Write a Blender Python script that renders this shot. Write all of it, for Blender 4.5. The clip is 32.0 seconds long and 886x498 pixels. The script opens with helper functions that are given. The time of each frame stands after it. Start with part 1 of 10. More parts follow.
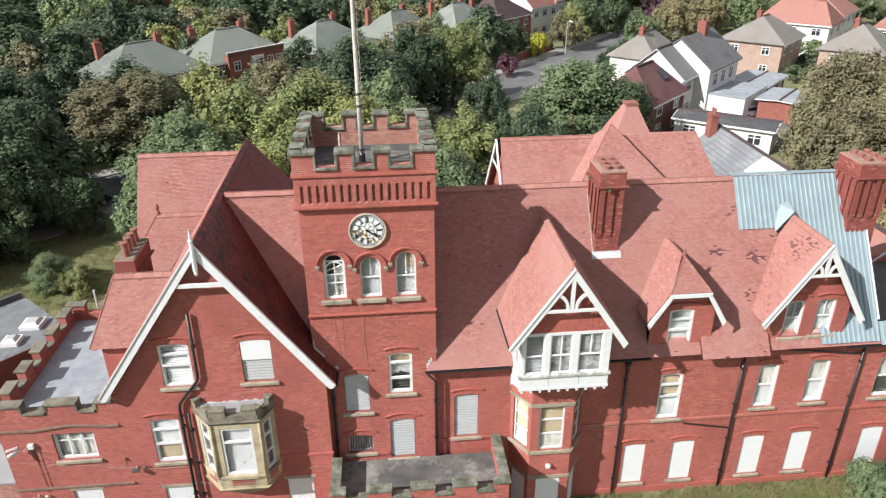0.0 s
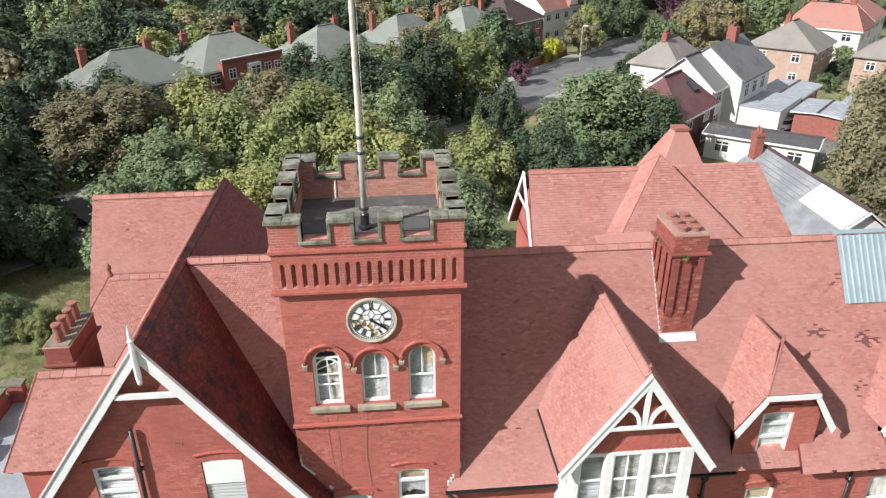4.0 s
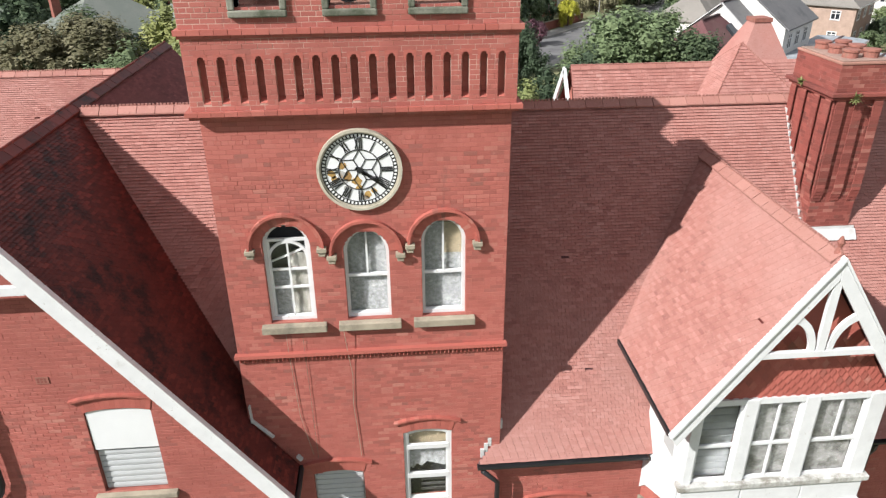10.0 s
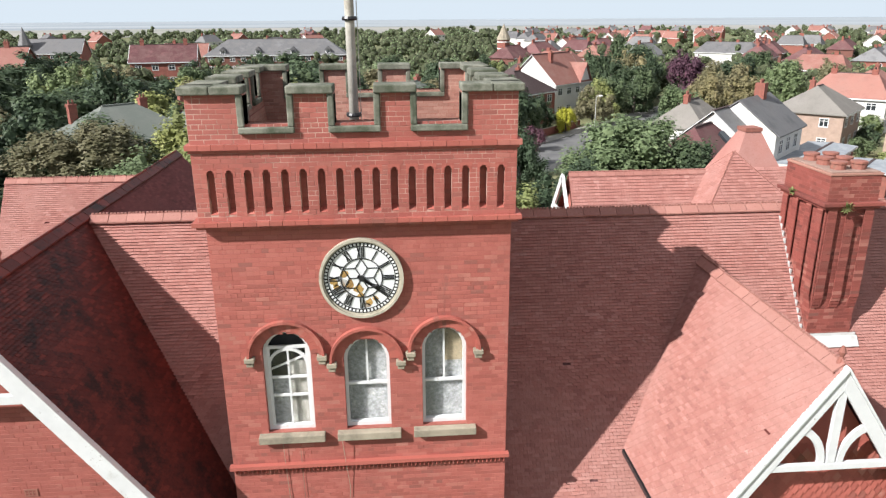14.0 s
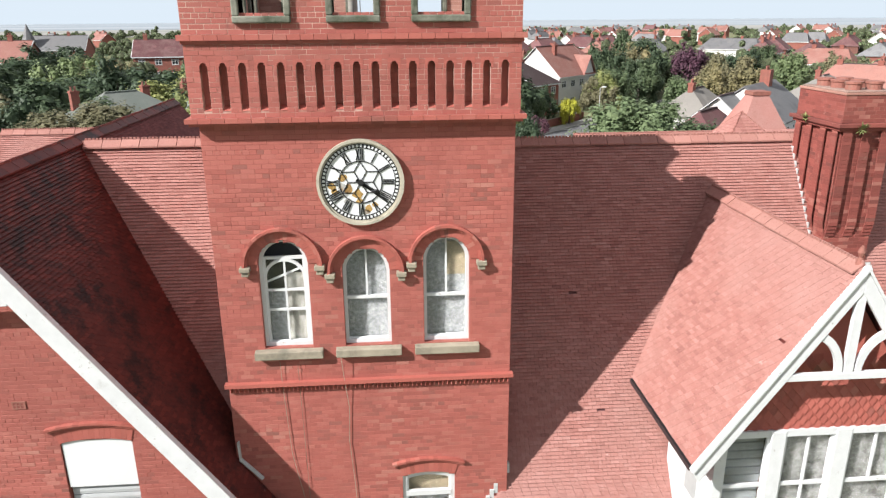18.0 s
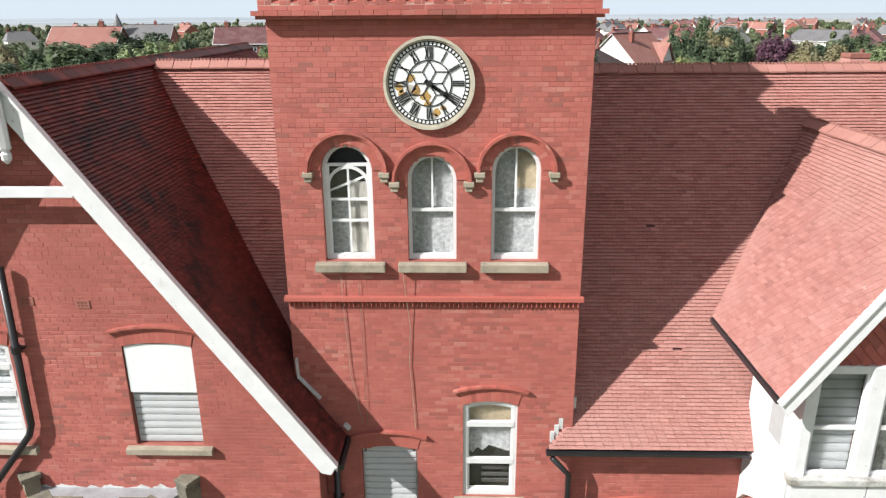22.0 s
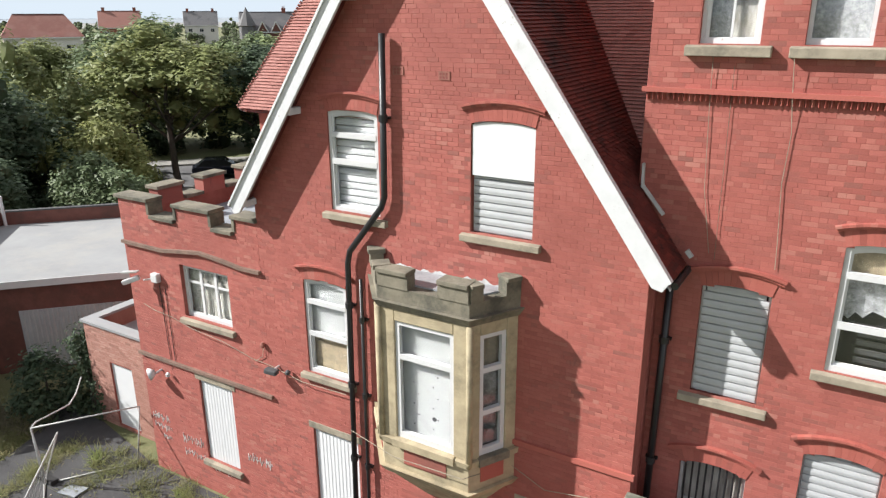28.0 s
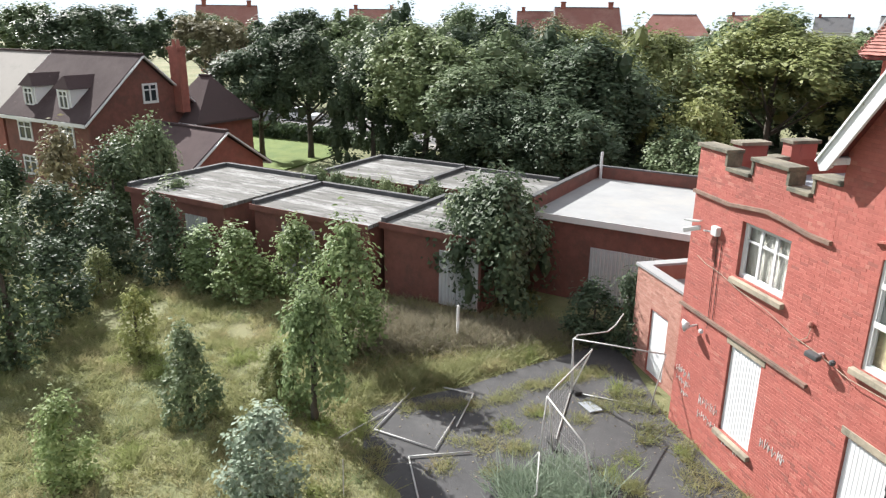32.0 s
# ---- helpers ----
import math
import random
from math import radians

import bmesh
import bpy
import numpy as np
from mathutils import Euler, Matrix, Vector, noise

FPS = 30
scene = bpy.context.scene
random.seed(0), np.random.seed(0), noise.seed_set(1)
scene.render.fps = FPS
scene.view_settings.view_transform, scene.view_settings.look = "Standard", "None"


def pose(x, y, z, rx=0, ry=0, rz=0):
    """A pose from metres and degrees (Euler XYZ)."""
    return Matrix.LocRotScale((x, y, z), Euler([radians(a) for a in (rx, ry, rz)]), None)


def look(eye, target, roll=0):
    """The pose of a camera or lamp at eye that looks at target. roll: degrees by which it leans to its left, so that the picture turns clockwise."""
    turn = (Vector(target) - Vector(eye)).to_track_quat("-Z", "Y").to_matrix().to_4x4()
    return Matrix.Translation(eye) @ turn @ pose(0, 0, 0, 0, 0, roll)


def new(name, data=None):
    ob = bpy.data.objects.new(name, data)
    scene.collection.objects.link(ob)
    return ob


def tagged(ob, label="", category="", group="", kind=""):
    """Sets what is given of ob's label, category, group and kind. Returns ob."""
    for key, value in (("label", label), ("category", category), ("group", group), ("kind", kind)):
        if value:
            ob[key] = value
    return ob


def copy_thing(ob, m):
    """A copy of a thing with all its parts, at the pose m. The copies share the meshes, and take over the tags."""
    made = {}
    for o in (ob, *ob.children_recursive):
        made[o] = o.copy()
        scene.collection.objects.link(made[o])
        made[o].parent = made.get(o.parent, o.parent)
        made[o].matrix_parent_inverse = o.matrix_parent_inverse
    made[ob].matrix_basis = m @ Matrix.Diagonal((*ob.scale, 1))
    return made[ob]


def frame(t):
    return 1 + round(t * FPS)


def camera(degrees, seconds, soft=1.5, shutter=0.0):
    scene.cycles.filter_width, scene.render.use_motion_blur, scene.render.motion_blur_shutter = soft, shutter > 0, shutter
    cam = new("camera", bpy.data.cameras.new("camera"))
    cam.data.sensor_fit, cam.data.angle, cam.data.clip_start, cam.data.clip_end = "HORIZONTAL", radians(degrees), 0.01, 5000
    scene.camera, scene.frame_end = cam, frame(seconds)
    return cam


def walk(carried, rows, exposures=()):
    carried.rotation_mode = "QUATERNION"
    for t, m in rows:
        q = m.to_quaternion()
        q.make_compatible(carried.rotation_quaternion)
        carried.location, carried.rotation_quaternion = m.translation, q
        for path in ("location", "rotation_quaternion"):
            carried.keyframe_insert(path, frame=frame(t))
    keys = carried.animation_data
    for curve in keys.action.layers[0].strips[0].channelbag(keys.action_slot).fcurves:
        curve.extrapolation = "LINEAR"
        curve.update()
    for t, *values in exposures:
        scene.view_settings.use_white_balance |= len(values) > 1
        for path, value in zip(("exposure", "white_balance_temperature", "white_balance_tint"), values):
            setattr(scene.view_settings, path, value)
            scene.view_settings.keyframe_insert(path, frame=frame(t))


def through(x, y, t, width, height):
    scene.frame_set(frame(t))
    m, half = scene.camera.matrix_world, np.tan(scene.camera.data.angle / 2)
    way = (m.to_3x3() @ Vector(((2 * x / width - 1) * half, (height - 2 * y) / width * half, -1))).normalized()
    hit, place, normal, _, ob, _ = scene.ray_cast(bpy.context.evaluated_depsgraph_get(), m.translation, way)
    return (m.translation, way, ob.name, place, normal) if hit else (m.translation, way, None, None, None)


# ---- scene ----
cam = camera(64.3, 32.0, soft=1.3)
METRES, EYE, TILT, LEAN, TURN = 25.0, 25.3, 0.0, 0.0, -5.1
ROWS = [
    (0.0, 0.0, 0.0, 0.0, -0.18, -26.26, 0.37),
    (0.5, -0.0041, 0.0323, 0.0006, -0.14, -26.24, 0.36),
    (1.0, -0.0084, 0.0639, 0.0014, -0.1, -26.21, 0.35),
    (1.5, -0.013, 0.0978, 0.0013, -0.06, -26.18, 0.33),
    (2.0, -0.0169, 0.1324, 0.0003, -0.01, -26.16, 0.32),
    (2.5, -0.0198, 0.1684, 0.0005, 0.02, -26.17, 0.32),
    (3.0, -0.0231, 0.2052, -0.0018, 0.06, -26.17, 0.32),
    (3.5, -0.0258, 0.2433, -0.0074, 0.1, -26.17, 0.33),
    (5.5, -0.0386, 0.3954, -0.0858, 0.25, -26.16, 0.23),
    (6.0, -0.0419, 0.4289, -0.1019, 0.28, -26.15, 0.24),
    (6.5, -0.0448, 0.4634, -0.1276, 0.29, -26.14, 0.26),
    (7.0, -0.0474, 0.4964, -0.1581, 0.32, -26.09, 0.28),
    (7.5, -0.0502, 0.5124, -0.1872, 0.35, -26.0, 0.34),
    (8.0, -0.0506, 0.5146, -0.2179, 0.37, -26.1, 0.36),
    (8.5, -0.0509, 0.513, -0.2443, 0.38, -26.16, 0.38),
    (9.0, -0.0511, 0.5127, -0.2683, 0.4, -26.22, 0.41),
    (9.5, -0.0512, 0.5124, -0.277, 0.43, -26.29, 0.4),
    (10.0, -0.0523, 0.5112, -0.2783, 0.47, -26.34, 0.43),
    (10.5, -0.0524, 0.512, -0.2788, 0.5, -25.63, 0.4),
    (11.0, -0.0522, 0.5129, -0.2781, 0.48, -23.0, 0.37),
    (11.5, -0.0518, 0.5129, -0.2769, 0.48, -20.41, 0.37),
    (12.0, -0.0515, 0.5125, -0.2755, 0.49, -18.61, 0.35),
    (12.5, -0.0518, 0.5118, -0.2735, 0.53, -18.24, 0.36),
    (13.0, -0.0515, 0.5116, -0.2703, 0.57, -18.25, 0.35),
    (13.5, -0.0515, 0.5106, -0.2702, 0.61, -18.26, 0.37),
    (14.0, -0.0516, 0.5098, -0.2715, 0.64, -18.28, 0.38),
    (14.5, -0.0517, 0.5085, -0.2752, 0.68, -18.3, 0.4),
    (16.5, -0.0514, 0.5068, -0.3095, 0.82, -18.26, 0.39),
    (17.0, -0.0514, 0.5066, -0.3177, 0.85, -18.2, 0.41),
    (17.5, -0.0511, 0.5064, -0.3264, 0.88, -18.18, 0.42),
    (18.0, -0.0511, 0.5063, -0.3366, 0.91, -18.17, 0.43),
    (18.5, -0.0515, 0.5069, -0.3473, 0.92, -18.14, 0.44),
    (19.0, -0.0516, 0.5079, -0.3574, 0.94, -18.13, 0.44),
    (19.5, -0.0517, 0.5082, -0.3701, 0.96, -18.15, 0.48),
    (20.0, -0.0519, 0.5091, -0.3785, 1.21, -18.18, 0.48),
    (20.5, -0.0524, 0.5097, -0.3826, 2.06, -18.2, 0.47),
    (21.0, -0.0524, 0.5103, -0.3877, 3.7, -18.21, 0.43),
    (21.5, -0.0521, 0.5109, -0.392, 5.27, -18.34, 0.38),
    (22.0, -0.0523, 0.512, -0.3957, 6.62, -18.53, 0.39),
    (22.5, -0.0529, 0.5138, -0.4, 8.66, -18.75, 0.32),
    (23.0, -0.0535, 0.5152, -0.4058, 10.03, -18.99, 0.31),
    (23.5, -0.0531, 0.513, -0.4208, 11.23, -18.31, 0.3),
    (24.0, -0.0538, 0.5135, -0.433, 12.5, -18.39, 0.28),
    (24.5, -0.0546, 0.5141, -0.4463, 14.03, -18.48, 0.29),
    (26.5, -0.0538, 0.5152, -0.5086, 20.57, -18.42, 0.22),
    (27.0, -0.0529, 0.5163, -0.524, 21.98, -18.62, 0.36),
    (27.5, -0.0542, 0.5156, -0.5305, 26.89, -18.76, 0.56),
    (28.0, -0.0544, 0.5145, -0.5353, 35.74, -18.41, 0.31),
    (28.5, -0.0534, 0.5143, -0.5408, 41.74, -18.3, 0.27),
    (29.0, -0.0522, 0.5149, -0.5481, 48.11, -18.18, 0.18),
    (29.5, -0.0517, 0.5152, -0.5555, 54.18, -18.05, 0.04),
    (30.0, -0.0517, 0.5151, -0.5625, 59.95, -17.94, -0.08),
    (30.5, -0.0517, 0.5147, -0.5692, 65.78, -17.89, -0.2),
    (31.0, -0.0514, 0.5143, -0.5764, 71.77, -17.86, -0.36),
    (31.5, -0.0513, 0.5136, -0.5829, 77.47, -17.82, -0.5),
    (32.0, -0.0515, 0.5154, -0.5882, 81.67, -17.85, -0.54),
]
walk(cam, [(t, pose(0, 0, EYE, TILT, LEAN, TURN) @ pose(METRES * x, METRES * y, METRES * z, 90 + pitch, roll, yaw)) for t, x, y, z, yaw, pitch, roll in ROWS],
     [(0.0, 0.8), (6.0, 0.86), (7.5, 0.87), (10.0, 0.8), (14.0, 0.86), (17.0, 0.92), (18.0, 0.91), (20.0, 0.86), (22.0, 0.88), (23.0, 0.94), (27.0, 0.9), (29.5, 1.0), (31.0, 1.15), (32.0, 1.36)])

# ---- world and sun ----
SUN_TO = Vector((-0.702, -0.401, 0.588))          # towards the sun
SUN_POWER, SKY_POWER = 4.55, 0.073
world = bpy.data.worlds.new("sky")
scene.world = world
world.use_nodes = True
wn = world.node_tree
sky = wn.nodes.new("ShaderNodeTexSky")
sky.sky_type, sky.sun_disc = "NISHITA", False
sky.sun_elevation = math.asin(SUN_TO.z)
sky.sun_rotation = math.atan2(SUN_TO.x, SUN_TO.y)
sky.air_density, sky.dust_density, sky.ozone_density = 1.0, 0.15, 1.0
veil = wn.nodes.new("ShaderNodeMix")              # thin high cloud over a clear sky
veil.data_type, veil.blend_type = "RGBA", "MIX"
veil.inputs[0].default_value = 0.78
veil.inputs[7].default_value = (5.4, 5.38, 5.5, 1)
wn.links.new(sky.outputs[0], veil.inputs[6])
wn.links.new(veil.outputs[2], wn.nodes["Background"].inputs["Color"])
wn.nodes["Background"].inputs["Strength"].default_value = SKY_POWER
sun = new("sun", bpy.data.lights.new("sun", "SUN"))
sun.data.energy, sun.data.angle, sun.data.color = SUN_POWER, radians(0.6), (1.0, 0.972, 0.94)
sun.matrix_world = look(SUN_TO * 100, (0, 0, 0))


# ---- materials ----
class Nodes:
    """A short hand for the nodes of one material."""

    def __init__(self, name, rough=0.8, metal=0.0):
        self.mat = bpy.data.materials.new(name)
        self.mat.use_nodes = True
        self.t = self.mat.node_tree
        self.p = self.t.nodes["Principled BSDF"]
        self.p.inputs["Roughness"].default_value = rough
        self.p.inputs["Metallic"].default_value = metal
        self.coord = None

    def add(self, kind, **sets):
        n = self.t.nodes.new("ShaderNode" + kind)
        for k, v in sets.items():
            n.inputs[k.replace("_", " ")].default_value = v
        return n

    def link(self, a, b):
        self.t.links.new(a, b)

    def place(self, stretch=(1, 1, 1), turn=0.0):
        """World position, turned about z and stretched."""
        if self.coord is None:
            self.coord = self.t.nodes.new("ShaderNodeNewGeometry")
        m = self.t.nodes.new("ShaderNodeMapping")
        m.inputs["Scale"].default_value = stretch
        where = self.coord.outputs["Position"]
        if turn:
            spin = self.t.nodes.new("ShaderNodeMapping")
            spin.inputs["Rotation"].default_value = (0, 0, turn)
            self.link(where, spin.inputs["Vector"])
            where = spin.outputs[0]
        self.link(where, m.inputs["Vector"])
        return m.outputs[0]

    def noise(self, scale, detail=4.0, rough=0.6, stretch=(1, 1, 1), turn=0.0):
        n = self.add("TexNoise", Scale=scale, Detail=detail, Roughness=rough)
        self.link(self.place(stretch, turn), n.inputs["Vector"])
        return n.outputs["Fac"]

    def ramp(self, fac, stops):
        r = self.t.nodes.new("ShaderNodeValToRGB")
        e = r.color_ramp.elements
        while len(e) < len(stops):
            e.new(0.5)
        for el, (at, c) in zip(e, stops):
            el.position, el.color = at, (*c, 1) if len(c) == 3 else c
        self.link(fac, r.inputs[0])
        return r.outputs[0]

    def mask(self, fac, lo, hi):
        return self.ramp(fac, [(lo, (0, 0, 0)), (hi, (1, 1, 1))])

    def mix(self, fac, a, b, mode="MIX"):
        m = self.t.nodes.new("ShaderNodeMix")
        m.data_type, m.blend_type = "RGBA", mode
        for sock, v in ((m.inputs[0], fac), (m.inputs[6], a), (m.inputs[7], b)):
            if isinstance(v, (int, float)):
                sock.default_value = v
            elif isinstance(v, tuple):
                sock.default_value = (*v, 1)
            else:
                self.link(v, sock)
        return m.outputs[2]

    def chance(self):
        """A number from 0 to 1 for each piece, be it an object or an island of a mesh."""
        if self.coord is None:
            self.coord = self.t.nodes.new("ShaderNodeNewGeometry")
        o = self.t.nodes.new("ShaderNodeObjectInfo")
        a = self.t.nodes.new("ShaderNodeMath")
        a.operation = "ADD"
        self.link(self.coord.outputs["Random Per Island"], a.inputs[0])
        self.link(o.outputs["Random"], a.inputs[1])
        f = self.t.nodes.new("ShaderNodeMath")
        f.operation = "FRACT"
        self.link(a.outputs[0], f.inputs[0])
        return f.outputs[0]

    def second(self, fac):
        """Another chance for each piece, drawn from the first."""
        a = self.t.nodes.new("ShaderNodeMath")
        a.operation, a.inputs[1].default_value = "MULTIPLY", 17.31
        self.link(fac, a.inputs[0])
        f = self.t.nodes.new("ShaderNodeMath")
        f.operation = "FRACT"
        self.link(a.outputs[0], f.inputs[0])
        return f.outputs[0]

    def done(self, color, bump=None, depth=0.01, rough=None):
        if isinstance(color, tuple):
            self.p.inputs["Base Color"].default_value = (*color, 1)
        else:
            self.link(color, self.p.inputs["Base Color"])
        if bump is not None:
            b = self.add("Bump", Strength=0.6, Distance=depth)
            self.link(bump, b.inputs["Height"])
            self.link(b.outputs[0], self.p.inputs["Normal"])
        if rough is not None:
            self.link(rough, self.p.inputs["Roughness"])
        return self.mat


def scaled(c, k):
    return tuple(min(1.0, x * k) for x in c)


def brick_like(name, dark, mid, light, rough=0.75, odd=None, soot=False):
    n = Nodes(name, rough)
    r = n.chance()
    c = n.ramp(r, [(0.0, dark), (0.1, scaled(mid, 0.82)), (0.4, mid), (0.85, light), (1.0, scaled(odd or light, 1.06))])
    worn = n.ramp(n.second(r), [(0.0, (0.17, 0.078, 0.062)), (0.18, scaled(mid, 0.68)), (0.45, mid), (0.8, scaled(light, 1.05)), (1.0, (0.4, 0.19, 0.15))])
    c = n.mix(n.mask(n.noise(0.6, 5, 0.6), 0.42, 0.6), c, worn)
    c = n.mix(n.mask(n.noise(0.45, 5), 0.42, 0.85), c, scaled(mid, 0.8))
    c = n.mix(n.mask(n.noise(1.1, 6, 0.7, (1, 1, 0.25)), 0.56, 0.8), c, scaled(light, 0.8))
    c = n.mix(n.mask(n.noise(2.7, 4, 0.7), 0.66, 0.8), c, (0.42, 0.24, 0.2))
    if soot:
        c = n.mix(n.mask(n.noise(0.33, 7, 0.72, (1, 1, 0.5)), 0.5, 0.72), c, scaled(mid, 0.62))
        c = n.mix(n.mask(n.noise(1.9, 7, 0.75, (1, 1, 0.3)), 0.62, 0.74), c, (0.13, 0.062, 0.052))
    g = n.noise(60, 3)
    c = n.mix(0.25, c, n.ramp(g, [(0.3, scaled(mid, 0.7)), (0.7, scaled(light, 1.2))]))
    return n.done(c, g, 0.0015)


MORTAR = Nodes("red_mortar", 0.9)
MORTAR.mat = MORTAR.done(MORTAR.mix(MORTAR.mask(MORTAR.noise(3.0), 0.4, 0.7), (0.27, 0.08, 0.062), (0.34, 0.118, 0.093)), MORTAR.noise(40), 0.004)
MORTAR = MORTAR.mat
mp = Nodes("pale_lime_pointing", 0.9)
MORTAR_PALE = mp.done(mp.mix(mp.mask(mp.noise(2.2, 5), 0.42, 0.62), (0.3, 0.11, 0.085), (0.46, 0.3, 0.25)), mp.noise(40), 0.004)
BRICK = brick_like("red_pressed_brick", (0.21, 0.087, 0.072), (0.352, 0.097, 0.077), (0.395, 0.123, 0.099), 0.75, (0.365, 0.12, 0.098), True)
BRICK_OLD = brick_like("brown_pink_old_brick", (0.24, 0.11, 0.086), (0.35, 0.175, 0.135), (0.43, 0.24, 0.19), 0.85, (0.4, 0.25, 0.2))
RUBBED = brick_like("rubbed_red_brick", (0.31, 0.085, 0.064), (0.362, 0.094, 0.072), (0.4, 0.115, 0.089), 0.75)
BRICK_SOOTY = brick_like("sooty_red_brick", (0.1, 0.034, 0.029), (0.205, 0.052, 0.041), (0.26, 0.07, 0.055), 0.8)


def tile_like(name, dark, mid, light, streak, rough=0.6, stain=None):
    n = Nodes(name, rough)
    n.p.inputs["Specular IOR Level"].default_value = 0.25
    r = n.chance()
    c = n.ramp(r, [(0.0, dark), (0.06, scaled(mid, 0.9)), (0.5, mid), (0.9, light), (1.0, scaled(light, 1.12))])
    worn = n.ramp(n.second(r), [(0.0, dark), (0.1, scaled(mid, 0.85)), (0.5, mid), (0.82, scaled(light, 1.08)), (1.0, scaled(streak, 1.1))])
    c = n.mix(n.mask(n.noise(0.5, 5, 0.6), 0.52, 0.66), c, worn)
    c = n.mix(n.mask(n.noise(0.35, 6, 0.65), 0.45, 0.72), c, streak)
    c = n.mix(n.mask(n.noise(0.9, 6, 0.7), 0.55, 0.9), c, scaled(mid, 0.8))
    c = n.mix(n.mask(n.noise(3.5, 5, 0.7), 0.67, 0.8), c, (0.5, 0.4, 0.36))
    c = n.mix(n.mask(n.noise(14, 5, 0.75), 0.56, 0.7), c, scaled(streak, 1.12))
    c = n.mix(n.mask(n.noise(23, 4, 0.75), 0.6, 0.68), c, scaled(mid, 0.6))
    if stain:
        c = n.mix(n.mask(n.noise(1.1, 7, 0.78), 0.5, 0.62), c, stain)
    g = n.noise(45, 3)
    return n.done(c, g, 0.003)


TILE = tile_like("red_clay_tile", (0.243, 0.106, 0.09), (0.328, 0.146, 0.124), (0.356, 0.17, 0.147), (0.368, 0.198, 0.173), 0.8)
# red tile with the gable slope's shade put into its colour, plus black stains
TILE_SHADED = tile_like("shaded_red_clay_tile", (0.05, 0.019, 0.017), (0.11, 0.025, 0.021), (0.18, 0.039, 0.03), (0.105, 0.026, 0.022), 0.5, (0.028, 0.015, 0.015))
# red tile darkened towards plum: shade painted in for the slope behind the ridge
TILE_BACK_SHADE = tile_like("shaded_plum_clay_tile", (0.13, 0.042, 0.042), (0.18, 0.056, 0.054), (0.23, 0.075, 0.07), (0.21, 0.075, 0.07), 0.8)
RIDGE = tile_like("ridge_tile_clay", (0.25, 0.11, 0.09), (0.31, 0.138, 0.115), (0.345, 0.165, 0.138), (0.34, 0.18, 0.152), 0.7)
SLATE = tile_like("grey_slate", (0.09, 0.09, 0.095), (0.13, 0.13, 0.135), (0.18, 0.18, 0.185), (0.16, 0.155, 0.155), 0.6)
SLATE_GREEN = tile_like("grey_green_slate", (0.11, 0.125, 0.11), (0.165, 0.185, 0.165), (0.21, 0.23, 0.205), (0.19, 0.2, 0.18), 0.6)
ROOF_BROWN = tile_like("brown_concrete_tile", (0.05, 0.036, 0.037), (0.066, 0.047, 0.048), (0.092, 0.066, 0.067), (0.082, 0.063, 0.063), 0.95)
ROOF_BROWN.node_tree.nodes["Principled BSDF"].inputs["Specular IOR Level"].default_value = 0.15
ROOF_PURPLE = tile_like("purple_brown_tile", (0.08, 0.035, 0.038), (0.12, 0.052, 0.055), (0.17, 0.078, 0.08), (0.16, 0.095, 0.09), 0.8)


def plain(name, color, rough=0.5, metal=0.0, spread=0.15, scale=6.0, dirt=None, dirty=(0.58, 0.75), bump=0.002, stretch=(1, 1, 1)):
    n = Nodes(name, rough, metal)
    c = n.ramp(n.noise(scale, 5, 0.65, stretch), [(0.3, scaled(color, 1 - spread)), (0.7, scaled(color, 1 + spread * 0.6))])
    if dirt:
        c = n.mix(n.mask(n.noise(scale * 0.37, 6, 0.75, stretch), *dirty), c, dirt)
    return n.done(c, n.noise(scale * 9, 3), bump)


STONE = plain("weathered_sandstone", (0.31, 0.27, 0.205), 0.85, 0, 0.25, 3.0, (0.12, 0.11, 0.085), (0.5, 0.72), 0.006)
COPING = plain("green_grey_coping_stone", (0.22, 0.22, 0.18), 0.9, 0, 0.35, 4.0, (0.06, 0.07, 0.045), (0.4, 0.6), 0.01)
STONE_BAY = plain("honey_sandstone", (0.4, 0.335, 0.22), 0.85, 0, 0.25, 2.5, (0.17, 0.15, 0.1), (0.5, 0.72), 0.006)
STONE_BLACK = plain("sooty_sandstone", (0.2, 0.18, 0.135), 0.9, 0, 0.3, 3.0, (0.07, 0.07, 0.055), (0.45, 0.65), 0.008)
wp = Nodes("white_paint_worn", 0.5)
wc = wp.ramp(wp.noise(4, 5), [(0.3, (0.58, 0.59, 0.6)), (0.7, (0.66, 0.67, 0.68))])
wc = wp.mix(wp.mask(wp.noise(2.2, 6, 0.75), 0.62, 0.8), wc, (0.44, 0.43, 0.41))
wc = wp.mix(wp.mask(wp.noise(6, 7, 0.8), 0.62, 0.68), wc, (0.3, 0.26, 0.23))
WHITE = wp.done(wc, wp.noise(30, 4), 0.003)
UPVC = plain("white_window_frame", (0.6, 0.605, 0.61), 0.35, 0, 0.05, 8.0, (0.5, 0.5, 0.48), (0.68, 0.85), 0.001)
SHUTTER = plain("white_shutter_metal", (0.42, 0.435, 0.445), 0.55, 0, 0.08, 3.0, (0.45, 0.44, 0.42), (0.64, 0.82), 0.001)
SHEET = plain("white_ribbed_sheet", (0.66, 0.67, 0.68), 0.4, 0, 0.05, 3.0, (0.55, 0.54, 0.52), (0.64, 0.82), 0.001)
BOARD_WHITE = plain("white_board", (0.68, 0.695, 0.705), 0.4, 0, 0.04, 2.0, (0.6, 0.6, 0.6), (0.66, 0.85), 0.001)
BOARD_PLY = plain("plywood_board", (0.29, 0.235, 0.155), 0.8, 0, 0.3, 12.0, (0.24, 0.19, 0.13), (0.57, 0.72), 0.003)
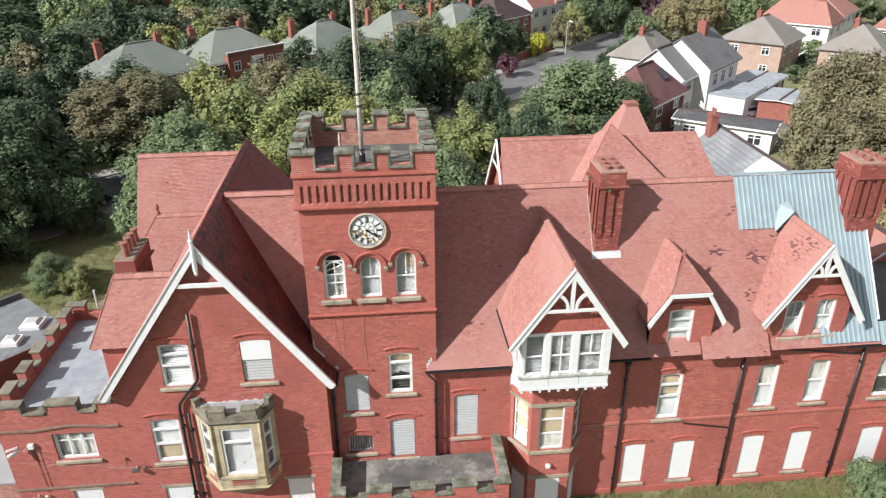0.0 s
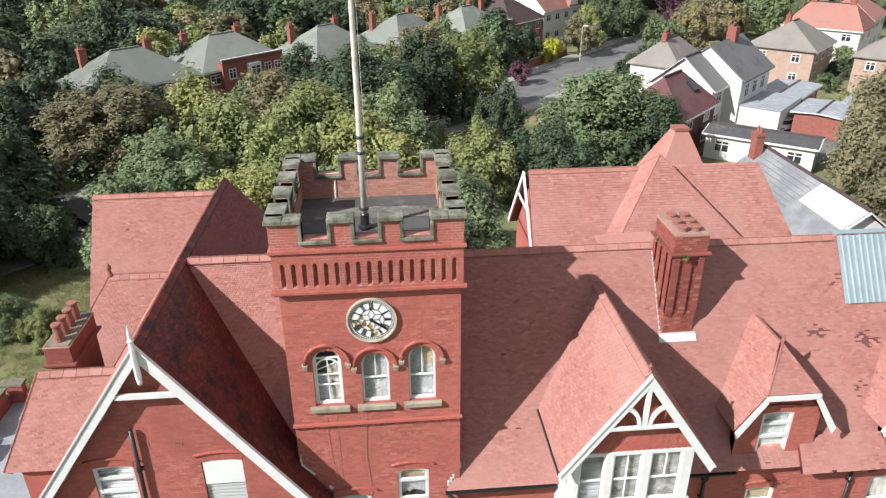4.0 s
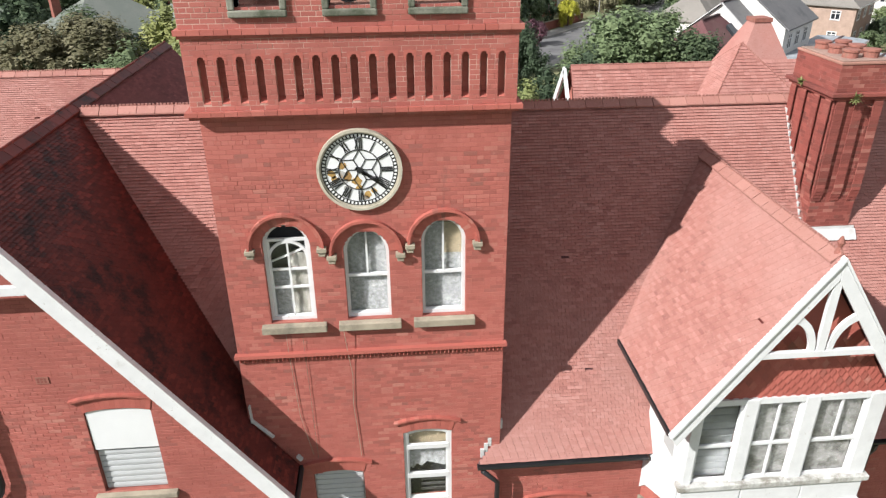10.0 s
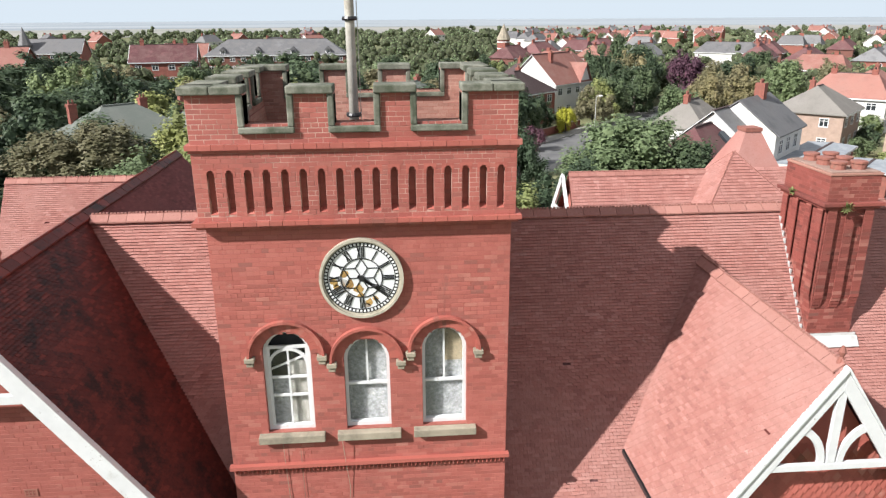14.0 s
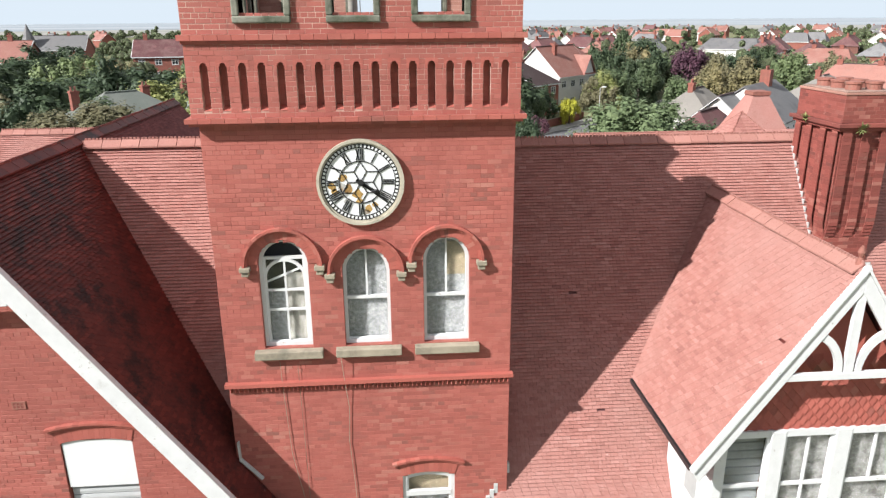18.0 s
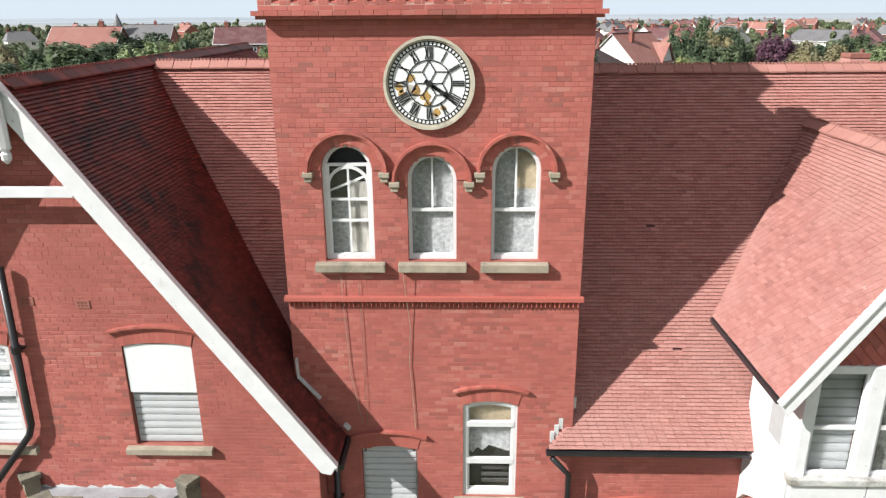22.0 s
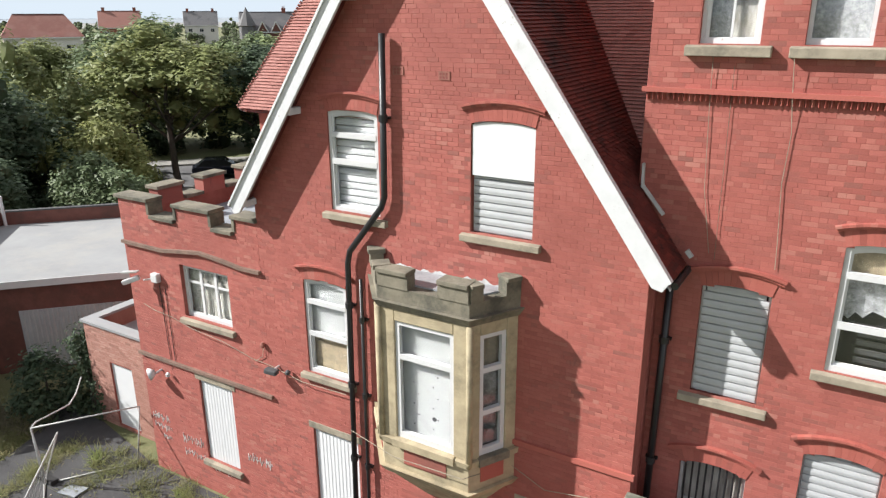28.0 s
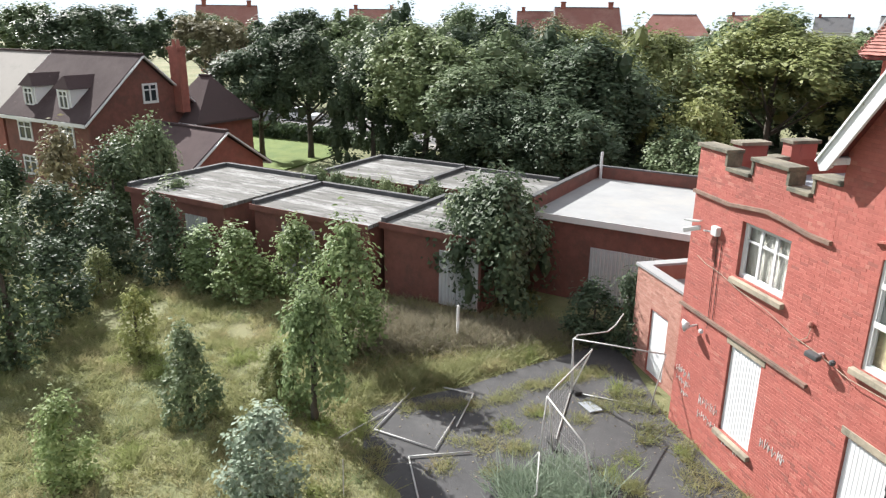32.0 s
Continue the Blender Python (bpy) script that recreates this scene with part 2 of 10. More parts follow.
BOARD_GREY = plain("grey_insulation_board", (0.3, 0.31, 0.32), 0.9, 0, 0.5, 16.0, (0.5, 0.5, 0.5), (0.56, 0.7), 0.006)
BOARD_PALE = plain("pale_grey_sheet", (0.37, 0.385, 0.385), 0.6, 0, 0.1, 5.0, (0.36, 0.36, 0.35), (0.6, 0.8), 0.002)
CURTAIN = plain("grey_net_curtain", (0.4, 0.39, 0.36), 0.95, 0, 0.45, 7.0, (0.16, 0.15, 0.13), (0.5, 0.7), 0.01, (1, 1, 0.25))
CURTAIN_DARK = plain("dirty_grey_lace", (0.27, 0.27, 0.265), 0.95, 0, 0.5, 9.0, (0.09, 0.09, 0.085), (0.48, 0.62), 0.01)
# shutter greyed down for the shade behind the bay glass, with dirt blotches
SHUTTER_SHADED_DIRTY = plain("shaded_dull_shutter", (0.3, 0.315, 0.33), 0.6, 0, 0.15, 3.0, (0.18, 0.18, 0.17), (0.5, 0.7), 0.001)
# near-black put in for the shade of unlit rooms and drilled holes
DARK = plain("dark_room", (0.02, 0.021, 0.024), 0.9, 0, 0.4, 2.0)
IRON = plain("black_painted_iron", (0.018, 0.018, 0.02), 0.4, 0, 0.3, 8.0, (0.05, 0.045, 0.04), (0.62, 0.75))
LEAD = plain("grey_lead", (0.34, 0.36, 0.38), 0.55, 0.2, 0.2, 3.0, (0.2, 0.2, 0.2), (0.55, 0.7))
LEAD_WHITE = plain("white_lead_flashing", (0.52, 0.53, 0.53), 0.6, 0, 0.15, 5.0, (0.36, 0.35, 0.33), (0.55, 0.7))
FELT = plain("grey_roof_felt", (0.27, 0.295, 0.325), 0.7, 0, 0.25, 1.4, (0.4, 0.42, 0.44), (0.52, 0.7), 0.004)
FELT_PALE = plain("pale_roof_felt", (0.28, 0.287, 0.29), 0.85, 0, 0.12, 0.6, (0.33, 0.32, 0.3), (0.5, 0.7), 0.003)
fs = Nodes("stained_pale_roof_felt", 0.9)
fc = fs.ramp(fs.noise(1.7, 5, 0.65), [(0.3, (0.2, 0.203, 0.2)), (0.7, (0.3, 0.3, 0.296))])
fc = fs.mix(fs.mask(fs.noise(0.5, 7, 0.75, (0.5, 3.2, 1), -0.796), 0.43, 0.52), fc, (0.12, 0.118, 0.11))
fc = fs.mix(fs.mask(fs.noise(1.1, 7, 0.8, (0.6, 4.0, 1), -0.796), 0.51, 0.58), fc, (0.07, 0.07, 0.066))
fc = fs.mix(fs.mask(fs.noise(1.0, 6, 0.75, (4.5, 0.7, 1), -0.796), 0.6, 0.64), fc, (0.15, 0.148, 0.14))
FELT_STAIN = fs.done(fc, fs.noise(15, 3), 0.003)
FELT_MID = plain("weathered_roof_felt", (0.16, 0.175, 0.185), 0.75, 0, 0.3, 1.2, (0.07, 0.075, 0.075), (0.5, 0.64), 0.004)
FELT_DARK = plain("dark_roof_felt", (0.07, 0.072, 0.075), 0.8, 0, 0.3, 1.5, (0.15, 0.15, 0.15), (0.55, 0.7), 0.004)
ASPHALT_OLD = plain("stained_asphalt_terrace", (0.1, 0.097, 0.093), 0.9, 0, 0.4, 1.3, (0.24, 0.232, 0.22), (0.5, 0.64), 0.006)
BLUE_SHEET = plain("blue_grey_metal_sheet", (0.25, 0.32, 0.35), 0.5, 0.1, 0.12, 1.2, (0.33, 0.4, 0.43), (0.55, 0.75), 0.002)
POLE = plain("weathered_pole_paint", (0.52, 0.5, 0.45), 0.6, 0, 0.2, 3.0, (0.24, 0.2, 0.15), (0.5, 0.7))
GALV = plain("galvanised_steel", (0.62, 0.63, 0.63), 0.4, 0.5, 0.1, 8.0, (0.35, 0.33, 0.3), (0.6, 0.75))
CLAY = plain("terracotta", (0.27, 0.105, 0.08), 0.75, 0, 0.25, 7.0, (0.2, 0.12, 0.09), (0.55, 0.7), 0.004)
RENDER_WHITE = plain("white_render", (0.62, 0.61, 0.59), 0.85, 0, 0.06, 1.2, (0.55, 0.54, 0.5), (0.62, 0.8), 0.002)
GLASS_DARK = plain("dark_window_glass", (0.03, 0.035, 0.04), 0.08, 0, 0.3, 1.5, None, bump=0.0)
RUBBER = plain("black_rubber", (0.02, 0.02, 0.02), 0.8)

gl = Nodes("window_glass", 0.04)
gl.p.inputs["Transmission Weight"].default_value = 1.0
gl.p.inputs["IOR"].default_value = 1.45
gl.p.inputs["Base Color"].default_value = (0.97, 0.98, 0.98, 1)
GLASS = gl.mat


def leaf_like(name, dark, mid, light, through=0.22, straw=None):
    n = Nodes(name, 0.55)
    n.p.inputs["Specular IOR Level"].default_value = 0.22
    dark, light = (tuple(q * 0.6 + w * 0.4 for q, w in zip(v, mid)) for v in (dark, light))
    dark, mid, light = (scaled((q[0], q[1], q[2] * 1.26), 3.1) for q in (dark, mid, light))
    r = n.chance()
    c = n.ramp(r, [(0.0, dark), (0.45, mid), (1.0, light)])
    own = n.t.nodes.new("ShaderNodeObjectInfo")
    c = n.mix(1.0, c, n.ramp(own.outputs["Random"], [(0.0, (0.72, 0.75, 0.74)), (0.5, (0.92, 0.94, 0.92)), (1.0, (1.18, 1.12, 0.96))]), "MULTIPLY")
    big = n.noise(0.22, 3)
    c = n.mix(n.mask(big, 0.45, 0.68), c, scaled(mid, 0.75))
    if straw:
        c = n.mix(n.mask(n.noise(0.55, 5, 0.7), 0.48, 0.62), c, straw)
        c = n.mix(n.mask(n.noise(0.31, 4, 0.6), 0.53, 0.64), c, scaled(mid, 0.9))
        c = n.mix(n.mask(n.noise(0.38, 4, 0.6, (1, 1.3, 1)), 0.55, 0.64), c, (0.21, 0.27, 0.08))
    n.done(c)
    tr = n.add("BsdfTranslucent")
    n.link(n.mix(0.5, c, scaled(light, 1.3)), tr.inputs["Color"])
    ms = n.add("MixShader")
    ms.inputs[0].default_value = through
    n.link(n.p.outputs[0], ms.inputs[1])
    n.link(tr.outputs[0], ms.inputs[2])
    n.link(ms.outputs[0], n.t.nodes["Material Output"].inputs["Surface"])
    return n.mat


LEAF = leaf_like("green_leaves", (0.026, 0.037, 0.015), (0.054, 0.071, 0.029), (0.1, 0.12, 0.053))
LEAF_FRESH = leaf_like("fresh_green_leaves", (0.03, 0.044, 0.016), (0.064, 0.087, 0.031), (0.112, 0.135, 0.056), 0.3)
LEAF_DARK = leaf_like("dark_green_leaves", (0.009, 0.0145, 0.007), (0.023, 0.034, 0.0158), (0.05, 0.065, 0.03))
LEAF_YELLOW = leaf_like("yellowing_leaves", (0.038, 0.045, 0.015), (0.076, 0.086, 0.028), (0.122, 0.127, 0.048))
LEAF_OLIVE = leaf_like("olive_brown_leaves", (0.036, 0.036, 0.0165), (0.07, 0.065, 0.03), (0.116, 0.099, 0.05))
LEAF_BRIGHT = leaf_like("bright_yellow_leaves", (0.08, 0.08, 0.01), (0.16, 0.155, 0.016), (0.24, 0.22, 0.03))
LEAF_PURPLE = leaf_like("purple_leaves", (0.02, 0.012, 0.014), (0.045, 0.022, 0.026), (0.08, 0.035, 0.04))
LEAF_SILVER = leaf_like("silver_green_leaves", (0.045, 0.06, 0.032), (0.08, 0.1, 0.058), (0.135, 0.155, 0.098))
BRAMBLE = leaf_like("dry_bramble", (0.03, 0.03, 0.016), (0.075, 0.068, 0.038), (0.15, 0.135, 0.08), 0.3)
GRASS_BLADE = leaf_like("grass_blades", (0.048, 0.056, 0.02), (0.084, 0.09, 0.034), (0.125, 0.12, 0.054), 0.45, (0.34, 0.29, 0.17))
# dark core colour put in for the shade inside far tree crowns
CROWN_SHADE = plain("shaded_crown_core", (0.055, 0.066, 0.03), 0.9, 0, 0.5, 5.0)
BARK = plain("bark", (0.1, 0.085, 0.07), 0.95, 0, 0.4, 6.0, (0.05, 0.05, 0.035), (0.5, 0.65), 0.02, (1, 1, 0.3))

gr = Nodes("rough_ground", 0.95)
gc = gr.ramp(gr.noise(0.12, 8, 0.65), [(0.3, (0.085, 0.105, 0.04)), (0.5, (0.14, 0.15, 0.068)), (0.62, (0.2, 0.19, 0.1)), (0.75, (0.18, 0.155, 0.105))])
gc = gr.mix(gr.mask(gr.noise(1.3, 6, 0.7), 0.5, 0.7), gc, (0.2, 0.195, 0.1))
GROUND = gr.done(gc, gr.noise(9, 5), 0.08)

lw = Nodes("mown_lawn", 0.95)
LAWN = lw.done(lw.ramp(lw.noise(0.6, 6), [(0.35, (0.09, 0.14, 0.03)), (0.65, (0.14, 0.185, 0.045))]), lw.noise(30), 0.03)

ya = Nodes("cracked_yard_asphalt", 0.9)
yc = ya.ramp(ya.noise(0.8, 7, 0.7), [(0.35, (0.045, 0.045, 0.047)), (0.6, (0.068, 0.068, 0.069)), (0.8, (0.12, 0.116, 0.108))])
yc = ya.mix(ya.mask(ya.noise(3.0, 8, 0.75), 0.66, 0.72), yc, (0.075, 0.0825, 0.03))
yc = ya.mix(ya.mask(ya.noise(40, 2), 0.72, 0.76), yc, (0.225, 0.217, 0.195))
YARD = ya.done(yc, ya.noise(50, 3), 0.01)

rd = Nodes("road_asphalt", 0.85)
ROADM = rd.done(rd.ramp(rd.noise(0.4, 6), [(0.35, (0.1, 0.1, 0.105)), (0.7, (0.16, 0.16, 0.16))]), rd.noise(60), 0.005)

se = Nodes("shallow_sea", 0.8)
SEA = se.done(se.ramp(se.noise(0.004, 6, 0.7, (0.15, 1, 1)), [(0.35, (0.2, 0.235, 0.265)), (0.65, (0.33, 0.36, 0.39))]))
sd = Nodes("wet_sand", 0.7)
SAND = sd.done(sd.ramp(sd.noise(0.006, 6, 0.65, (0.25, 1, 1)), [(0.3, (0.2, 0.2, 0.185)), (0.5, (0.3, 0.29, 0.265)), (0.7, (0.17, 0.19, 0.165))]))


# ---- mesh helpers ----
class Shape:
    """Vertices and faces of one mesh, gathered piece by piece."""

    def __init__(self):
        self.v, self.f = [], []

    def add(self, pts, faces):
        k = len(self.v)
        self.v += [tuple(p) for p in pts]
        self.f += [tuple(i + k for i in f) for f in faces]
        return self

    def hexa(self, a, b):
        """A closed solid between two loops of equal length."""
        n = len(a)
        faces = [tuple(range(n))[::-1], tuple(range(n, 2 * n))]
        faces += [(i, (i + 1) % n, n + (i + 1) % n, n + i) for i in range(n)]
        return self.add([*a, *b], faces)

    def box(self, x0, x1, y0, y1, z0, z1):
        a = [(x0, y0, z0), (x1, y0, z0), (x1, y1, z0), (x0, y1, z0)]
        return self.hexa(a, [(x, y, z1) for x, y, _ in a])

    def extrude(self, pts, way):
        w = Vector(way)
        return self.hexa([Vector(p) for p in pts], [Vector(p) + w for p in pts])

    def xz(self, pts, y0, y1):
        """A plate with an outline in x and z, from y0 to y1 (y1 further back)."""
        return self.extrude([(x, y1, z) for x, z in pts], (0, y0 - y1, 0))

    def xy(self, pts, z0, z1):
        return self.extrude([(x, y, z0) for x, y in pts], (0, 0, z1 - z0))

    def beam(self, a, b, w, h, up=(0, 0, 1)):
        """A bar from a to b, w wide and h high."""
        a, b = Vector(a), Vector(b)
        d = (b - a).normalized()
        s = d.cross(Vector(up))
        s = s.normalized() if s.length > 1e-6 else Vector((1, 0, 0))
        t = s.cross(d).normalized()
        q = [s * i * w / 2 + t * j * h / 2 for i, j in ((-1, -1), (1, -1), (1, 1), (-1, 1))]
        return self.hexa([a + c for c in q], [b + c for c in q])

    def tube(self, path, r, n=8):
        """A round pipe along points; r is one radius or one for each point."""
        path = [Vector(p) for p in path]
        rs = r if isinstance(r, (list, tuple)) else [r] * len(path)
        rings = []
        side = None
        for i, p in enumerate(path):
            d = (path[min(i + 1, len(path) - 1)] - path[max(i - 1, 0)]).normalized()
            if side is None:
                side = d.orthogonal().normalized()
            side = (side - d * side.dot(d)).normalized()
            o = d.cross(side)
            rings.append([p + (side * math.cos(a) + o * math.sin(a)) * rs[i] for a in (math.tau * k / n for k in range(n))])
        pts = [p for ring in rings for p in ring]
        faces = [(i * n + k, i * n + (k + 1) % n, (i + 1) * n + (k + 1) % n, (i + 1) * n + k) for i in range(len(path) - 1) for k in range(n)]
        faces += [tuple(range(n))[::-1], tuple((len(path) - 1) * n + k for k in range(n))]
        return self.add(pts, faces)

    def lathe(self, profile, centre, n=16):
        """A turned form about a vertical axis; profile: radius and height from bottom to top."""
        cx, cy, cz = centre
        pts = [(cx + r * math.cos(math.tau * k / n), cy + r * math.sin(math.tau * k / n), cz + z) for r, z in profile for k in range(n)]
        m = len(profile)
        faces = [(i * n + k, i * n + (k + 1) % n, (i + 1) * n + (k + 1) % n, (i + 1) * n + k) for i in range(m - 1) for k in range(n)]
        faces += [tuple(range(n))[::-1], tuple((m - 1) * n + k for k in range(n))]
        return self.add(pts, faces)

    def arc(self, cx, cz, r0, r1, a0, a1, y0, y1, n=16, rise=1.0):
        """Part of a flat ring in the plane of x and z, from angle a0 to a1 (degrees), y0 in front."""
        for i in range(n):
            p, q = (radians(a0 + (a1 - a0) * (i + j) / n) for j in (0, 1))
            loop = [(cx + r * math.cos(a), cz + rise * r * math.sin(a)) for r, a in ((r0, p), (r1, p), (r1, q), (r0, q))]
            self.xz(loop, y0, y1)
        return self

    def mesh(self, name, smooth=False):
        m = bpy.data.meshes.new(name)
        m.from_pydata(self.v, [], self.f)
        if smooth:
            m.polygons.foreach_set("use_smooth", [True] * len(m.polygons))
        m.update()
        return m


def part(name, shape, material, parent=None, label="", smooth=False, bevel=0.0):
    """One mesh object, under a thing or under a part."""
    me = shape.mesh(name, smooth) if isinstance(shape, Shape) else shape
    if not me.materials:
        me.materials.append(material)
    ob = new(name, me)
    if parent is not None:
        ob.parent = parent
    if label:
        ob["label"] = label
    if bevel:
        m = ob.modifiers.new("bevel", "BEVEL")
        m.width, m.segments, m.limit_method = bevel, 2, "ANGLE"
    return ob


def thing(name, label, category, kind="", group="", at=(0, 0, 0)):
    ob = tagged(new(name), label, category, group, kind)
    ob.location = at
    return ob


def structure(name, label, category):
    return tagged(new(name), label, category, "", "structure")


# ---- flat regions: what is left of an outline at a height, without its holes ----
def spans(poly, holes, v):
    """The stretches of u inside poly and outside all holes at height v."""
    cuts = []
    for (u0, v0), (u1, v1) in zip(poly, poly[1:] + poly[:1]):
        if (v0 <= v) != (v1 <= v):
            cuts.append(u0 + (u1 - u0) * (v - v0) / (v1 - v0))
    cuts.sort()
    runs = list(zip(cuts[::2], cuts[1::2]))
    for hole in holes:
        hs = spans(hole, [], v)
        for a, b in hs:
            runs = [r for lo, hi in runs for r in ((lo, min(hi, a)), (max(lo, b), hi)) if r[1] - r[0] > 1e-4]
    return runs


def rect(u0, u1, v0, v1):
    return [(u0, v0), (u1, v0), (u1, v1), (u0, v1)]


def arched(u0, u1, v0, v1, rise, n=14):
    """A rectangle whose head is a curve that rises by that much; v1 is the crown."""
    c, h = (u0 + u1) / 2, (u1 - u0) / 2
    if rise <= 0:
        return rect(u0, u1, v0, v1)
    r = (h * h + rise * rise) / (2 * rise)
    top = []
    for i in range(n + 1):
        u = u1 - (u1 - u0) * i / n
        if rise >= h * 0.95:
            a = math.pi * i / n
            top.append((c + h * math.cos(a), v1 - rise + rise * math.sin(a)))
        else:
            top.append((u, v1 - r + math.sqrt(max(0.0, r * r - (u - c) ** 2))))
    return [(u0, v0), (u1, v0), *top]


class Plane:
    """A flat face in space: a corner, two directions in it and the way out of it."""

    def __init__(self, o, u, v):
        self.o, self.u, self.v = Vector(o), Vector(u).normalized(), Vector(v).normalized()
        self.n = self.u.cross(self.v).normalized()

    def at(self, u, v, h=0.0):
        return self.o + self.u * u + self.v * v + self.n * h


def slab(plane, poly, holes, thick, top=0.0, shape=None):
    """A solid plate with that outline and holes, top above the plane and thick below it."""
    s = shape or Shape()
    levels = sorted({round(v, 5) for p in [poly, *holes] for _, v in p})
    for lo, hi in zip(levels, levels[1:]):
        if hi - lo < 1e-4:
            continue
        e = (hi - lo) * 1e-3
        a, b = spans(poly, holes, lo + e), spans(poly, holes, hi - e)
        if len(a) != len(b):
            a = b = spans(poly, holes, (lo + hi) / 2)
        for (a0, a1), (b0, b1) in zip(a, b):
            q = [(a0, lo), (a1, lo), (b1, hi), (b0, hi)]
            s.hexa([plane.at(u, v, top - thick) for u, v in q], [plane.at(u, v, top) for u, v in q])
    return s


BRICK_MESH = {}


def brick_piece(kind, length, height, depth):
    """One brick, lying in x and z with its face at y = 0, shared by all bricks alike."""
    key = (kind, length, height)
    if key not in BRICK_MESH:
        s = Shape()
        b = 0.006
        s.add([(0, depth, 0), (length, depth, 0), (length, depth, height), (0, depth, height),
               (0, b, 0), (length, b, 0), (length, b, height), (0, b, height),
               (b, 0, b), (length - b, 0, b), (length - b, 0, height - b), (b, 0, height - b)],
              [(0, 1, 5, 4), (1, 2, 6, 5), (2, 3, 7, 6), (3, 0, 4, 7), (4, 5, 9, 8), (5, 6, 10, 9), (6, 7, 11, 10), (7, 4, 8, 11), (8, 9, 10, 11)])
        m = s.mesh(kind)
        m.materials.append(BRICK)
        BRICK_MESH[key] = m
    return BRICK_MESH[key]


def lay_bricks(parent, plane, poly, holes, material=None, pick=None, course=0.077, long=0.225, proud=0.003, joint=0.006, seed=1, limit=240):
    """Bricks on a wall in garden wall bond: those inside pick (u0, u1, v0, v1) are pieces of their own, the rest is joined."""
    rnd = random.Random(seed)
    material = material or BRICK
    vs = [v for _, v in poly]
    rest = Shape()
    made = 0
    row = 0
    v = min(vs)
    turn = Matrix((plane.u, -plane.n, plane.v)).transposed().to_4x4()
    while v < max(vs):
        header = row % 5 == 3
        step = long / 2 if header else long
        for a, b in spans(poly, holes, v + course / 2):
            u = a - (step * 0.5 if row % 2 else 0.0)
            while u < b - 0.012:
                lo, hi = max(u, a), min(u + step, b)
                u += step
                if hi - lo < 0.03:
                    continue
                out = proud + rnd.uniform(-0.0015, 0.0015)
                whole = hi - lo > step - 1e-4
                if pick and whole and made < limit and pick[0] <= lo <= pick[1] and pick[2] <= v <= pick[3] and material is BRICK:
                    ob = new("brick", brick_piece("brick", round(step - joint, 4), round(course - joint, 4), proud))
                    ob.matrix_basis = Matrix.Translation(plane.at(lo + joint / 2, v + joint / 2, out)) @ turn
                    ob.parent = parent
                    made += 1
                    continue
                x0, x1, z0, z1 = lo + joint / 2, hi - joint / 2, v + joint / 2, v + course - joint / 2
                q = [(x0, z0), (x1, z0), (x1, z1), (x0, z1)]
                k = 0.0025
                w = [(x0 + k, z0 + k), (x1 - k, z0 + k), (x1 - k, z1 - k), (x0 + k, z1 - k)]
                pts = [plane.at(x, z, 0.0) for x, z in q] + [plane.at(x, z, out) for x, z in w]
                rest.add(pts, [(0, 1, 5, 4), (1, 2, 6, 5), (2, 3, 7, 6), (3, 0, 4, 7), (4, 5, 6, 7)])
        v += course
        row += 1
    return tagged(part("brickwork", rest, material, parent), kind="stuff")


TILE_MESH = {}


def lay_tiles(parent, plane, poly, holes=(), material=None, pick=None, gauge=0.07, wide=0.165, thick=0.015, seed=1, missing=0.0, limit=300, lift=0.004, bald=()):
    """Plain tiles in courses up a roof slope, each tipped over the one below it."""
    rnd = random.Random(seed)
    material = material or TILE
    vs = [v for _, v in poly]
    rest = Shape()
    made = row = 0
    v = min(vs)
    turn = Matrix((plane.u, plane.v, plane.n)).transposed().to_4x4()
    key = (material.name, wide, gauge)
    if key not in TILE_MESH:
        s = Shape()
        w, g, t = wide - 0.004, gauge * 1.3, thick
        s.hexa([(0, 0, 2.2 * t), (w, 0, 2.2 * t), (w, g, 0), (0, g, 0)], [(0, 0, 3.2 * t), (w, 0, 3.2 * t), (w, g, t), (0, g, t)])
        m = s.mesh("tile")
        m.materials.append(material)
        TILE_MESH[key] = m
    while v < max(vs) - 0.01:
        for a, b in spans(poly, holes, v + gauge / 2):
            u = a - (wide / 2 if row % 2 else 0.0)
            while u < b - 0.01:
                lo, hi = max(u, a), min(u + wide, b)
                u += wide
                gap = rnd.random()
                at = plane.at(lo, v, 0.0)
                if hi - lo < 0.025 or gap < missing or any(gap < 0.33 and ((at.x - bx) / br) ** 2 + ((at.z - bz) / br * 1.6) ** 2 + ((at.y - by) / br) ** 2 * (by > 0) < 1 for bx, by, bz, br in bald):
                    continue
                up = lift + rnd.uniform(0, 0.004)
                dv = rnd.uniform(-0.003, 0.003)
                if pick and hi - lo > wide - 1e-4 and made < limit and pick[0] <= lo <= pick[1] and pick[2] <= v <= pick[3]:
                    ob = new("tile", TILE_MESH[key])
                    ob.matrix_basis = Matrix.Translation(plane.at(lo, v + dv, up)) @ turn
                    ob.parent = parent
                    made += 1
                    continue
                t, g = thick, gauge * 1.3
                x0, x1 = lo + 0.002, hi - 0.002
                pts = [plane.at(x0, v + dv, up + 2.2 * t), plane.at(x1, v + dv, up + 2.2 * t), plane.at(x1, v + dv, up + 3.2 * t), plane.at(x0, v + dv, up + 3.2 * t),
                       plane.at(x1, v + g, up + t), plane.at(x0, v + g, up + t), plane.at(x1, v + g, up), plane.at(x0, v + g, up)]
                rest.add(pts, [(0, 1, 2, 3), (3, 2, 4, 5), (1, 6, 4, 2), (7, 0, 3, 5), (0, 7, 6, 1)])
        v += gauge
        row += 1
    return tagged(part("tiling", rest, material, parent), kind="stuff")


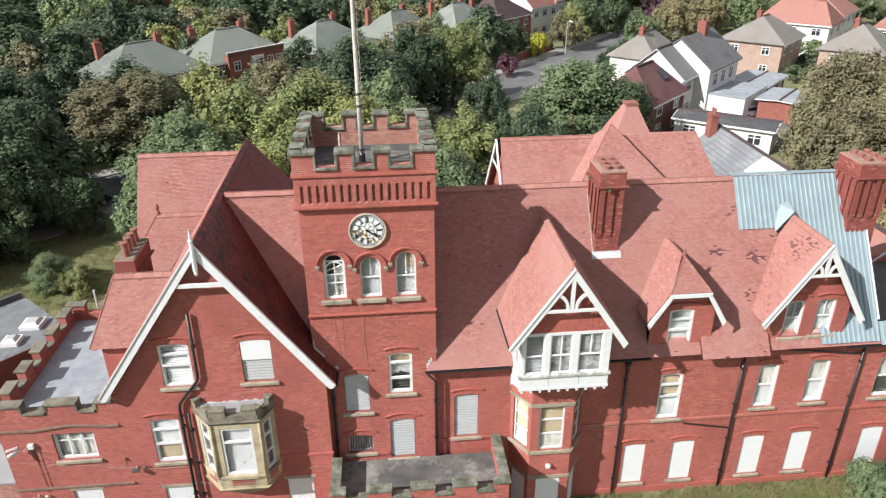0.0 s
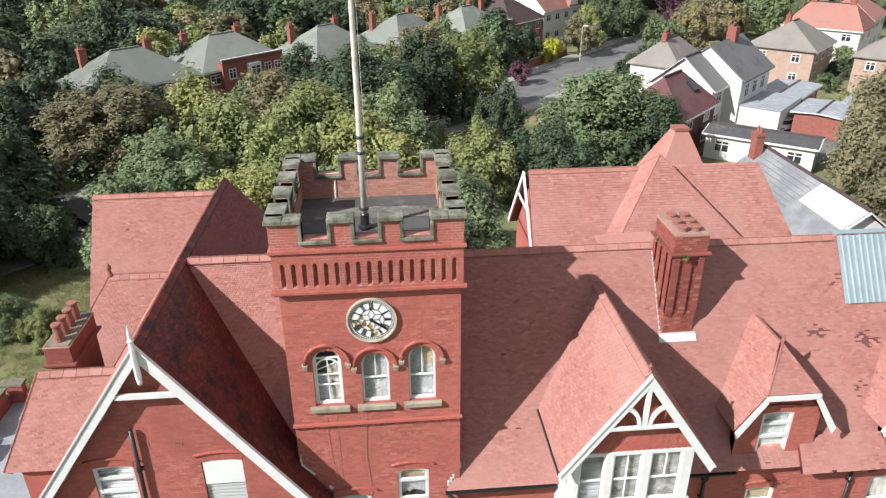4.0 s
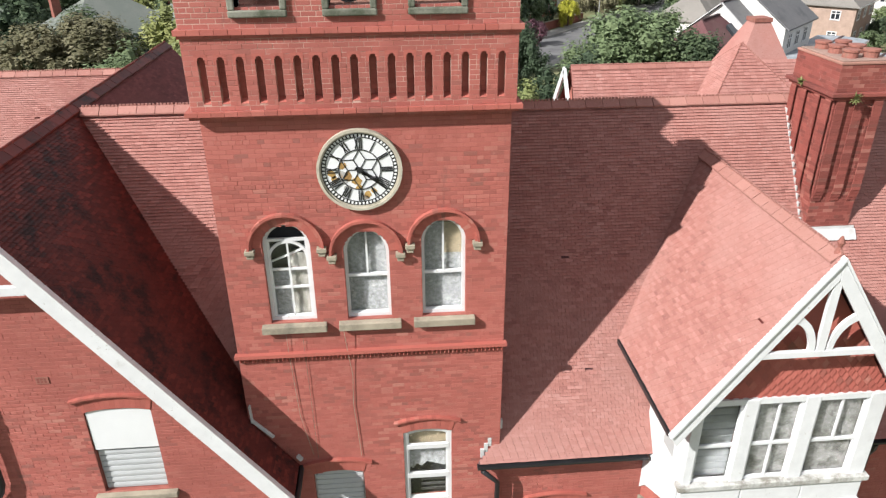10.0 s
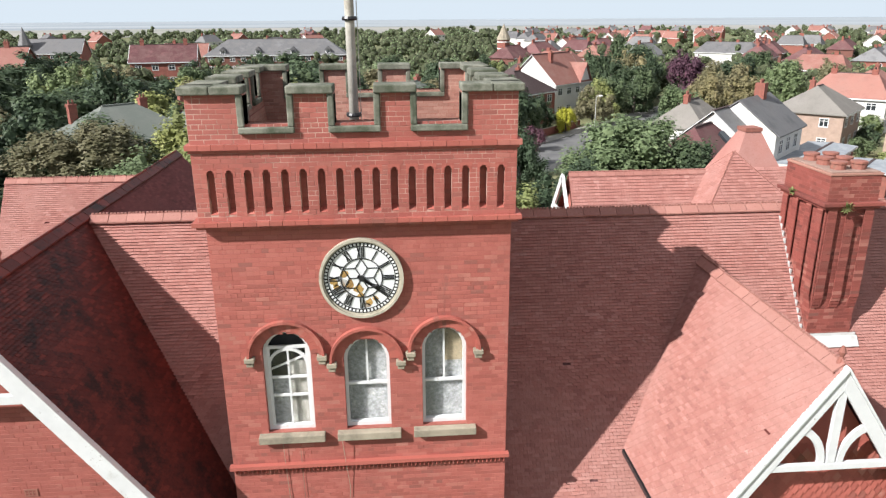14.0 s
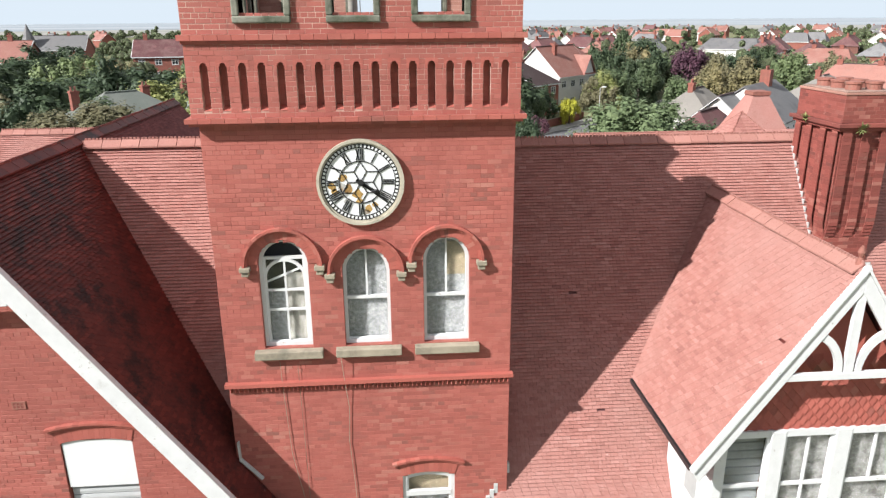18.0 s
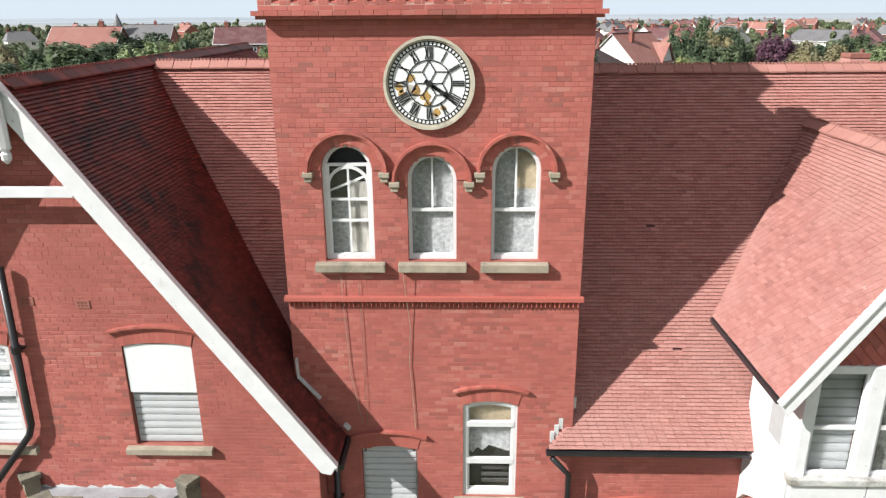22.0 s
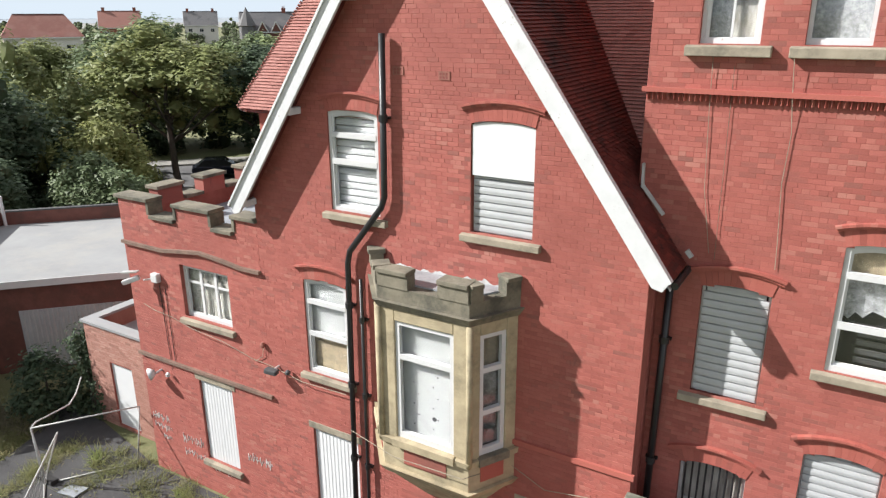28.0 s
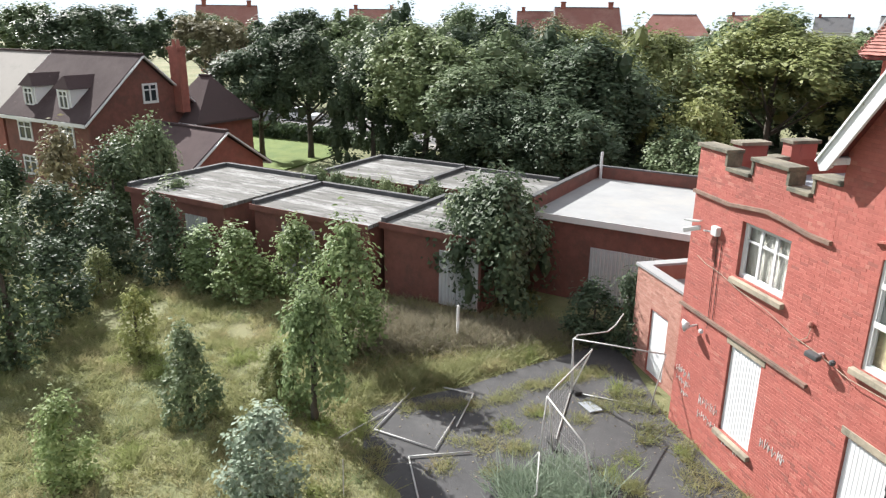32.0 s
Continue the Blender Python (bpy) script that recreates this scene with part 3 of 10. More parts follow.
def slope_of(a, b, c):
    """The plane of a roof slope with eave from a to b (left to right seen from outside) and c anywhere up the slope; u along the eave."""
    a, b, c = Vector(a), Vector(b), Vector(c)
    u = (b - a).normalized()
    w = c - a
    return Plane(a, u, w - u * w.dot(u))


def into(plane, p):
    d = Vector(p) - plane.o
    return (d.dot(plane.u), d.dot(plane.v))


def roof_slope(name, corners, label, material=None, holes=(), pick=None, thick=0.12, seed=1, missing=0.0, gauge=0.07, wide=0.165, back=None, tiles=True, bald=()):
    """A tiled slope through corners in space: the first two are the eave, left to right seen from outside; holes are loops of points in space."""
    pl = slope_of(corners[0], corners[1], corners[2])
    poly = [into(pl, p) for p in corners]
    hs = [[into(pl, p) for p in h] for h in holes]
    ob = structure(name, label, "roof")
    part("roof_deck", slab(pl, poly, hs, thick), back or TILE_SHADED, ob)
    if tiles:
        lay_tiles(ob, pl, poly, hs, material, pick, gauge, wide, seed=seed, missing=missing, bald=bald)
    return ob, pl


def ridge_row(parent, a, b, material=None, width=0.17, drop=0.13, length=0.38, crest=True):
    """Angled ridge tiles end to end from a to b, as pieces of their own."""
    a, b = Vector(a), Vector(b)
    d = b - a
    n = max(1, round(d.length / length))
    step = d.length / n
    s = Shape()
    w = step - 0.012
    out = [(-width, -drop), (0, 0.0), (width, -drop)]
    inn = [(-width, -drop + 0.03), (0, 0.035), (width, -drop + 0.03)]
    sec = [*out, *inn[::-1]]
    s.hexa([(0, y, z) for y, z in sec], [(w, y, z) for y, z in sec])
    if crest:
        for k in range(5):
            s.box(w * (k + 0.15) / 5, w * (k + 0.8) / 5, -0.015, 0.015, 0.02, 0.068)
    m = s.mesh("ridge_tile")
    m.materials.append(material or RIDGE)
    x = d.normalized()
    y = Vector((0, 0, 1)).cross(x).normalized()
    turn = Matrix((x, y, x.cross(y))).transposed().to_4x4()
    rnd = random.Random(len(bpy.data.objects))
    for i in range(n):
        ob = new("ridge_tile", m)
        ob.matrix_basis = Matrix.Translation(a + x * (i * step) + Vector((0, 0, rnd.uniform(0.0, 0.01)))) @ turn
        ob.parent = parent


# ---- windows ----
WINDOW_NO = [0]


def window_thing(label):
    WINDOW_NO[0] += 1
    return structure("window_%d" % WINDOW_NO[0], label, "window")


def glass_pane(parent, x0, x1, z0, z1, y, head=0.0):
    s = Shape().xz(arched(x0, x1, z0, z1, head, 10), y, y + 0.006)
    ob = part("pane", s, GLASS, parent, "clear glass pane")
    ob.visible_shadow = False
    return ob


def bars(parent, x0, x1, z0, z1, y, w, material, head=0.0, name="sash", deep=0.05, label=""):
    """A closed frame of bars round an opening, with an arched head if wanted."""
    s = Shape()
    top = z1 - head
    s.box(x0, x0 + w, y, y + deep, z0, top)
    s.box(x1 - w, x1, y, y + deep, z0, top)
    s.box(x0 + w, x1 - w, y + 0.002, y + deep, z0, z0 + w * 1.3)
    if head <= 0:
        s.box(x0 + w, x1 - w, y + 0.002, y + deep, z1 - w, z1)
    else:
        outer, inner = arched(x0, x1, z0, z1, head, 14)[2:], arched(x0 + w, x1 - w, z0, z1 - w, head - w * 0.15 if head > 0.3 else head, 14)[2:]
        for a, b, c, d in zip(outer, outer[1:], inner[1:], inner):
            s.xz([a, d, c, b], y + 0.002, y + deep)
    return part(name, s, material, parent, label)


def louvres(parent, x0, x1, z0, z1, y, pitch=0.135, material=None, head=0.0):
    """Curved horizontal slats of a metal shutter, one over the other."""
    z = z0
    while z < z1 - 0.02:
        runs = spans(arched(x0, x1, z0, z1, head, 12), [], min(z + pitch * 0.8, z1 - 0.005))
        for a, b in runs[:1]:
            h = min(pitch, z1 - z)
            sec = [(0.0, 0.0), (-0.02, h * 0.05), (-0.026, h * 0.45), (-0.016, h * 0.85), (0.006, h * 0.93), (0.012, h * 0.93)]
            s = Shape()
            loop = [(y + dy, z + dz) for dy, dz in sec] + [(y + 0.02, z + h * 0.93), (y + 0.02, z)]
            s.hexa([(a, p, q) for p, q in loop][::-1], [(b, p, q) for p, q in loop][::-1])
            part("slat", s, material or SHUTTER, parent)
        z += pitch


def corrugated(parent, x0, x1, z0, z1, y, pitch=0.1, material=None, name="sheet"):
    """A steel sheet with upright ribs."""
    s = Shape()
    n = max(2, round((x1 - x0) / pitch))
    w = (x1 - x0) / n
    line = []
    for i in range(n):
        line += [(x0 + i * w, 0.0), (x0 + (i + 0.35) * w, 0.0), (x0 + (i + 0.5) * w, -0.007), (x0 + (i + 0.85) * w, -0.007)]
    line.append((x1, 0.0))
    s.hexa([(x, y + d, z0) for x, d in line] + [(x1, y + 0.02, z0), (x0, y + 0.02, z0)],
           [(x, y + d, z1) for x, d in line] + [(x1, y + 0.02, z1), (x0, y + 0.02, z1)])
    return part(name, s, material or SHEET, parent)


def stone_sill(parent, x0, x1, z, y, over=0.17, h=0.15, out=0.11, material=None):
    s = Shape()
    s.hexa([(x0 - over, y - out, z - h), (x1 + over, y - out, z - h), (x1 + over, y + 0.14, z - h), (x0 - over, y + 0.14, z - h)],
           [(x0 - over, y - out, z - 0.03), (x1 + over, y - out, z - 0.03), (x1 + over, y + 0.14, z), (x0 - over, y + 0.14, z)])
    return part("sill", s, material or STONE, parent, "weathered stone sill", bevel=0.012)


def brick_head(parent, x0, x1, z1, rise, y, deep=0.24, label_mould=True):
    """A flat brick arch over an opening, each brick apart, with a moulded hood over it."""
    c, h = (x0 + x1) / 2, (x1 - x0) / 2
    r = (h * h + rise * rise) / (2 * rise)
    cz = z1 - r
    half = math.asin(h / r)
    n = max(7, round(2 * half * r / 0.085))
    for i in range(n):
        a, b = (-half + 2 * half * (i + j) / n for j in (0.015, 0.985))
        loop = [(c + q * math.sin(t), cz + q * math.cos(t)) for q, t in ((r, a), (r + deep, a), (r + deep, b), (r, b))]
        part("arch_brick", Shape().xz(loop[::-1], y - 0.016, y + 0.1), RUBBED, parent)
    if label_mould:
        s = Shape()
        wide = half * 1.16
        for i in range(16):
            a, b = (-wide + 2 * wide * (i + j) / 16 for j in (0, 1))
            for q0, q1, out in ((0.0, 0.05, 0.05), (0.05, 0.09, 0.085)):
                loop = [(c + q * math.sin(t), cz + q * math.cos(t)) for q, t in ((r + deep + q0, a), (r + deep + q1, a), (r + deep + q1, b), (r + deep + q0, b))]
                s.xz(loop[::-1], y - out, y + 0.02)
        part("hood_mould", s, RUBBED, parent, "projecting moulded brick hood")


def sash_window(x0, x1, z0, z1, y, label, rise=0.07, upper=None, lower=None, upper_bars=0, lower_bars=0, split=0.5, three=False):
    """A white sash window in a brick wall, set back, with what blocks it behind the glass."""
    w = window_thing(label)
    f = y + (0.035 if three else 0.06)
    bars(w, x0, x1, z0, z1, f, 0.075 if three else 0.06, UPVC, rise, "frame", 0.09)
    mid = z0 + (z1 - z0) * split
    up = bars(w, x0 + 0.06, x1 - 0.06, mid - 0.03, z1 - 0.06, f + 0.02, 0.05, UPVC, rise * 0.9, "upper_sash")
    lo = bars(w, x0 + 0.06, x1 - 0.06, z0 + 0.06, mid + 0.03, f + 0.045, 0.055, UPVC, 0, "lower_sash")
    glass_pane(up, x0 + 0.1, x1 - 0.1, mid, z1 - 0.1, f + 0.045, rise * 0.8)
    glass_pane(lo, x0 + 0.1, x1 - 0.1, z0 + 0.12, mid, f + 0.07)
    for k, (sash, a, b, dy) in zip((upper_bars, lower_bars), ((up, mid, z1 - 0.08, 0.03), (lo, z0 + 0.1, mid, 0.055))):
        for i in range(k):
            x = x0 + (x1 - x0) * (i + 1) / (k + 1)
            part("glazing_bar", Shape().box(x - 0.014, x + 0.014, f + dy, f + dy + 0.03, a, b), UPVC, sash)
    if three:
        part("transom", Shape().box(x0 + 0.06, x1 - 0.06, f - 0.012, f + 0.06, z0 + (z1 - z0) * 0.73, z0 + (z1 - z0) * 0.73 + 0.1), UPVC, w)
        part("meeting_rail", Shape().box(x0 + 0.058, x1 - 0.058, f - 0.01, f + 0.018, mid - 0.055, mid + 0.055), UPVC, w)
    for material, a, b in ((upper, mid, z1 - 0.05), (lower, z0 + 0.05, mid)):
        if material is SHUTTER:
            louvres(w, x0 + 0.07, x1 - 0.07, a, b, f + 0.15)
        elif material is not None:
            part("blocking_board", Shape().xz(arched(x0 + 0.05, x1 - 0.05, a, b, rise * 0.8 if b > mid + 0.01 else 0), f + 0.12, f + 0.14), material, w)
    part("room_lining", Shape().xz(arched(x0 - 0.05, x1 + 0.05, z0 - 0.05, z1 + 0.05, rise), y + 0.3, y + 0.34), DARK, w, "black sheet standing for unlit room behind glass")
    stone_sill(w, x0, x1, z0, y)
    brick_head(w, x0, x1, z1, rise, y)
    return w


def louvre_window(x0, x1, z0, z1, y, label, rise=0.07, board=0.0):
    """An opening closed by a white slatted shutter, with a plain board over the upper part if wanted."""
    w = window_thing(label)
    mid = z1 - (z1 - z0) * board
    bars(w, x0, x1, z0, z1, y + 0.12, 0.05, UPVC, rise, "frame", 0.06)
    louvres(w, x0 + 0.03, x1 - 0.03, z0 + 0.02, mid - 0.01, y + 0.1, head=rise if board == 0 else 0)
    if board:
        part("board", Shape().xz(arched(x0 + 0.02, x1 - 0.01, mid, z1 - 0.02, rise), y + 0.02, y + 0.045), BOARD_WHITE, w, "plain white board")
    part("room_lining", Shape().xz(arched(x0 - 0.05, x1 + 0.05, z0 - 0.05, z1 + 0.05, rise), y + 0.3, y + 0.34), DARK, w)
    stone_sill(w, x0, x1, z0, y)
    brick_head(w, x0, x1, z1, rise, y)
    return w


def sheeted_window(x0, x1, z0, z1, y, label, rise=0.1, flat=False, lintel=False):
    """A ground floor opening closed by a white ribbed steel sheet."""
    w = window_thing(label)
    bars(w, x0, x1, z0, z1, y + 0.12, 0.05, UPVC, 0, "frame", 0.06)
    if flat:
        part("board", Shape().xz(arched(x0 + 0.01, x1 - 0.01, z0, z1, rise), y + 0.05, y + 0.075), BOARD_WHITE, w, "plain white board")
    else:
        corrugated(w, x0 + 0.01, x1 - 0.01, z0 + 0.01, z1 - 0.01, y + 0.06)
    part("room_lining", Shape().box(x0 - 0.05, x1 + 0.05, y + 0.3, y + 0.34, z0 - 0.05, z1 + 0.05), DARK, w)
    stone_sill(w, x0, x1, z0, y, 0.1)
    if lintel:
        part("lintel", Shape().box(x0 - 0.12, x1 + 0.12, y - 0.02, y + 0.15, z1, z1 + 0.16), STONE, w, "stone lintel", bevel=0.01)
    else:
        brick_head(w, x0, x1, z1, rise, y)
    return w


# ---- front gable and the battlemented wing ----
GY = 23.3
APEX = (-6.8, 14.5)
RAKE = 1.41


def front(y):
    return Plane((0, y, 0), (1, 0, 0), (0, 0, 1))


def wall(name, label, plane, poly, holes, thick=0.35, pick=None, seed=1, brick=None, limit=240, mortar=None, joint=0.006):
    ob = structure(name, label, "wall")
    part("masonry", slab(plane, poly, holes, thick), mortar or MORTAR, ob)
    lay_bricks(ob, plane, poly, holes, brick, pick, seed=seed, limit=limit, joint=joint)
    return ob


def gable_line(x, drop=0.16):
    return APEX[1] - drop - RAKE * abs(x - APEX[0])


gable_holes = [arched(-8.9, -7.74, 8.28, 10.27, 0.07), arched(-5.82, -4.65, 8.3, 10.27, 0.07), arched(-9.8, -8.67, 4.52, 6.74, 0.07),
               rect(-9.8, -8.55, 0.9, 3.1), rect(-4.7, -3.6, 0.9, 3.1), rect(-7.3, -5.4, 3.9, 6.9)]
gable_poly = [(-11.0, 0), (-2.67, 0), (-2.67, gable_line(-2.67)), (APEX[0], APEX[1] - 0.16), (-11.0, gable_line(-11.0))]
wall_gable = wall("wall_gable", "red brick gable wall with sash windows and oriel", front(GY), gable_poly, gable_holes, pick=(-7.6, -2.8, 9.6, 11.6), seed=3)

wing_poly = [(-15.65, 0), (-11.0, 0), (-11.0, 7.72), (-11.7, 7.72), (-11.7, 7.33), (-12.44, 7.33), (-12.44, 7.72), (-13.6, 7.72), (-13.6, 7.33),
             (-14.55, 7.33), (-14.55, 7.72), (-15.65, 7.72)]
wing_holes = [rect(-13.68, -12.07, 4.97, 6.32), rect(-13.5, -12.35, 1.0, 3.3)]
wall_wing = wall("wall_wing", "red brick wall of battlemented two-storey wing", front(GY), wing_poly, wing_holes, pick=(-15.6, -11.2, 3.6, 4.9), seed=4)


def side_wall(name, label, x, y0, y1, z0, z1, to_left=True, brick=None, bricks=True, thick=0.35):
    """A wall along y whose face looks to the left (-x) or the right."""
    pl = Plane((x, y1, 0), (0, -1, 0), (0, 0, 1)) if to_left else Plane((x, y0, 0), (0, 1, 0), (0, 0, 1))
    ob = structure(name, label, "wall")
    part("masonry", slab(pl, rect(0, y1 - y0, z0, z1), [], thick), MORTAR, ob)
    if bricks:
        lay_bricks(ob, pl, rect(0, y1 - y0, z0, z1), [], brick)
    return ob


side_wall("wall_wing_side", "red brick side wall of battlemented wing", -15.65, 23.65, 31.0, 0, 7.35)
side_wall("wall_gable_return", "red brick return of gable wall beside tower", -2.67, 23.65, 24.0, 0, 8.2, False)

# copings of the wing's battlements
wing_cap = thing("battlement_coping", "dark stone coping on battlements of brick wing", "coping", "structure")
for x0, x1, z in ((-15.72, -14.5, 7.72), (-13.65, -12.4, 7.72), (-11.75, -10.98, 7.72), (-14.5, -13.65, 7.33), (-12.4, -11.75, 7.33)):
    part("coping_stone", Shape().box(x0, x1, GY - 0.07, GY + 0.42, z, z + 0.09), STONE_BLACK, wing_cap, bevel=0.012)
for x, z in ((-14.55, 0), (-13.6, 0), (-12.44, 0), (-11.7, 0)):
    part("coping_stone", Shape().box(x - 0.04, x + 0.04, GY - 0.03, GY + 0.38, 7.42, 7.715), STONE_BLACK, wing_cap)
for i in range(5):
    y = 24.2 + i * 1.45
    part("merlon", Shape().box(-15.65, -15.3, y, y + 0.75, 7.35, 7.75), BRICK, wing_cap, "red brick merlon")
    part("coping_stone", Shape().box(-15.72, -15.23, y - 0.05, y + 0.8, 7.75, 7.84), STONE_BLACK, wing_cap, bevel=0.012)
    part("coping_stone", Shape().box(-15.72, -15.23, y + 0.8, y + 1.4, 7.35, 7.44), STONE_BLACK, wing_cap, bevel=0.012)
back_par = structure("wall_wing_back", "brick parapet behind flat roof of wing", "wall")
part("masonry", Shape().box(-15.65, -11.0, 31.0, 31.35, 0, 7.35), MORTAR, back_par)
for i in range(3):
    part("merlon", Shape().box(-15.6 + i * 1.6, -14.8 + i * 1.6, 31.0, 31.35, 7.35, 7.75), BRICK, back_par, "red brick merlon")
    part("coping_stone", Shape().box(-15.65 + i * 1.6, -14.75 + i * 1.6, 30.95, 31.4, 7.75, 7.84), STONE_BLACK, back_par)
flat = structure("roof_wing_flat", "grey felt flat roof of wing with worn patches", "roof")
part("felt", Shape().box(-15.3, -10.6, 23.66, 31.0, 6.75, 6.95), FELT, flat)

# string courses: a narrow moulded band with a bend over the window
BAND_STONE = plain("brown_weathered_band", (0.2, 0.13, 0.1), 0.9, 0, 0.3, 4.0, (0.1, 0.075, 0.06), (0.5, 0.7), 0.006)
band = thing("string_course", "narrow weathered stone band on brick wing", "string course", "structure")
s = Shape()
pts = [(-15.67, 6.6), (-14.2, 6.58), (-13.6, 6.66), (-12.9, 6.74), (-12.2, 6.68), (-11.6, 6.6), (-11.0, 6.6)]
for (a, b), (c, d) in zip(pts, pts[1:]):
    s.xz([(a, b - 0.04), (c, d - 0.04), (c, d + 0.04), (a, b + 0.04)], GY - 0.08, GY + 0.02)
part("upper_band", s, BAND_STONE, band)
part("lower_band", Shape().box(-15.67, -10.95, GY - 0.08, GY + 0.02, 3.5, 3.58), BAND_STONE, band)
part("brick_band", Shape().box(-5.0, -2.62, GY - 0.05, GY + 0.02, 4.36, 4.46), RUBBED, band, "moulded brick band")

sash_window(-8.9, -7.74, 8.28, 10.27, GY, "white sash window with slatted shutter behind glass", upper=SHUTTER, lower=SHUTTER, three=True)
louvre_window(-5.82, -4.65, 8.3, 10.27, GY, "window blocked by white board over slatted shutter", board=0.48)
sash_window(-9.8, -8.67, 4.52, 6.74, GY, "white sash window with broken pale boards inside", upper=BOARD_PALE, lower=BOARD_PLY, three=True, split=0.42)
sheeted_window(-9.8, -8.55, 0.9, 3.1, GY, "ground floor window closed by white ribbed sheet", lintel=True)
sheeted_window(-4.7, -3.6, 0.9, 3.1, GY, "ground floor window closed by white ribbed sheet", lintel=True)
sheeted_window(-13.5, -12.35, 1.0, 3.3, GY, "tall wing window closed by white ribbed sheet", lintel=True)

# three-light casement of the wing
w = window_thing("white three-light casement with dirty net curtains")
x0, x1, z0, z1, f = -13.68, -12.07, 4.97, 6.32, GY + 0.1
bars(w, x0, x1, z0, z1, f, 0.07, UPVC, 0, "frame", 0.09)
for i in range(3):
    a, b = x0 + 0.07 + i * 0.49, x0 + 0.07 + (i + 1) * 0.49
    c = bars(w, a, b, z0 + 0.07, z1 - 0.07, f + 0.02, 0.04, UPVC, 0, "casement")
    part("glazing_bar", Shape().box(a + 0.03, b - 0.03, f + 0.03, f + 0.06, z0 + 0.88, z0 + 0.93), UPVC, c)
    glass_pane(c, a + 0.03, b - 0.03, z0 + 0.1, z1 - 0.1, f + 0.05)
part("net_curtain", Shape().box(x0 + 0.05, x1 - 0.05, f + 0.13, f + 0.15, z0, z1), CURTAIN, w, "stained net curtain")
part("room_lining", Shape().box(x0 - 0.05, x1 + 0.05, GY + 0.3, GY + 0.34, z0 - 0.05, z1 + 0.05), DARK, w)
stone_sill(w, x0, x1, z0, GY, 0.1)

# stone oriel on the gable wall
oriel = thing("oriel_window", "honey stone canted oriel with sooty battlements on brick gable", "oriel window", "structure")
OX0, OX1, OF0, OF1, OY = -7.98, -4.85, -7.2, -5.35, 22.42
Z0, Z1 = 4.3, 6.95


def canted(grow=0.0):
    return [(OX0 - grow, GY), (OF0 - grow * 0.5, OY - grow), (OF1 + grow * 0.5, OY - grow), (OX1 + grow, GY)]


def ring_solid(lo, hi, z0, z1):
    s = Shape()
    return s.hexa([(x, y, z0) for x, y in lo], [(x, y, z1) for x, y in hi])


part("cornice", ring_solid(canted(0.02), canted(0.12), Z1, Z1 + 0.16), STONE_BLACK, oriel, "sooty moulded cornice")
part("battlement_base", ring_solid(canted(0.03), canted(0.03), Z1 + 0.16, Z1 + 0.42), STONE_BLACK, oriel)
part("lead_roof", ring_solid(canted(-0.2), canted(-0.2), Z1 + 0.42, Z1 + 0.45), LEAD, oriel, "grey leaking lead roof")


def oriel_side(a, b, t0, t1):
    """A stretch of one face of the oriel, in parts of its length."""
    a, b = Vector((*a, 0)), Vector((*b, 0))
    d = b - a
    n = Vector((d.y, -d.x, 0)).normalized()
    return a + d * t0, a + d * t1, n


faces = list(zip(canted(), canted()[1:]))
for side, ((a, b), cuts) in enumerate(zip(faces, (((0, 0.25), (0.72, 1)), ((0.0, 0.35), (0.68, 1.0)), ((0, 0.24), (0.7, 1))))):
    for t0, t1 in cuts:
        p, q, n = oriel_side(a, b, t0, t1)
        s = Shape().xy([(p + n * 0.05)[:2], (q + n * 0.05)[:2], (q - n * 0.2)[:2], (p - n * 0.2)[:2]], Z1 + 0.42, Z1 + 0.68 - 0.006 * side)
        part("merlon", s, STONE_BLACK, oriel)
        s = Shape().xy([(p + n * 0.09)[:2], (q + n * 0.09)[:2], (q - n * 0.24)[:2], (p - n * 0.24)[:2]], Z1 + 0.68 - 0.006 * side, Z1 + 0.77 - 0.012 * side)
        part("merlon_cap", s, STONE_BLACK, oriel, bevel=0.012)
part("sill_band", ring_solid(canted(0.06), canted(0.085), Z0 - 0.13, Z0 - 0.004), STONE_BAY, oriel)
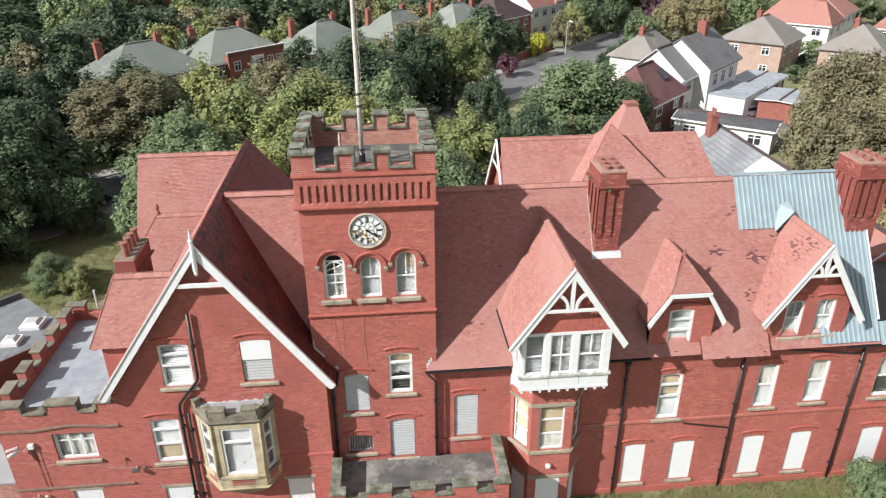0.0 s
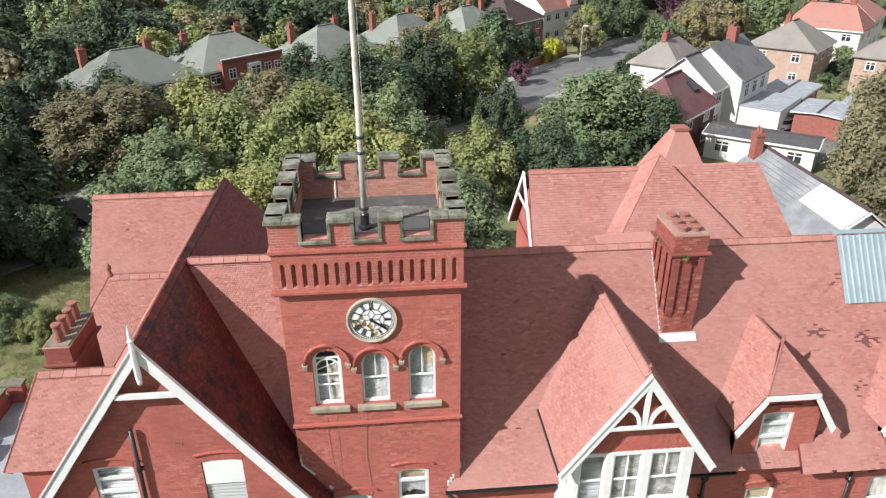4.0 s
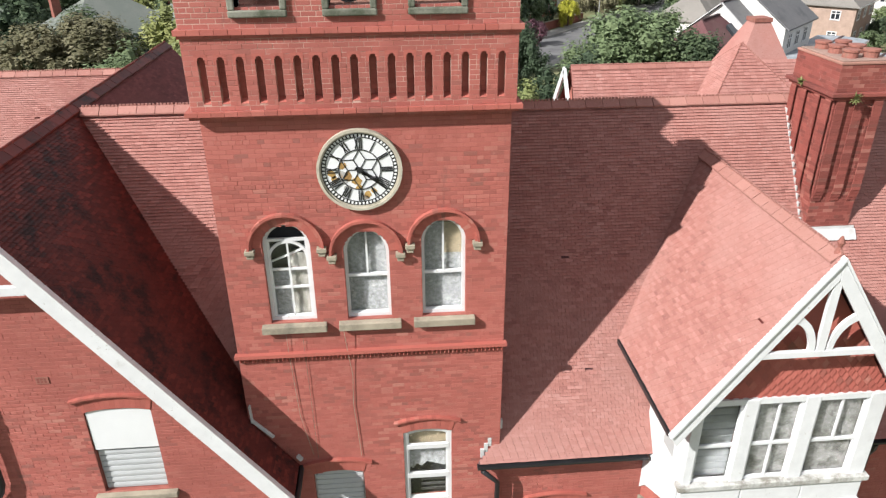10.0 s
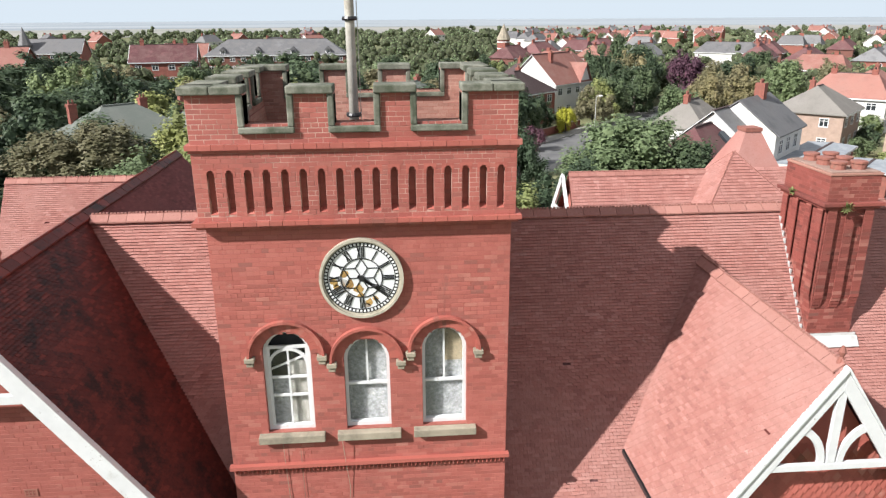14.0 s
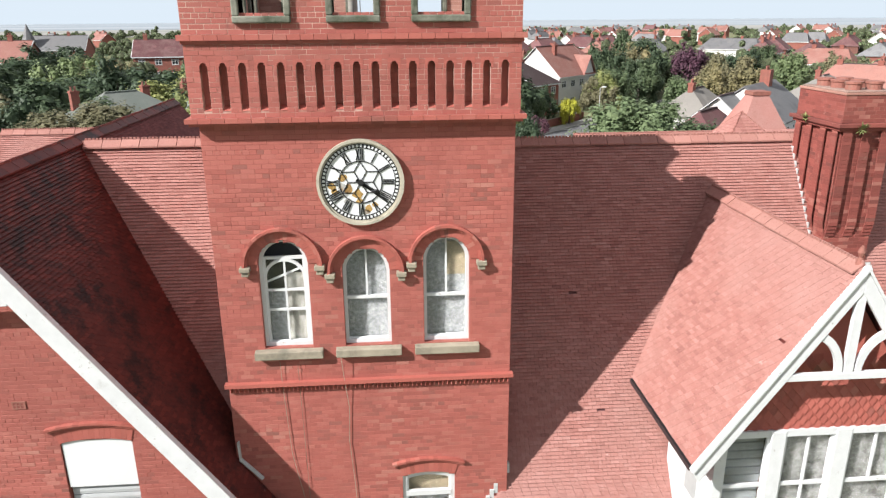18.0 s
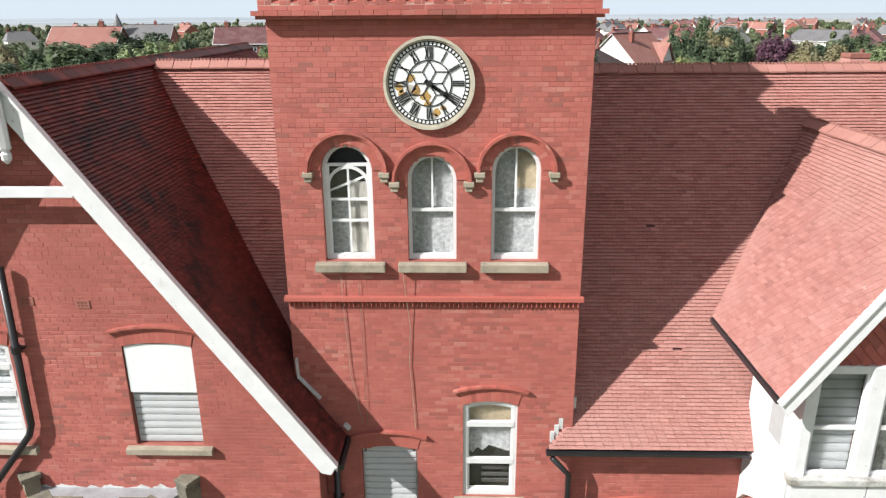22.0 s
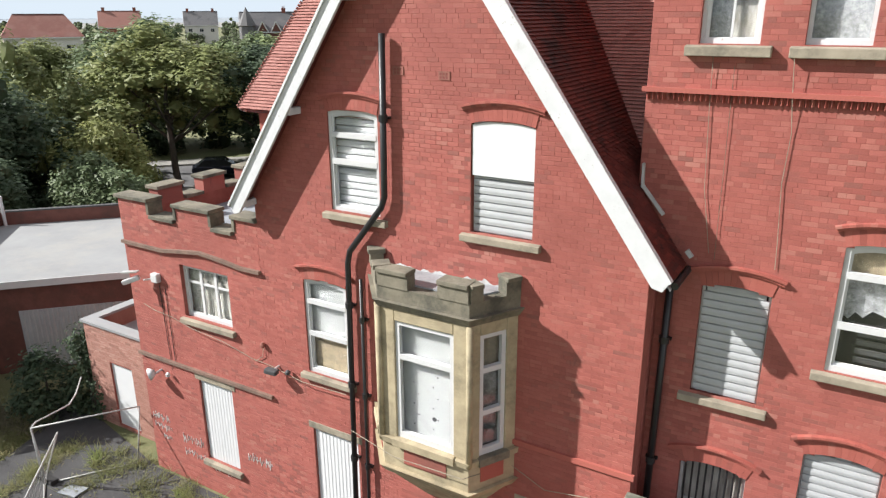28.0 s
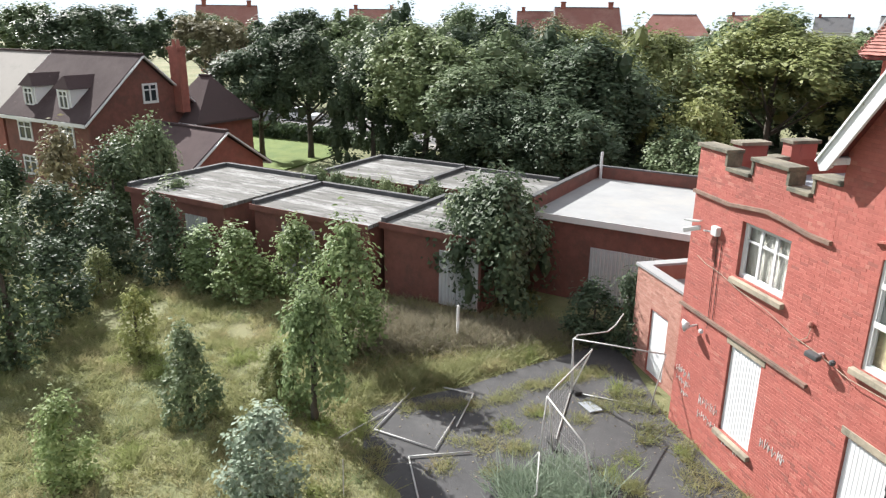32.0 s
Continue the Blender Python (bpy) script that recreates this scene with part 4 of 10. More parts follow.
# face frames, lights
for k, (a, b) in enumerate(faces):
    margin = 0.17 if k == 1 else 0.23
    for t0, t1 in ((0, margin), (1 - margin, 1)):
        p, q, n = oriel_side(a, b, t0, t1)
        part("jamb", Shape().xy([p[:2], q[:2], (q - n * 0.2)[:2], (p - n * 0.2)[:2]], Z0, Z1), STONE_BAY, oriel, bevel=0.02)
    p, q, n = oriel_side(a, b, margin, 1 - margin)
    part("head_stone", Shape().xy([p[:2], q[:2], (q - n * 0.2)[:2], (p - n * 0.2)[:2]], 6.72, Z1), STONE_BAY, oriel, bevel=0.02)
    d = (q - p).normalized()
    wob = tagged(new("light"), "white framed light of stone oriel", "")
    wob.parent = oriel
    L = (q - p).length

    def on(u, deep):
        return (p + d * u - n * deep)[:2]

    def piece(u0, u1, z0, z1, deep, thick):
        return Shape().xy([on(u0, deep), on(u1, deep), on(u1, deep + thick), on(u0, deep + thick)], z0, z1)

    fr = Shape()
    fw = 0.085
    bits = [(0, fw, Z0 + 0.02, 6.72), (L - fw, L, Z0 + 0.02, 6.72), (fw, L - fw, Z0 + 0.02, Z0 + 0.15), (fw, L - fw, 6.64, 6.72), (fw, L - fw, 5.97, 6.07)]
    if k != 1:
        bits.append((fw, L - fw, 5.13, 5.23))
    for u0, u1, za, zb in bits:
        fr.hexa([(*on(u, dd), za) for u, dd in ((u0, 0.035), (u1, 0.035), (u1, 0.13), (u0, 0.13))], [(*on(u, dd), zb) for u, dd in ((u0, 0.035), (u1, 0.035), (u1, 0.13), (u0, 0.13))])
    part("frame", fr, UPVC, wob)
    g = part("pane", piece(0.05, L - 0.05, Z0 + 0.1, 6.68, 0.12, 0.006), GLASS, wob, "clear glass pane")
    g.visible_shadow = False
    part("blocking_board", piece(0.02, L - 0.02, 6.0, 6.7, 0.19, 0.02), BOARD_PALE if k == 1 else BOARD_PLY, wob)
    part("blocking_board", piece(0.02, L - 0.02, Z0, 6.0, 0.19, 0.02), BOARD_PALE if k == 1 else CURTAIN_DARK, wob)
    if k == 1:
        holes = Shape()
        for i in range(7):
            for j in range(2):
                u, z = 0.28 + j * 0.42 + 0.1 * (i % 2), Z0 + 0.3 + i * 0.22
                holes.hexa([(*on(u + x, 0.182), z + y) for x, y in ((-0.012, -0.012), (0.012, -0.012), (0.012, 0.012), (-0.012, 0.012))],
                           [(*on(u + x, 0.188), z + y) for x, y in ((-0.012, -0.012), (0.012, -0.012), (0.012, 0.012), (-0.012, 0.012))])
        holes.hexa([(*on(0.72 + 0.05 * math.cos(t), 0.182), Z0 + 0.52 + 0.045 * math.sin(t)) for t in (math.tau * i / 9 for i in range(9))],
                   [(*on(0.72 + 0.05 * math.cos(t), 0.188), Z0 + 0.52 + 0.045 * math.sin(t)) for t in (math.tau * i / 9 for i in range(9))])
        part("vent_holes", holes, DARK, wob, "small drilled holes in board")
    sill = Shape().xy([(p + n * 0.1 - d * 0.06)[:2], (q + n * 0.1 + d * 0.06)[:2], (q - n * 0.18)[:2], (p - n * 0.18)[:2]], Z0 - 0.14, Z0 + 0.02)
    part("sill", sill, STONE_BAY if k != 2 else STONE_BLACK, oriel, bevel=0.012)
    # apron below the light: brick panel with stone quoins
    p, q, n = oriel_side(a, b, 0, 1)
    part("apron", Shape().xy([p[:2], q[:2], (q - n * 0.2)[:2], (p - n * 0.2)[:2]], 3.62, Z0 - 0.14), STONE_BAY, oriel)
    p, q, n = oriel_side(a, b, 0.25, 0.75)
    part("brick_panel", Shape().xy([(p + n * 0.012)[:2], (q + n * 0.012)[:2], q[:2], p[:2]], 3.78, Z0 - 0.14), RUBBED, oriel, "red brick panel")
part("base_mould", ring_solid(canted(-0.02), canted(0.1), 3.46, 3.64), STONE_BAY, oriel)
part("corbel", ring_solid([(-7.1, GY), (-6.7, GY - 0.12), (-6.1, GY - 0.12), (-5.7, GY)], canted(-0.06), 2.6, 3.46), STONE_BAY, oriel, "curved stone corbel")
lime = Shape()
rnd = random.Random(14)
for x0, x1 in ((-7.75, -6.9), (-6.85, -6.2), (-6.1, -5.05)):
    n = int((x1 - x0) / 0.03)
    top = [(x1 - (x1 - x0) * i / n, Z1 + 0.45 + (0.03 + 0.08 * noise.noise((x0 + i * 0.17, 3.0, 0.0)) + rnd.uniform(0, 0.025)) * math.sin(math.pi * (i + 0.5) / (n + 1)) ** 0.5) for i in range(n + 1)]
    lime.xz([(x0, Z1 + 0.44), (x1, Z1 + 0.44), *top], GY - 0.008, GY + 0.01)
tagged(part("lime_splash", lime, LEAD_WHITE, oriel, "flaking white lime on brick above oriel"))
part("room_lining", Shape().box(-7.6, -5.2, GY + 0.32, GY + 0.36, 3.5, 7.0), DARK, oriel)
for k, x in enumerate((OF0 - 0.02, OF1 + 0.02)):
    part("corner_shaft", Shape().tube([(x, OY - 0.02, Z0 - 0.1), (x, OY - 0.02, Z1)], 0.06, 10), STONE_BAY, oriel, smooth=True)

# roof of the gable wing
FY = 22.97
RIDGE_Z = APEX[1]
ax = APEX[0]
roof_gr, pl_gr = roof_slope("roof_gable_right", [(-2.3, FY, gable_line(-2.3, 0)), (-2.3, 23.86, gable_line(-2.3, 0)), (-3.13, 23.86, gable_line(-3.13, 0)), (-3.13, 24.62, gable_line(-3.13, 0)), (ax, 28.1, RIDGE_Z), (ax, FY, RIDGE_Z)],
                            "steep shaded red clay tile slope of gable", TILE_SHADED, pick=(0.2, 3.0, 2.4, 4.4), seed=11)
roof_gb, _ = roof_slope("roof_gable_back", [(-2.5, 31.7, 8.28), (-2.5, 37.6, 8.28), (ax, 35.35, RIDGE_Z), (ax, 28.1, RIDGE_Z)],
                        "shaded red tile slope behind ridge", TILE_BACK_SHADE, seed=12)
roof_gl, _ = roof_slope("roof_gable_left", [(-11.3, 37.6, gable_line(-11.3, 0)), (-11.3, FY, gable_line(-11.3, 0)), (ax, FY, RIDGE_Z), (ax, 35.35, RIDGE_Z)],
                        "sunlit red tile slope of gable wing", TILE, seed=13)
roof_gh, _ = roof_slope("roof_gable_hip", [(-2.5, 37.6, 8.28), (-11.3, 37.6, 8.28), (ax, 35.35, RIDGE_Z)], "red tile hip behind gable wing", TILE, seed=14, tiles=False)
ridge_row(roof_gr, (ax, FY + 0.1, RIDGE_Z + 0.03), (ax, 35.35, RIDGE_Z + 0.03), TILE_SHADED)

# bargeboards, collar and finial of the gable
barge = thing("bargeboard", "peeling white bargeboards with collar and pendant on gable", "bargeboard", "structure")
ux = Vector((1, 0, -RAKE)).normalized()
for sgn, end in ((1, -2.28), (-1, -11.32)):
    dx = abs(end - ax)
    top, foot = (ax, RIDGE_Z + 0.02), (end, RIDGE_Z + 0.02 - RAKE * dx)
    nx, nz = -sgn * ux.z, ux.x
    w = 0.36
    loop = [top, foot, (foot[0] - 0.1 * sgn, foot[1] - 0.16), (foot[0] - 0.26 * sgn, foot[1] - 0.12), (ax, top[1] - 0.48)]
    part("rake_board", Shape().xz(loop if sgn < 0 else loop[::-1], FY - 0.06, FY), WHITE, barge, bevel=0.01)
    edge = [(top[0], top[1] + 0.07), (foot[0] + 0.03 * sgn, foot[1] + 0.03), foot, top]
    part("rake_fillet", Shape().xz(edge if sgn < 0 else edge[::-1], FY - 0.1, FY + 0.02), WHITE, barge)
    for t in (0.3, 0.62, 0.93):
        x = ax + sgn * dx * t
        z = RIDGE_Z - 0.35 - RAKE * dx * t
        s = Shape().box(x - 0.07, x + 0.07, FY, GY + 0.05, z - 0.08, z + 0.06)
        part("purlin_end", s, WHITE, barge, bevel=0.02)
    soff = Shape().extrude([(ax, FY, RIDGE_Z - 0.14), (end, FY, foot[1] - 0.14), (end, GY - 0.02, foot[1] - 0.14), (ax, GY - 0.02, RIDGE_Z - 0.14)], (0, 0, 0.02))
    part("soffit", soff, WHITE, barge)
part("collar", Shape().box(-7.62, -5.98, FY - 0.03, FY + 0.07, 12.82, 12.98), WHITE, barge, bevel=0.01)
part("pendant", Shape().lathe([(0.02, 13.36), (0.07, 13.42), (0.075, 13.5), (0.05, 13.54), (0.09, 13.58), (0.085, 14.2), (0.075, 14.5)], (ax, FY - 0.12, 0), 8), WHITE, barge, "turned white wooden pendant")
part("finial", Shape().lathe([(0.085, 14.45), (0.07, 14.7), (0.1, 14.74), (0.06, 14.8), (0.055, 14.92), (0.01, 15.2)], (ax, FY - 0.1, 0), 8), WHITE, barge, "pointed white finial")

# ---- tower ----
TY = 23.9
TX0, TX1 = -3.12, 1.82
TB = 28.9
tower_holes = [arched(-2.43, -1.61, 11.5, 13.44, 0.41), arched(-1.05, -0.26, 11.5, 13.27, 0.395), arched(0.31, 1.09, 11.5, 13.42, 0.39),
               arched(-0.14, 0.83, 6.85, 8.86, 0.07), arched(-2.0, -0.98, 5.97, 7.92, 0.07), arched(-2.02, -0.96, 3.75, 4.72, 0.1), arched(-0.2, 0.87, 3.35, 5.48, 0.1)]
wall_tower = wall("wall_tower", "red brick clock tower wall with arched windows", front(TY), rect(TX0, TX1, 0, 16.6), tower_holes, pick=(-3.0, 1.7, 13.5, 15.2), seed=5)
side_wall("wall_tower_side", "red brick side of clock tower", TX1, TY + 0.35, TB, 7.5, 15.5, False, bricks=False)
side_wall("wall_tower_flank", "red brick flank of clock tower", TX0, TY + 0.35, TB, 7.5, 15.5, True, bricks=False)
back_t = structure("wall_tower_back", "red brick back wall of clock tower", "wall")
part("masonry", Shape().box(TX0, TX1, TB, TB + 0.35, 7.5, 15.5), BRICK, back_t)

# belt of slots, mouldings and parapet
PY, PX0, PX1, PB = 23.77, -3.19, 1.87, 29.0
slots = [arched(-2.99 + i * 0.2838 + 0.01, -2.99 + i * 0.2838 + 0.125, 15.56, 16.27, 0.055, 6) for i in range(17)]
belt = wall("wall_tower_belt", "corbelled brick belt with narrow round-headed slots", front(PY), rect(PX0, PX1, 15.45, 16.6), slots, 0.12, seed=6, mortar=MORTAR_PALE, joint=0.008)
for i in range(17):
    x = -2.99 + i * 0.2838
    s = Shape().hexa([(x + 0.012, PY - 0.005, 15.56), (x + 0.123, PY - 0.005, 15.56), (x + 0.123, PY + 0.12, 15.56), (x + 0.012, PY + 0.12, 15.56)],
                     [(x + 0.012, PY, 15.565), (x + 0.123, PY, 15.565), (x + 0.123, PY + 0.12, 15.63), (x + 0.012, PY + 0.12, 15.63)])
    part("slot_sill", s, RUBBED, belt)
    part("slot_head", slab(front(PY - 0.006), rect(x - 0.03, x + 0.165, 16.16, 16.31), [arched(x + 0.01, x + 0.125, 16.1, 16.27, 0.0575, 10)], 0.05), RUBBED, belt)
for side, xa, xb in (("side", PX1 - 0.35, PX1), ("flank", PX0, PX0 + 0.35)):
    ob = structure("wall_belt_" + side, "brick belt on tower " + side, "wall")
    part("masonry", Shape().box(xa, xb, PY + 0.12, PB, 15.45, 16.6), BRICK, ob)
ob = structure("wall_belt_back", "brick belt behind tower", "wall")
part("masonry", Shape().box(PX0 + 0.35, PX1 - 0.35, PB - 0.35, PB, 15.45, 16.6), BRICK, ob)
mould = thing("tower_moulding", "moulded red brick string courses round clock tower", "moulding", "structure")
for z, grow, h in ((15.33, 0.04, 0.05), (15.38, 0.09, 0.07), (16.54, 0.03, 0.05), (16.59, 0.07, 0.08)):
    n = 26
    for i in range(n):
        a = PX0 - grow + (PX1 - PX0 + 2 * grow) * i / n
        b = PX0 - grow + (PX1 - PX0 + 2 * grow) * (i + 1) / n
        part("moulded_brick", Shape().box(a + 0.003, b - 0.003, PY - grow, PY + 0.14, z, z + h), RUBBED, mould)
    part("side_course", Shape().box(PX1 - 0.1, PX1 + grow, PY + 0.14, PB + grow, z, z + h), RUBBED, mould)
    part("side_course", Shape().box(PX0 - grow, PX0 + 0.1, PY + 0.14, PB + grow, z, z + h), RUBBED, mould)
# dentil course lower down
part("dentil_cap", Shape().box(TX0 - 0.05, TX1 + 0.05, TY - 0.1, TY + 0.02, 10.8, 10.87), RUBBED, mould)
s = Shape()
n = 64
for i in range(n):
    x = TX0 + (TX1 - TX0) * (i + 0.5) / n
    s.hexa([(x - 0.03, TY + 0.01, 10.68), (x, TY - 0.06, 10.69), (x + 0.03, TY + 0.01, 10.68)], [(x - 0.034, TY + 0.01, 10.8), (x, TY - 0.085, 10.8), (x + 0.034, TY + 0.01, 10.8)])
part("dog_tooth_row", s, RUBBED, mould)

# parapet with crenels
CREN = ((-2.33, -1.68), (-0.97, -0.37), (0.29, 0.98))
PT, PC = 17.42, 16.95


def parapet(name, label, plane, u0, u1, gaps, seed, thick=0.33):
    poly = [(u0, 16.67), (u1, 16.67), (u1, PT)]
    for a, b in reversed(gaps):
        poly += [(b, PT), (b, PC), (a, PC), (a, PT)]
    poly.append((u0, PT))
    ob = structure(name, label, "wall")
    part("masonry", slab(plane, poly, [], thick), MORTAR_PALE, ob)
    lay_bricks(ob, plane, poly, [], BRICK, None, seed=seed, joint=0.011)
    inner = Plane(plane.at(u1 + u0, 0, -thick), -plane.u, plane.v)
    lay_bricks(ob, inner, [(u1 + u0 - a, b) for a, b in poly][::-1], [], BRICK_OLD, None, seed=seed + 50, joint=0.011)
    # stone copings: merlon caps, crenel sills and jambs
    k = 0.1
    edges = [u0 - 0.08] + [q for a, b in gaps for q in (a, b)] + [u1 + 0.08]

    def stone(a, b, z0, z1, out, ins):
        sh = Shape()
        sh.hexa([plane.at(u, z0, h) for u, h in ((a, out), (b, out), (b, -ins), (a, -ins))], [plane.at(u, z1, h) for u, h in ((a, out), (b, out), (b, -ins), (a, -ins))])
        return part("coping_stone", sh, COPING, ob, bevel=0.02)

    for a, b in zip(edges[::2], edges[1::2]):
        m = (a + b) / 2
        if b - a > 0.85:
            stone(a - 0.001, m - 0.004, PT, PT + 0.12, 0.1, thick + 0.1)
            stone(m + 0.004, b + 0.001, PT, PT + 0.12, 0.1, thick + 0.1)
        else:
            stone(a, b, PT, PT + 0.12, 0.1, thick + 0.1)
    for a, b in gaps:
        stone(a - 0.1, a, PC - 0.02, PT - 0.002, 0.06, thick + 0.06)
        stone(b, b + 0.1, PC - 0.02, PT - 0.002, 0.06, thick + 0.06)
        stone(a - 0.1, b + 0.1, PC - 0.12, PC - 0.02, 0.08, thick + 0.08)
    return ob


par_front = parapet("wall_parapet_front", "red brick battlements with green-grey stone copings", front(PY), PX0, PX1, CREN, 7)
par_back = parapet("wall_parapet_back", "battlements at back of tower roof", Plane((PX1 + PX0, PB, 0), (-1, 0, 0), (0, 0, 1)), PX0, PX1, CREN, 8)
side_gaps = ((0.62, 1.2), (1.85, 2.45), (3.1, 3.7))
par_r = parapet("wall_parapet_side", "battlements along side of tower", Plane((PX1, PY + 0.33, 0), (0, 1, 0), (0, 0, 1)), 0.0, PB - PY - 0.66, side_gaps, 9)
par_l = parapet("wall_parapet_flank", "battlements along flank of tower", Plane((PX0, PB - 0.33, 0), (0, -1, 0), (0, 0, 1)), 0.0, PB - PY - 0.66, side_gaps, 10)
tower_floor = structure("roof_tower_flat", "dark felt flat roof inside battlements", "roof")
part("felt", Shape().box(PX0 + 0.33, PX1 - 0.33, PY + 0.33, PB - 0.33, 16.0, 16.15), FELT_DARK, tower_floor)
for i in range(5):
    y = PY + 0.33 + (PB - PY - 0.66) * i / 5
    part("felt_strip", Shape().box(PX0 + 0.34, PX1 - 0.34, y + 0.01, y + 0.95, 16.15, 16.158), FELT_DARK if i != 3 else ASPHALT_OLD, tower_floor)
inner_low = structure("wall_parapet_lining", "weathered orange brick inner face of parapet", "wall")
iw = [Plane((PX0 + 0.33, PB - 0.375, 0), (1, 0, 0), (0, 0, 1)), Plane((PX1 - 0.375, PB - 0.33, 0), (0, -1, 0), (0, 0, 1)), Plane((PX0 + 0.375, PY + 0.33, 0), (0, 1, 0), (0, 0, 1))]
for pl, L in zip(iw, (PX1 - PX0 - 0.66, PB - PY - 0.66, PB - PY - 0.66)):
    part("lining", slab(pl, rect(0, L, 16.15, 16.69), [], 0.02, 0.0), MORTAR, inner_low)
    lay_bricks(inner_low, pl, rect(0, L, 16.15, 16.69), [], BRICK_OLD, seed=int(L * 10))
part("rain_pipe", Shape().tube([(-1.75, PB - 0.38, 16.15), (-1.75, PB - 0.38, 16.75)], 0.035), POLE, inner_low)

# flagpole
pole = thing("flagpole", "tall weathered flagpole standing on tower roof", "flagpole")
FX, FYP = -0.78, 26.15
part("base", Shape().lathe([(0.2, 16.15), (0.2, 16.25), (0.13, 16.28), (0.12, 16.6), (0.09, 16.65)], (FX, FYP, 0), 14), IRON, pole, "dark rusty base clamp")
part("shaft", Shape().tube([(FX, FYP, 16.15), (FX - 0.01, FYP, 19.0), (FX - 0.03, FYP, 23.0), (FX - 0.04, FYP, 27.5)], [0.09, 0.085, 0.07, 0.05], 14), POLE, pole, smooth=True)
for z in (16.75, 18.45, 18.9):
    part("collar", Shape().lathe([(0.13, z), (0.145, z + 0.03), (0.13, z + 0.07)], (FX - 0.005, FYP, 0), 14), IRON, pole)
part("halyard", Shape().tube([(FX + 0.13, FYP, 16.5), (FX + 0.12, FYP - 0.02, 20.0), (FX + 0.03, FYP, 27.3)], 0.008, 5), POLE, pole)

# arched tower windows
def tower_window(x0, x1, z0, z1, head, label, style):
    w = window_thing(label)
    f = TY + 0.1
    bars(w, x0, x1, z0, z1, f, 0.055, WHITE, head, "frame", 0.1)
    spring = z1 - head
    c = (x0 + x1) / 2
    a, b = x0 + 0.055, x1 - 0.055
    if style == "broken":
        low = z0 + 0.02
        top = z1 - 0.32
        sash = bars(w, a, b, low, top, f + 0.03, 0.05, WHITE, 0, "slipped_sash")
        s = Shape()
        s.arc(c, top - 0.4, 0.31, 0.36, 0, 180, f + 0.03, f + 0.07, 14)
        part("arched_bar", s, WHITE, sash)
        part("glazing_bar", Shape().box(c - 0.016, c + 0.016, f + 0.032, f + 0.065, low + 0.05, top - 0.04), WHITE, sash)
        for z in (low + 0.62, low + 0.98):
            part("glazing_bar", Shape().box(a + 0.04, b - 0.04, f + 0.031, f + 0.068, z, z + 0.04), WHITE, sash)
        glass_pane(sash, a + 0.04, c, low + 0.05, top - 0.05, f + 0.05)
        glass_pane(sash, c, b - 0.04, low + 0.05, top - 0.05, f + 0.052)
        part("blocking_board", Shape().box(a, c, f + 0.13, f + 0.15, z0, z0 + 1.0), BOARD_GREY, w)
        part("blocking_board", Shape().box(c, b, f + 0.12, f + 0.14, z0, z0 + 1.3), CURTAIN, w)
        part("fallen_batten", Shape().beam((a + 0.03, f + 0.1, z0 + 1.15), (b - 0.02, f + 0.1, z0 + 1.42), 0.02, 0.035), WHITE, w)
    else:
        mid = z0 + 0.82
        part("meeting_rail", Shape().box(a, b, f + 0.02, f + 0.08, mid, mid + 0.05), WHITE, w)
        part("glazing_bar", Shape().box(c - 0.016, c + 0.016, f + 0.03, f + 0.07, mid + 0.05, z1 - 0.06), WHITE, w)
        glass_pane(w, a, b, z0 + 0.08, z1 - 0.06, f + 0.055, head - 0.05)
        part("blocking_board", Shape().xz(rect(a, c, z0, spring + 0.25), f + 0.12, f + 0.14), BOARD_GREY, w)
        part("blocking_board", Shape().box(c, b, f + 0.115, f + 0.135, z0, spring - 0.35), BOARD_GREY, w)
        part("blocking_board", Shape().xz(rect(c, b, spring - 0.35, spring + 0.25), f + 0.117, f + 0.137), BOARD_PLY if style == "ply" else BOARD_GREY, w)
        part("blocking_board", Shape().xz(arched(a + 0.02, b - 0.02, spring + 0.25, z1 - 0.03, head - 0.3), f + 0.14, f + 0.15), BOARD_GREY, w)
        part("bottom_rail", Shape().box(a, b, f + 0.03, f + 0.08, z0 + 0.02, z0 + 0.09), WHITE, w)
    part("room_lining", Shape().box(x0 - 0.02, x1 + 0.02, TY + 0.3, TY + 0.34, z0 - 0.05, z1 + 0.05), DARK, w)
    stone_sill(w, x0, x1, z0, TY, 0.17, 0.17, 0.13, STONE)
    # brick voussoirs and round hood with stone stops
    for i in range(21):
        t0, t1 = (math.pi * (i + j) / 21 for j in (0.015, 0.985))
        r0, r1 = head + 0.01, head + 0.16
        loop = [(c + r * math.cos(t), spring + r * math.sin(t)) for r, t in ((r0, t0), (r1, t0), (r1, t1), (r0, t1))]
        part("arch_brick", Shape().xz(loop, TY - 0.016, TY + 0.1), RUBBED, w)
    hood = Shape()
    hood.arc(c, spring - 0.02, head + 0.16, head + 0.2, 0, 180, TY - 0.06, TY + 0.02, 20)
    hood.arc(c, spring - 0.02, head + 0.2, head + 0.245, 0, 180, TY - 0.1, TY + 0.02, 20)
    part("round_hood", hood, RUBBED, w, "projecting round brick hood")
    for sgn in (-1, 1):
        x = c + sgn * (head + 0.2)
        s = Shape().box(x - 0.085, x + 0.085, TY - 0.13, TY + 0.02, spring - 0.1, spring - 0.02)
        s.box(x - 0.06, x + 0.06, TY - 0.1, TY + 0.02, spring - 0.18, spring - 0.1)
        part("hood_stop", s, STONE, w, "carved stone stop", bevel=0.01)
    return w


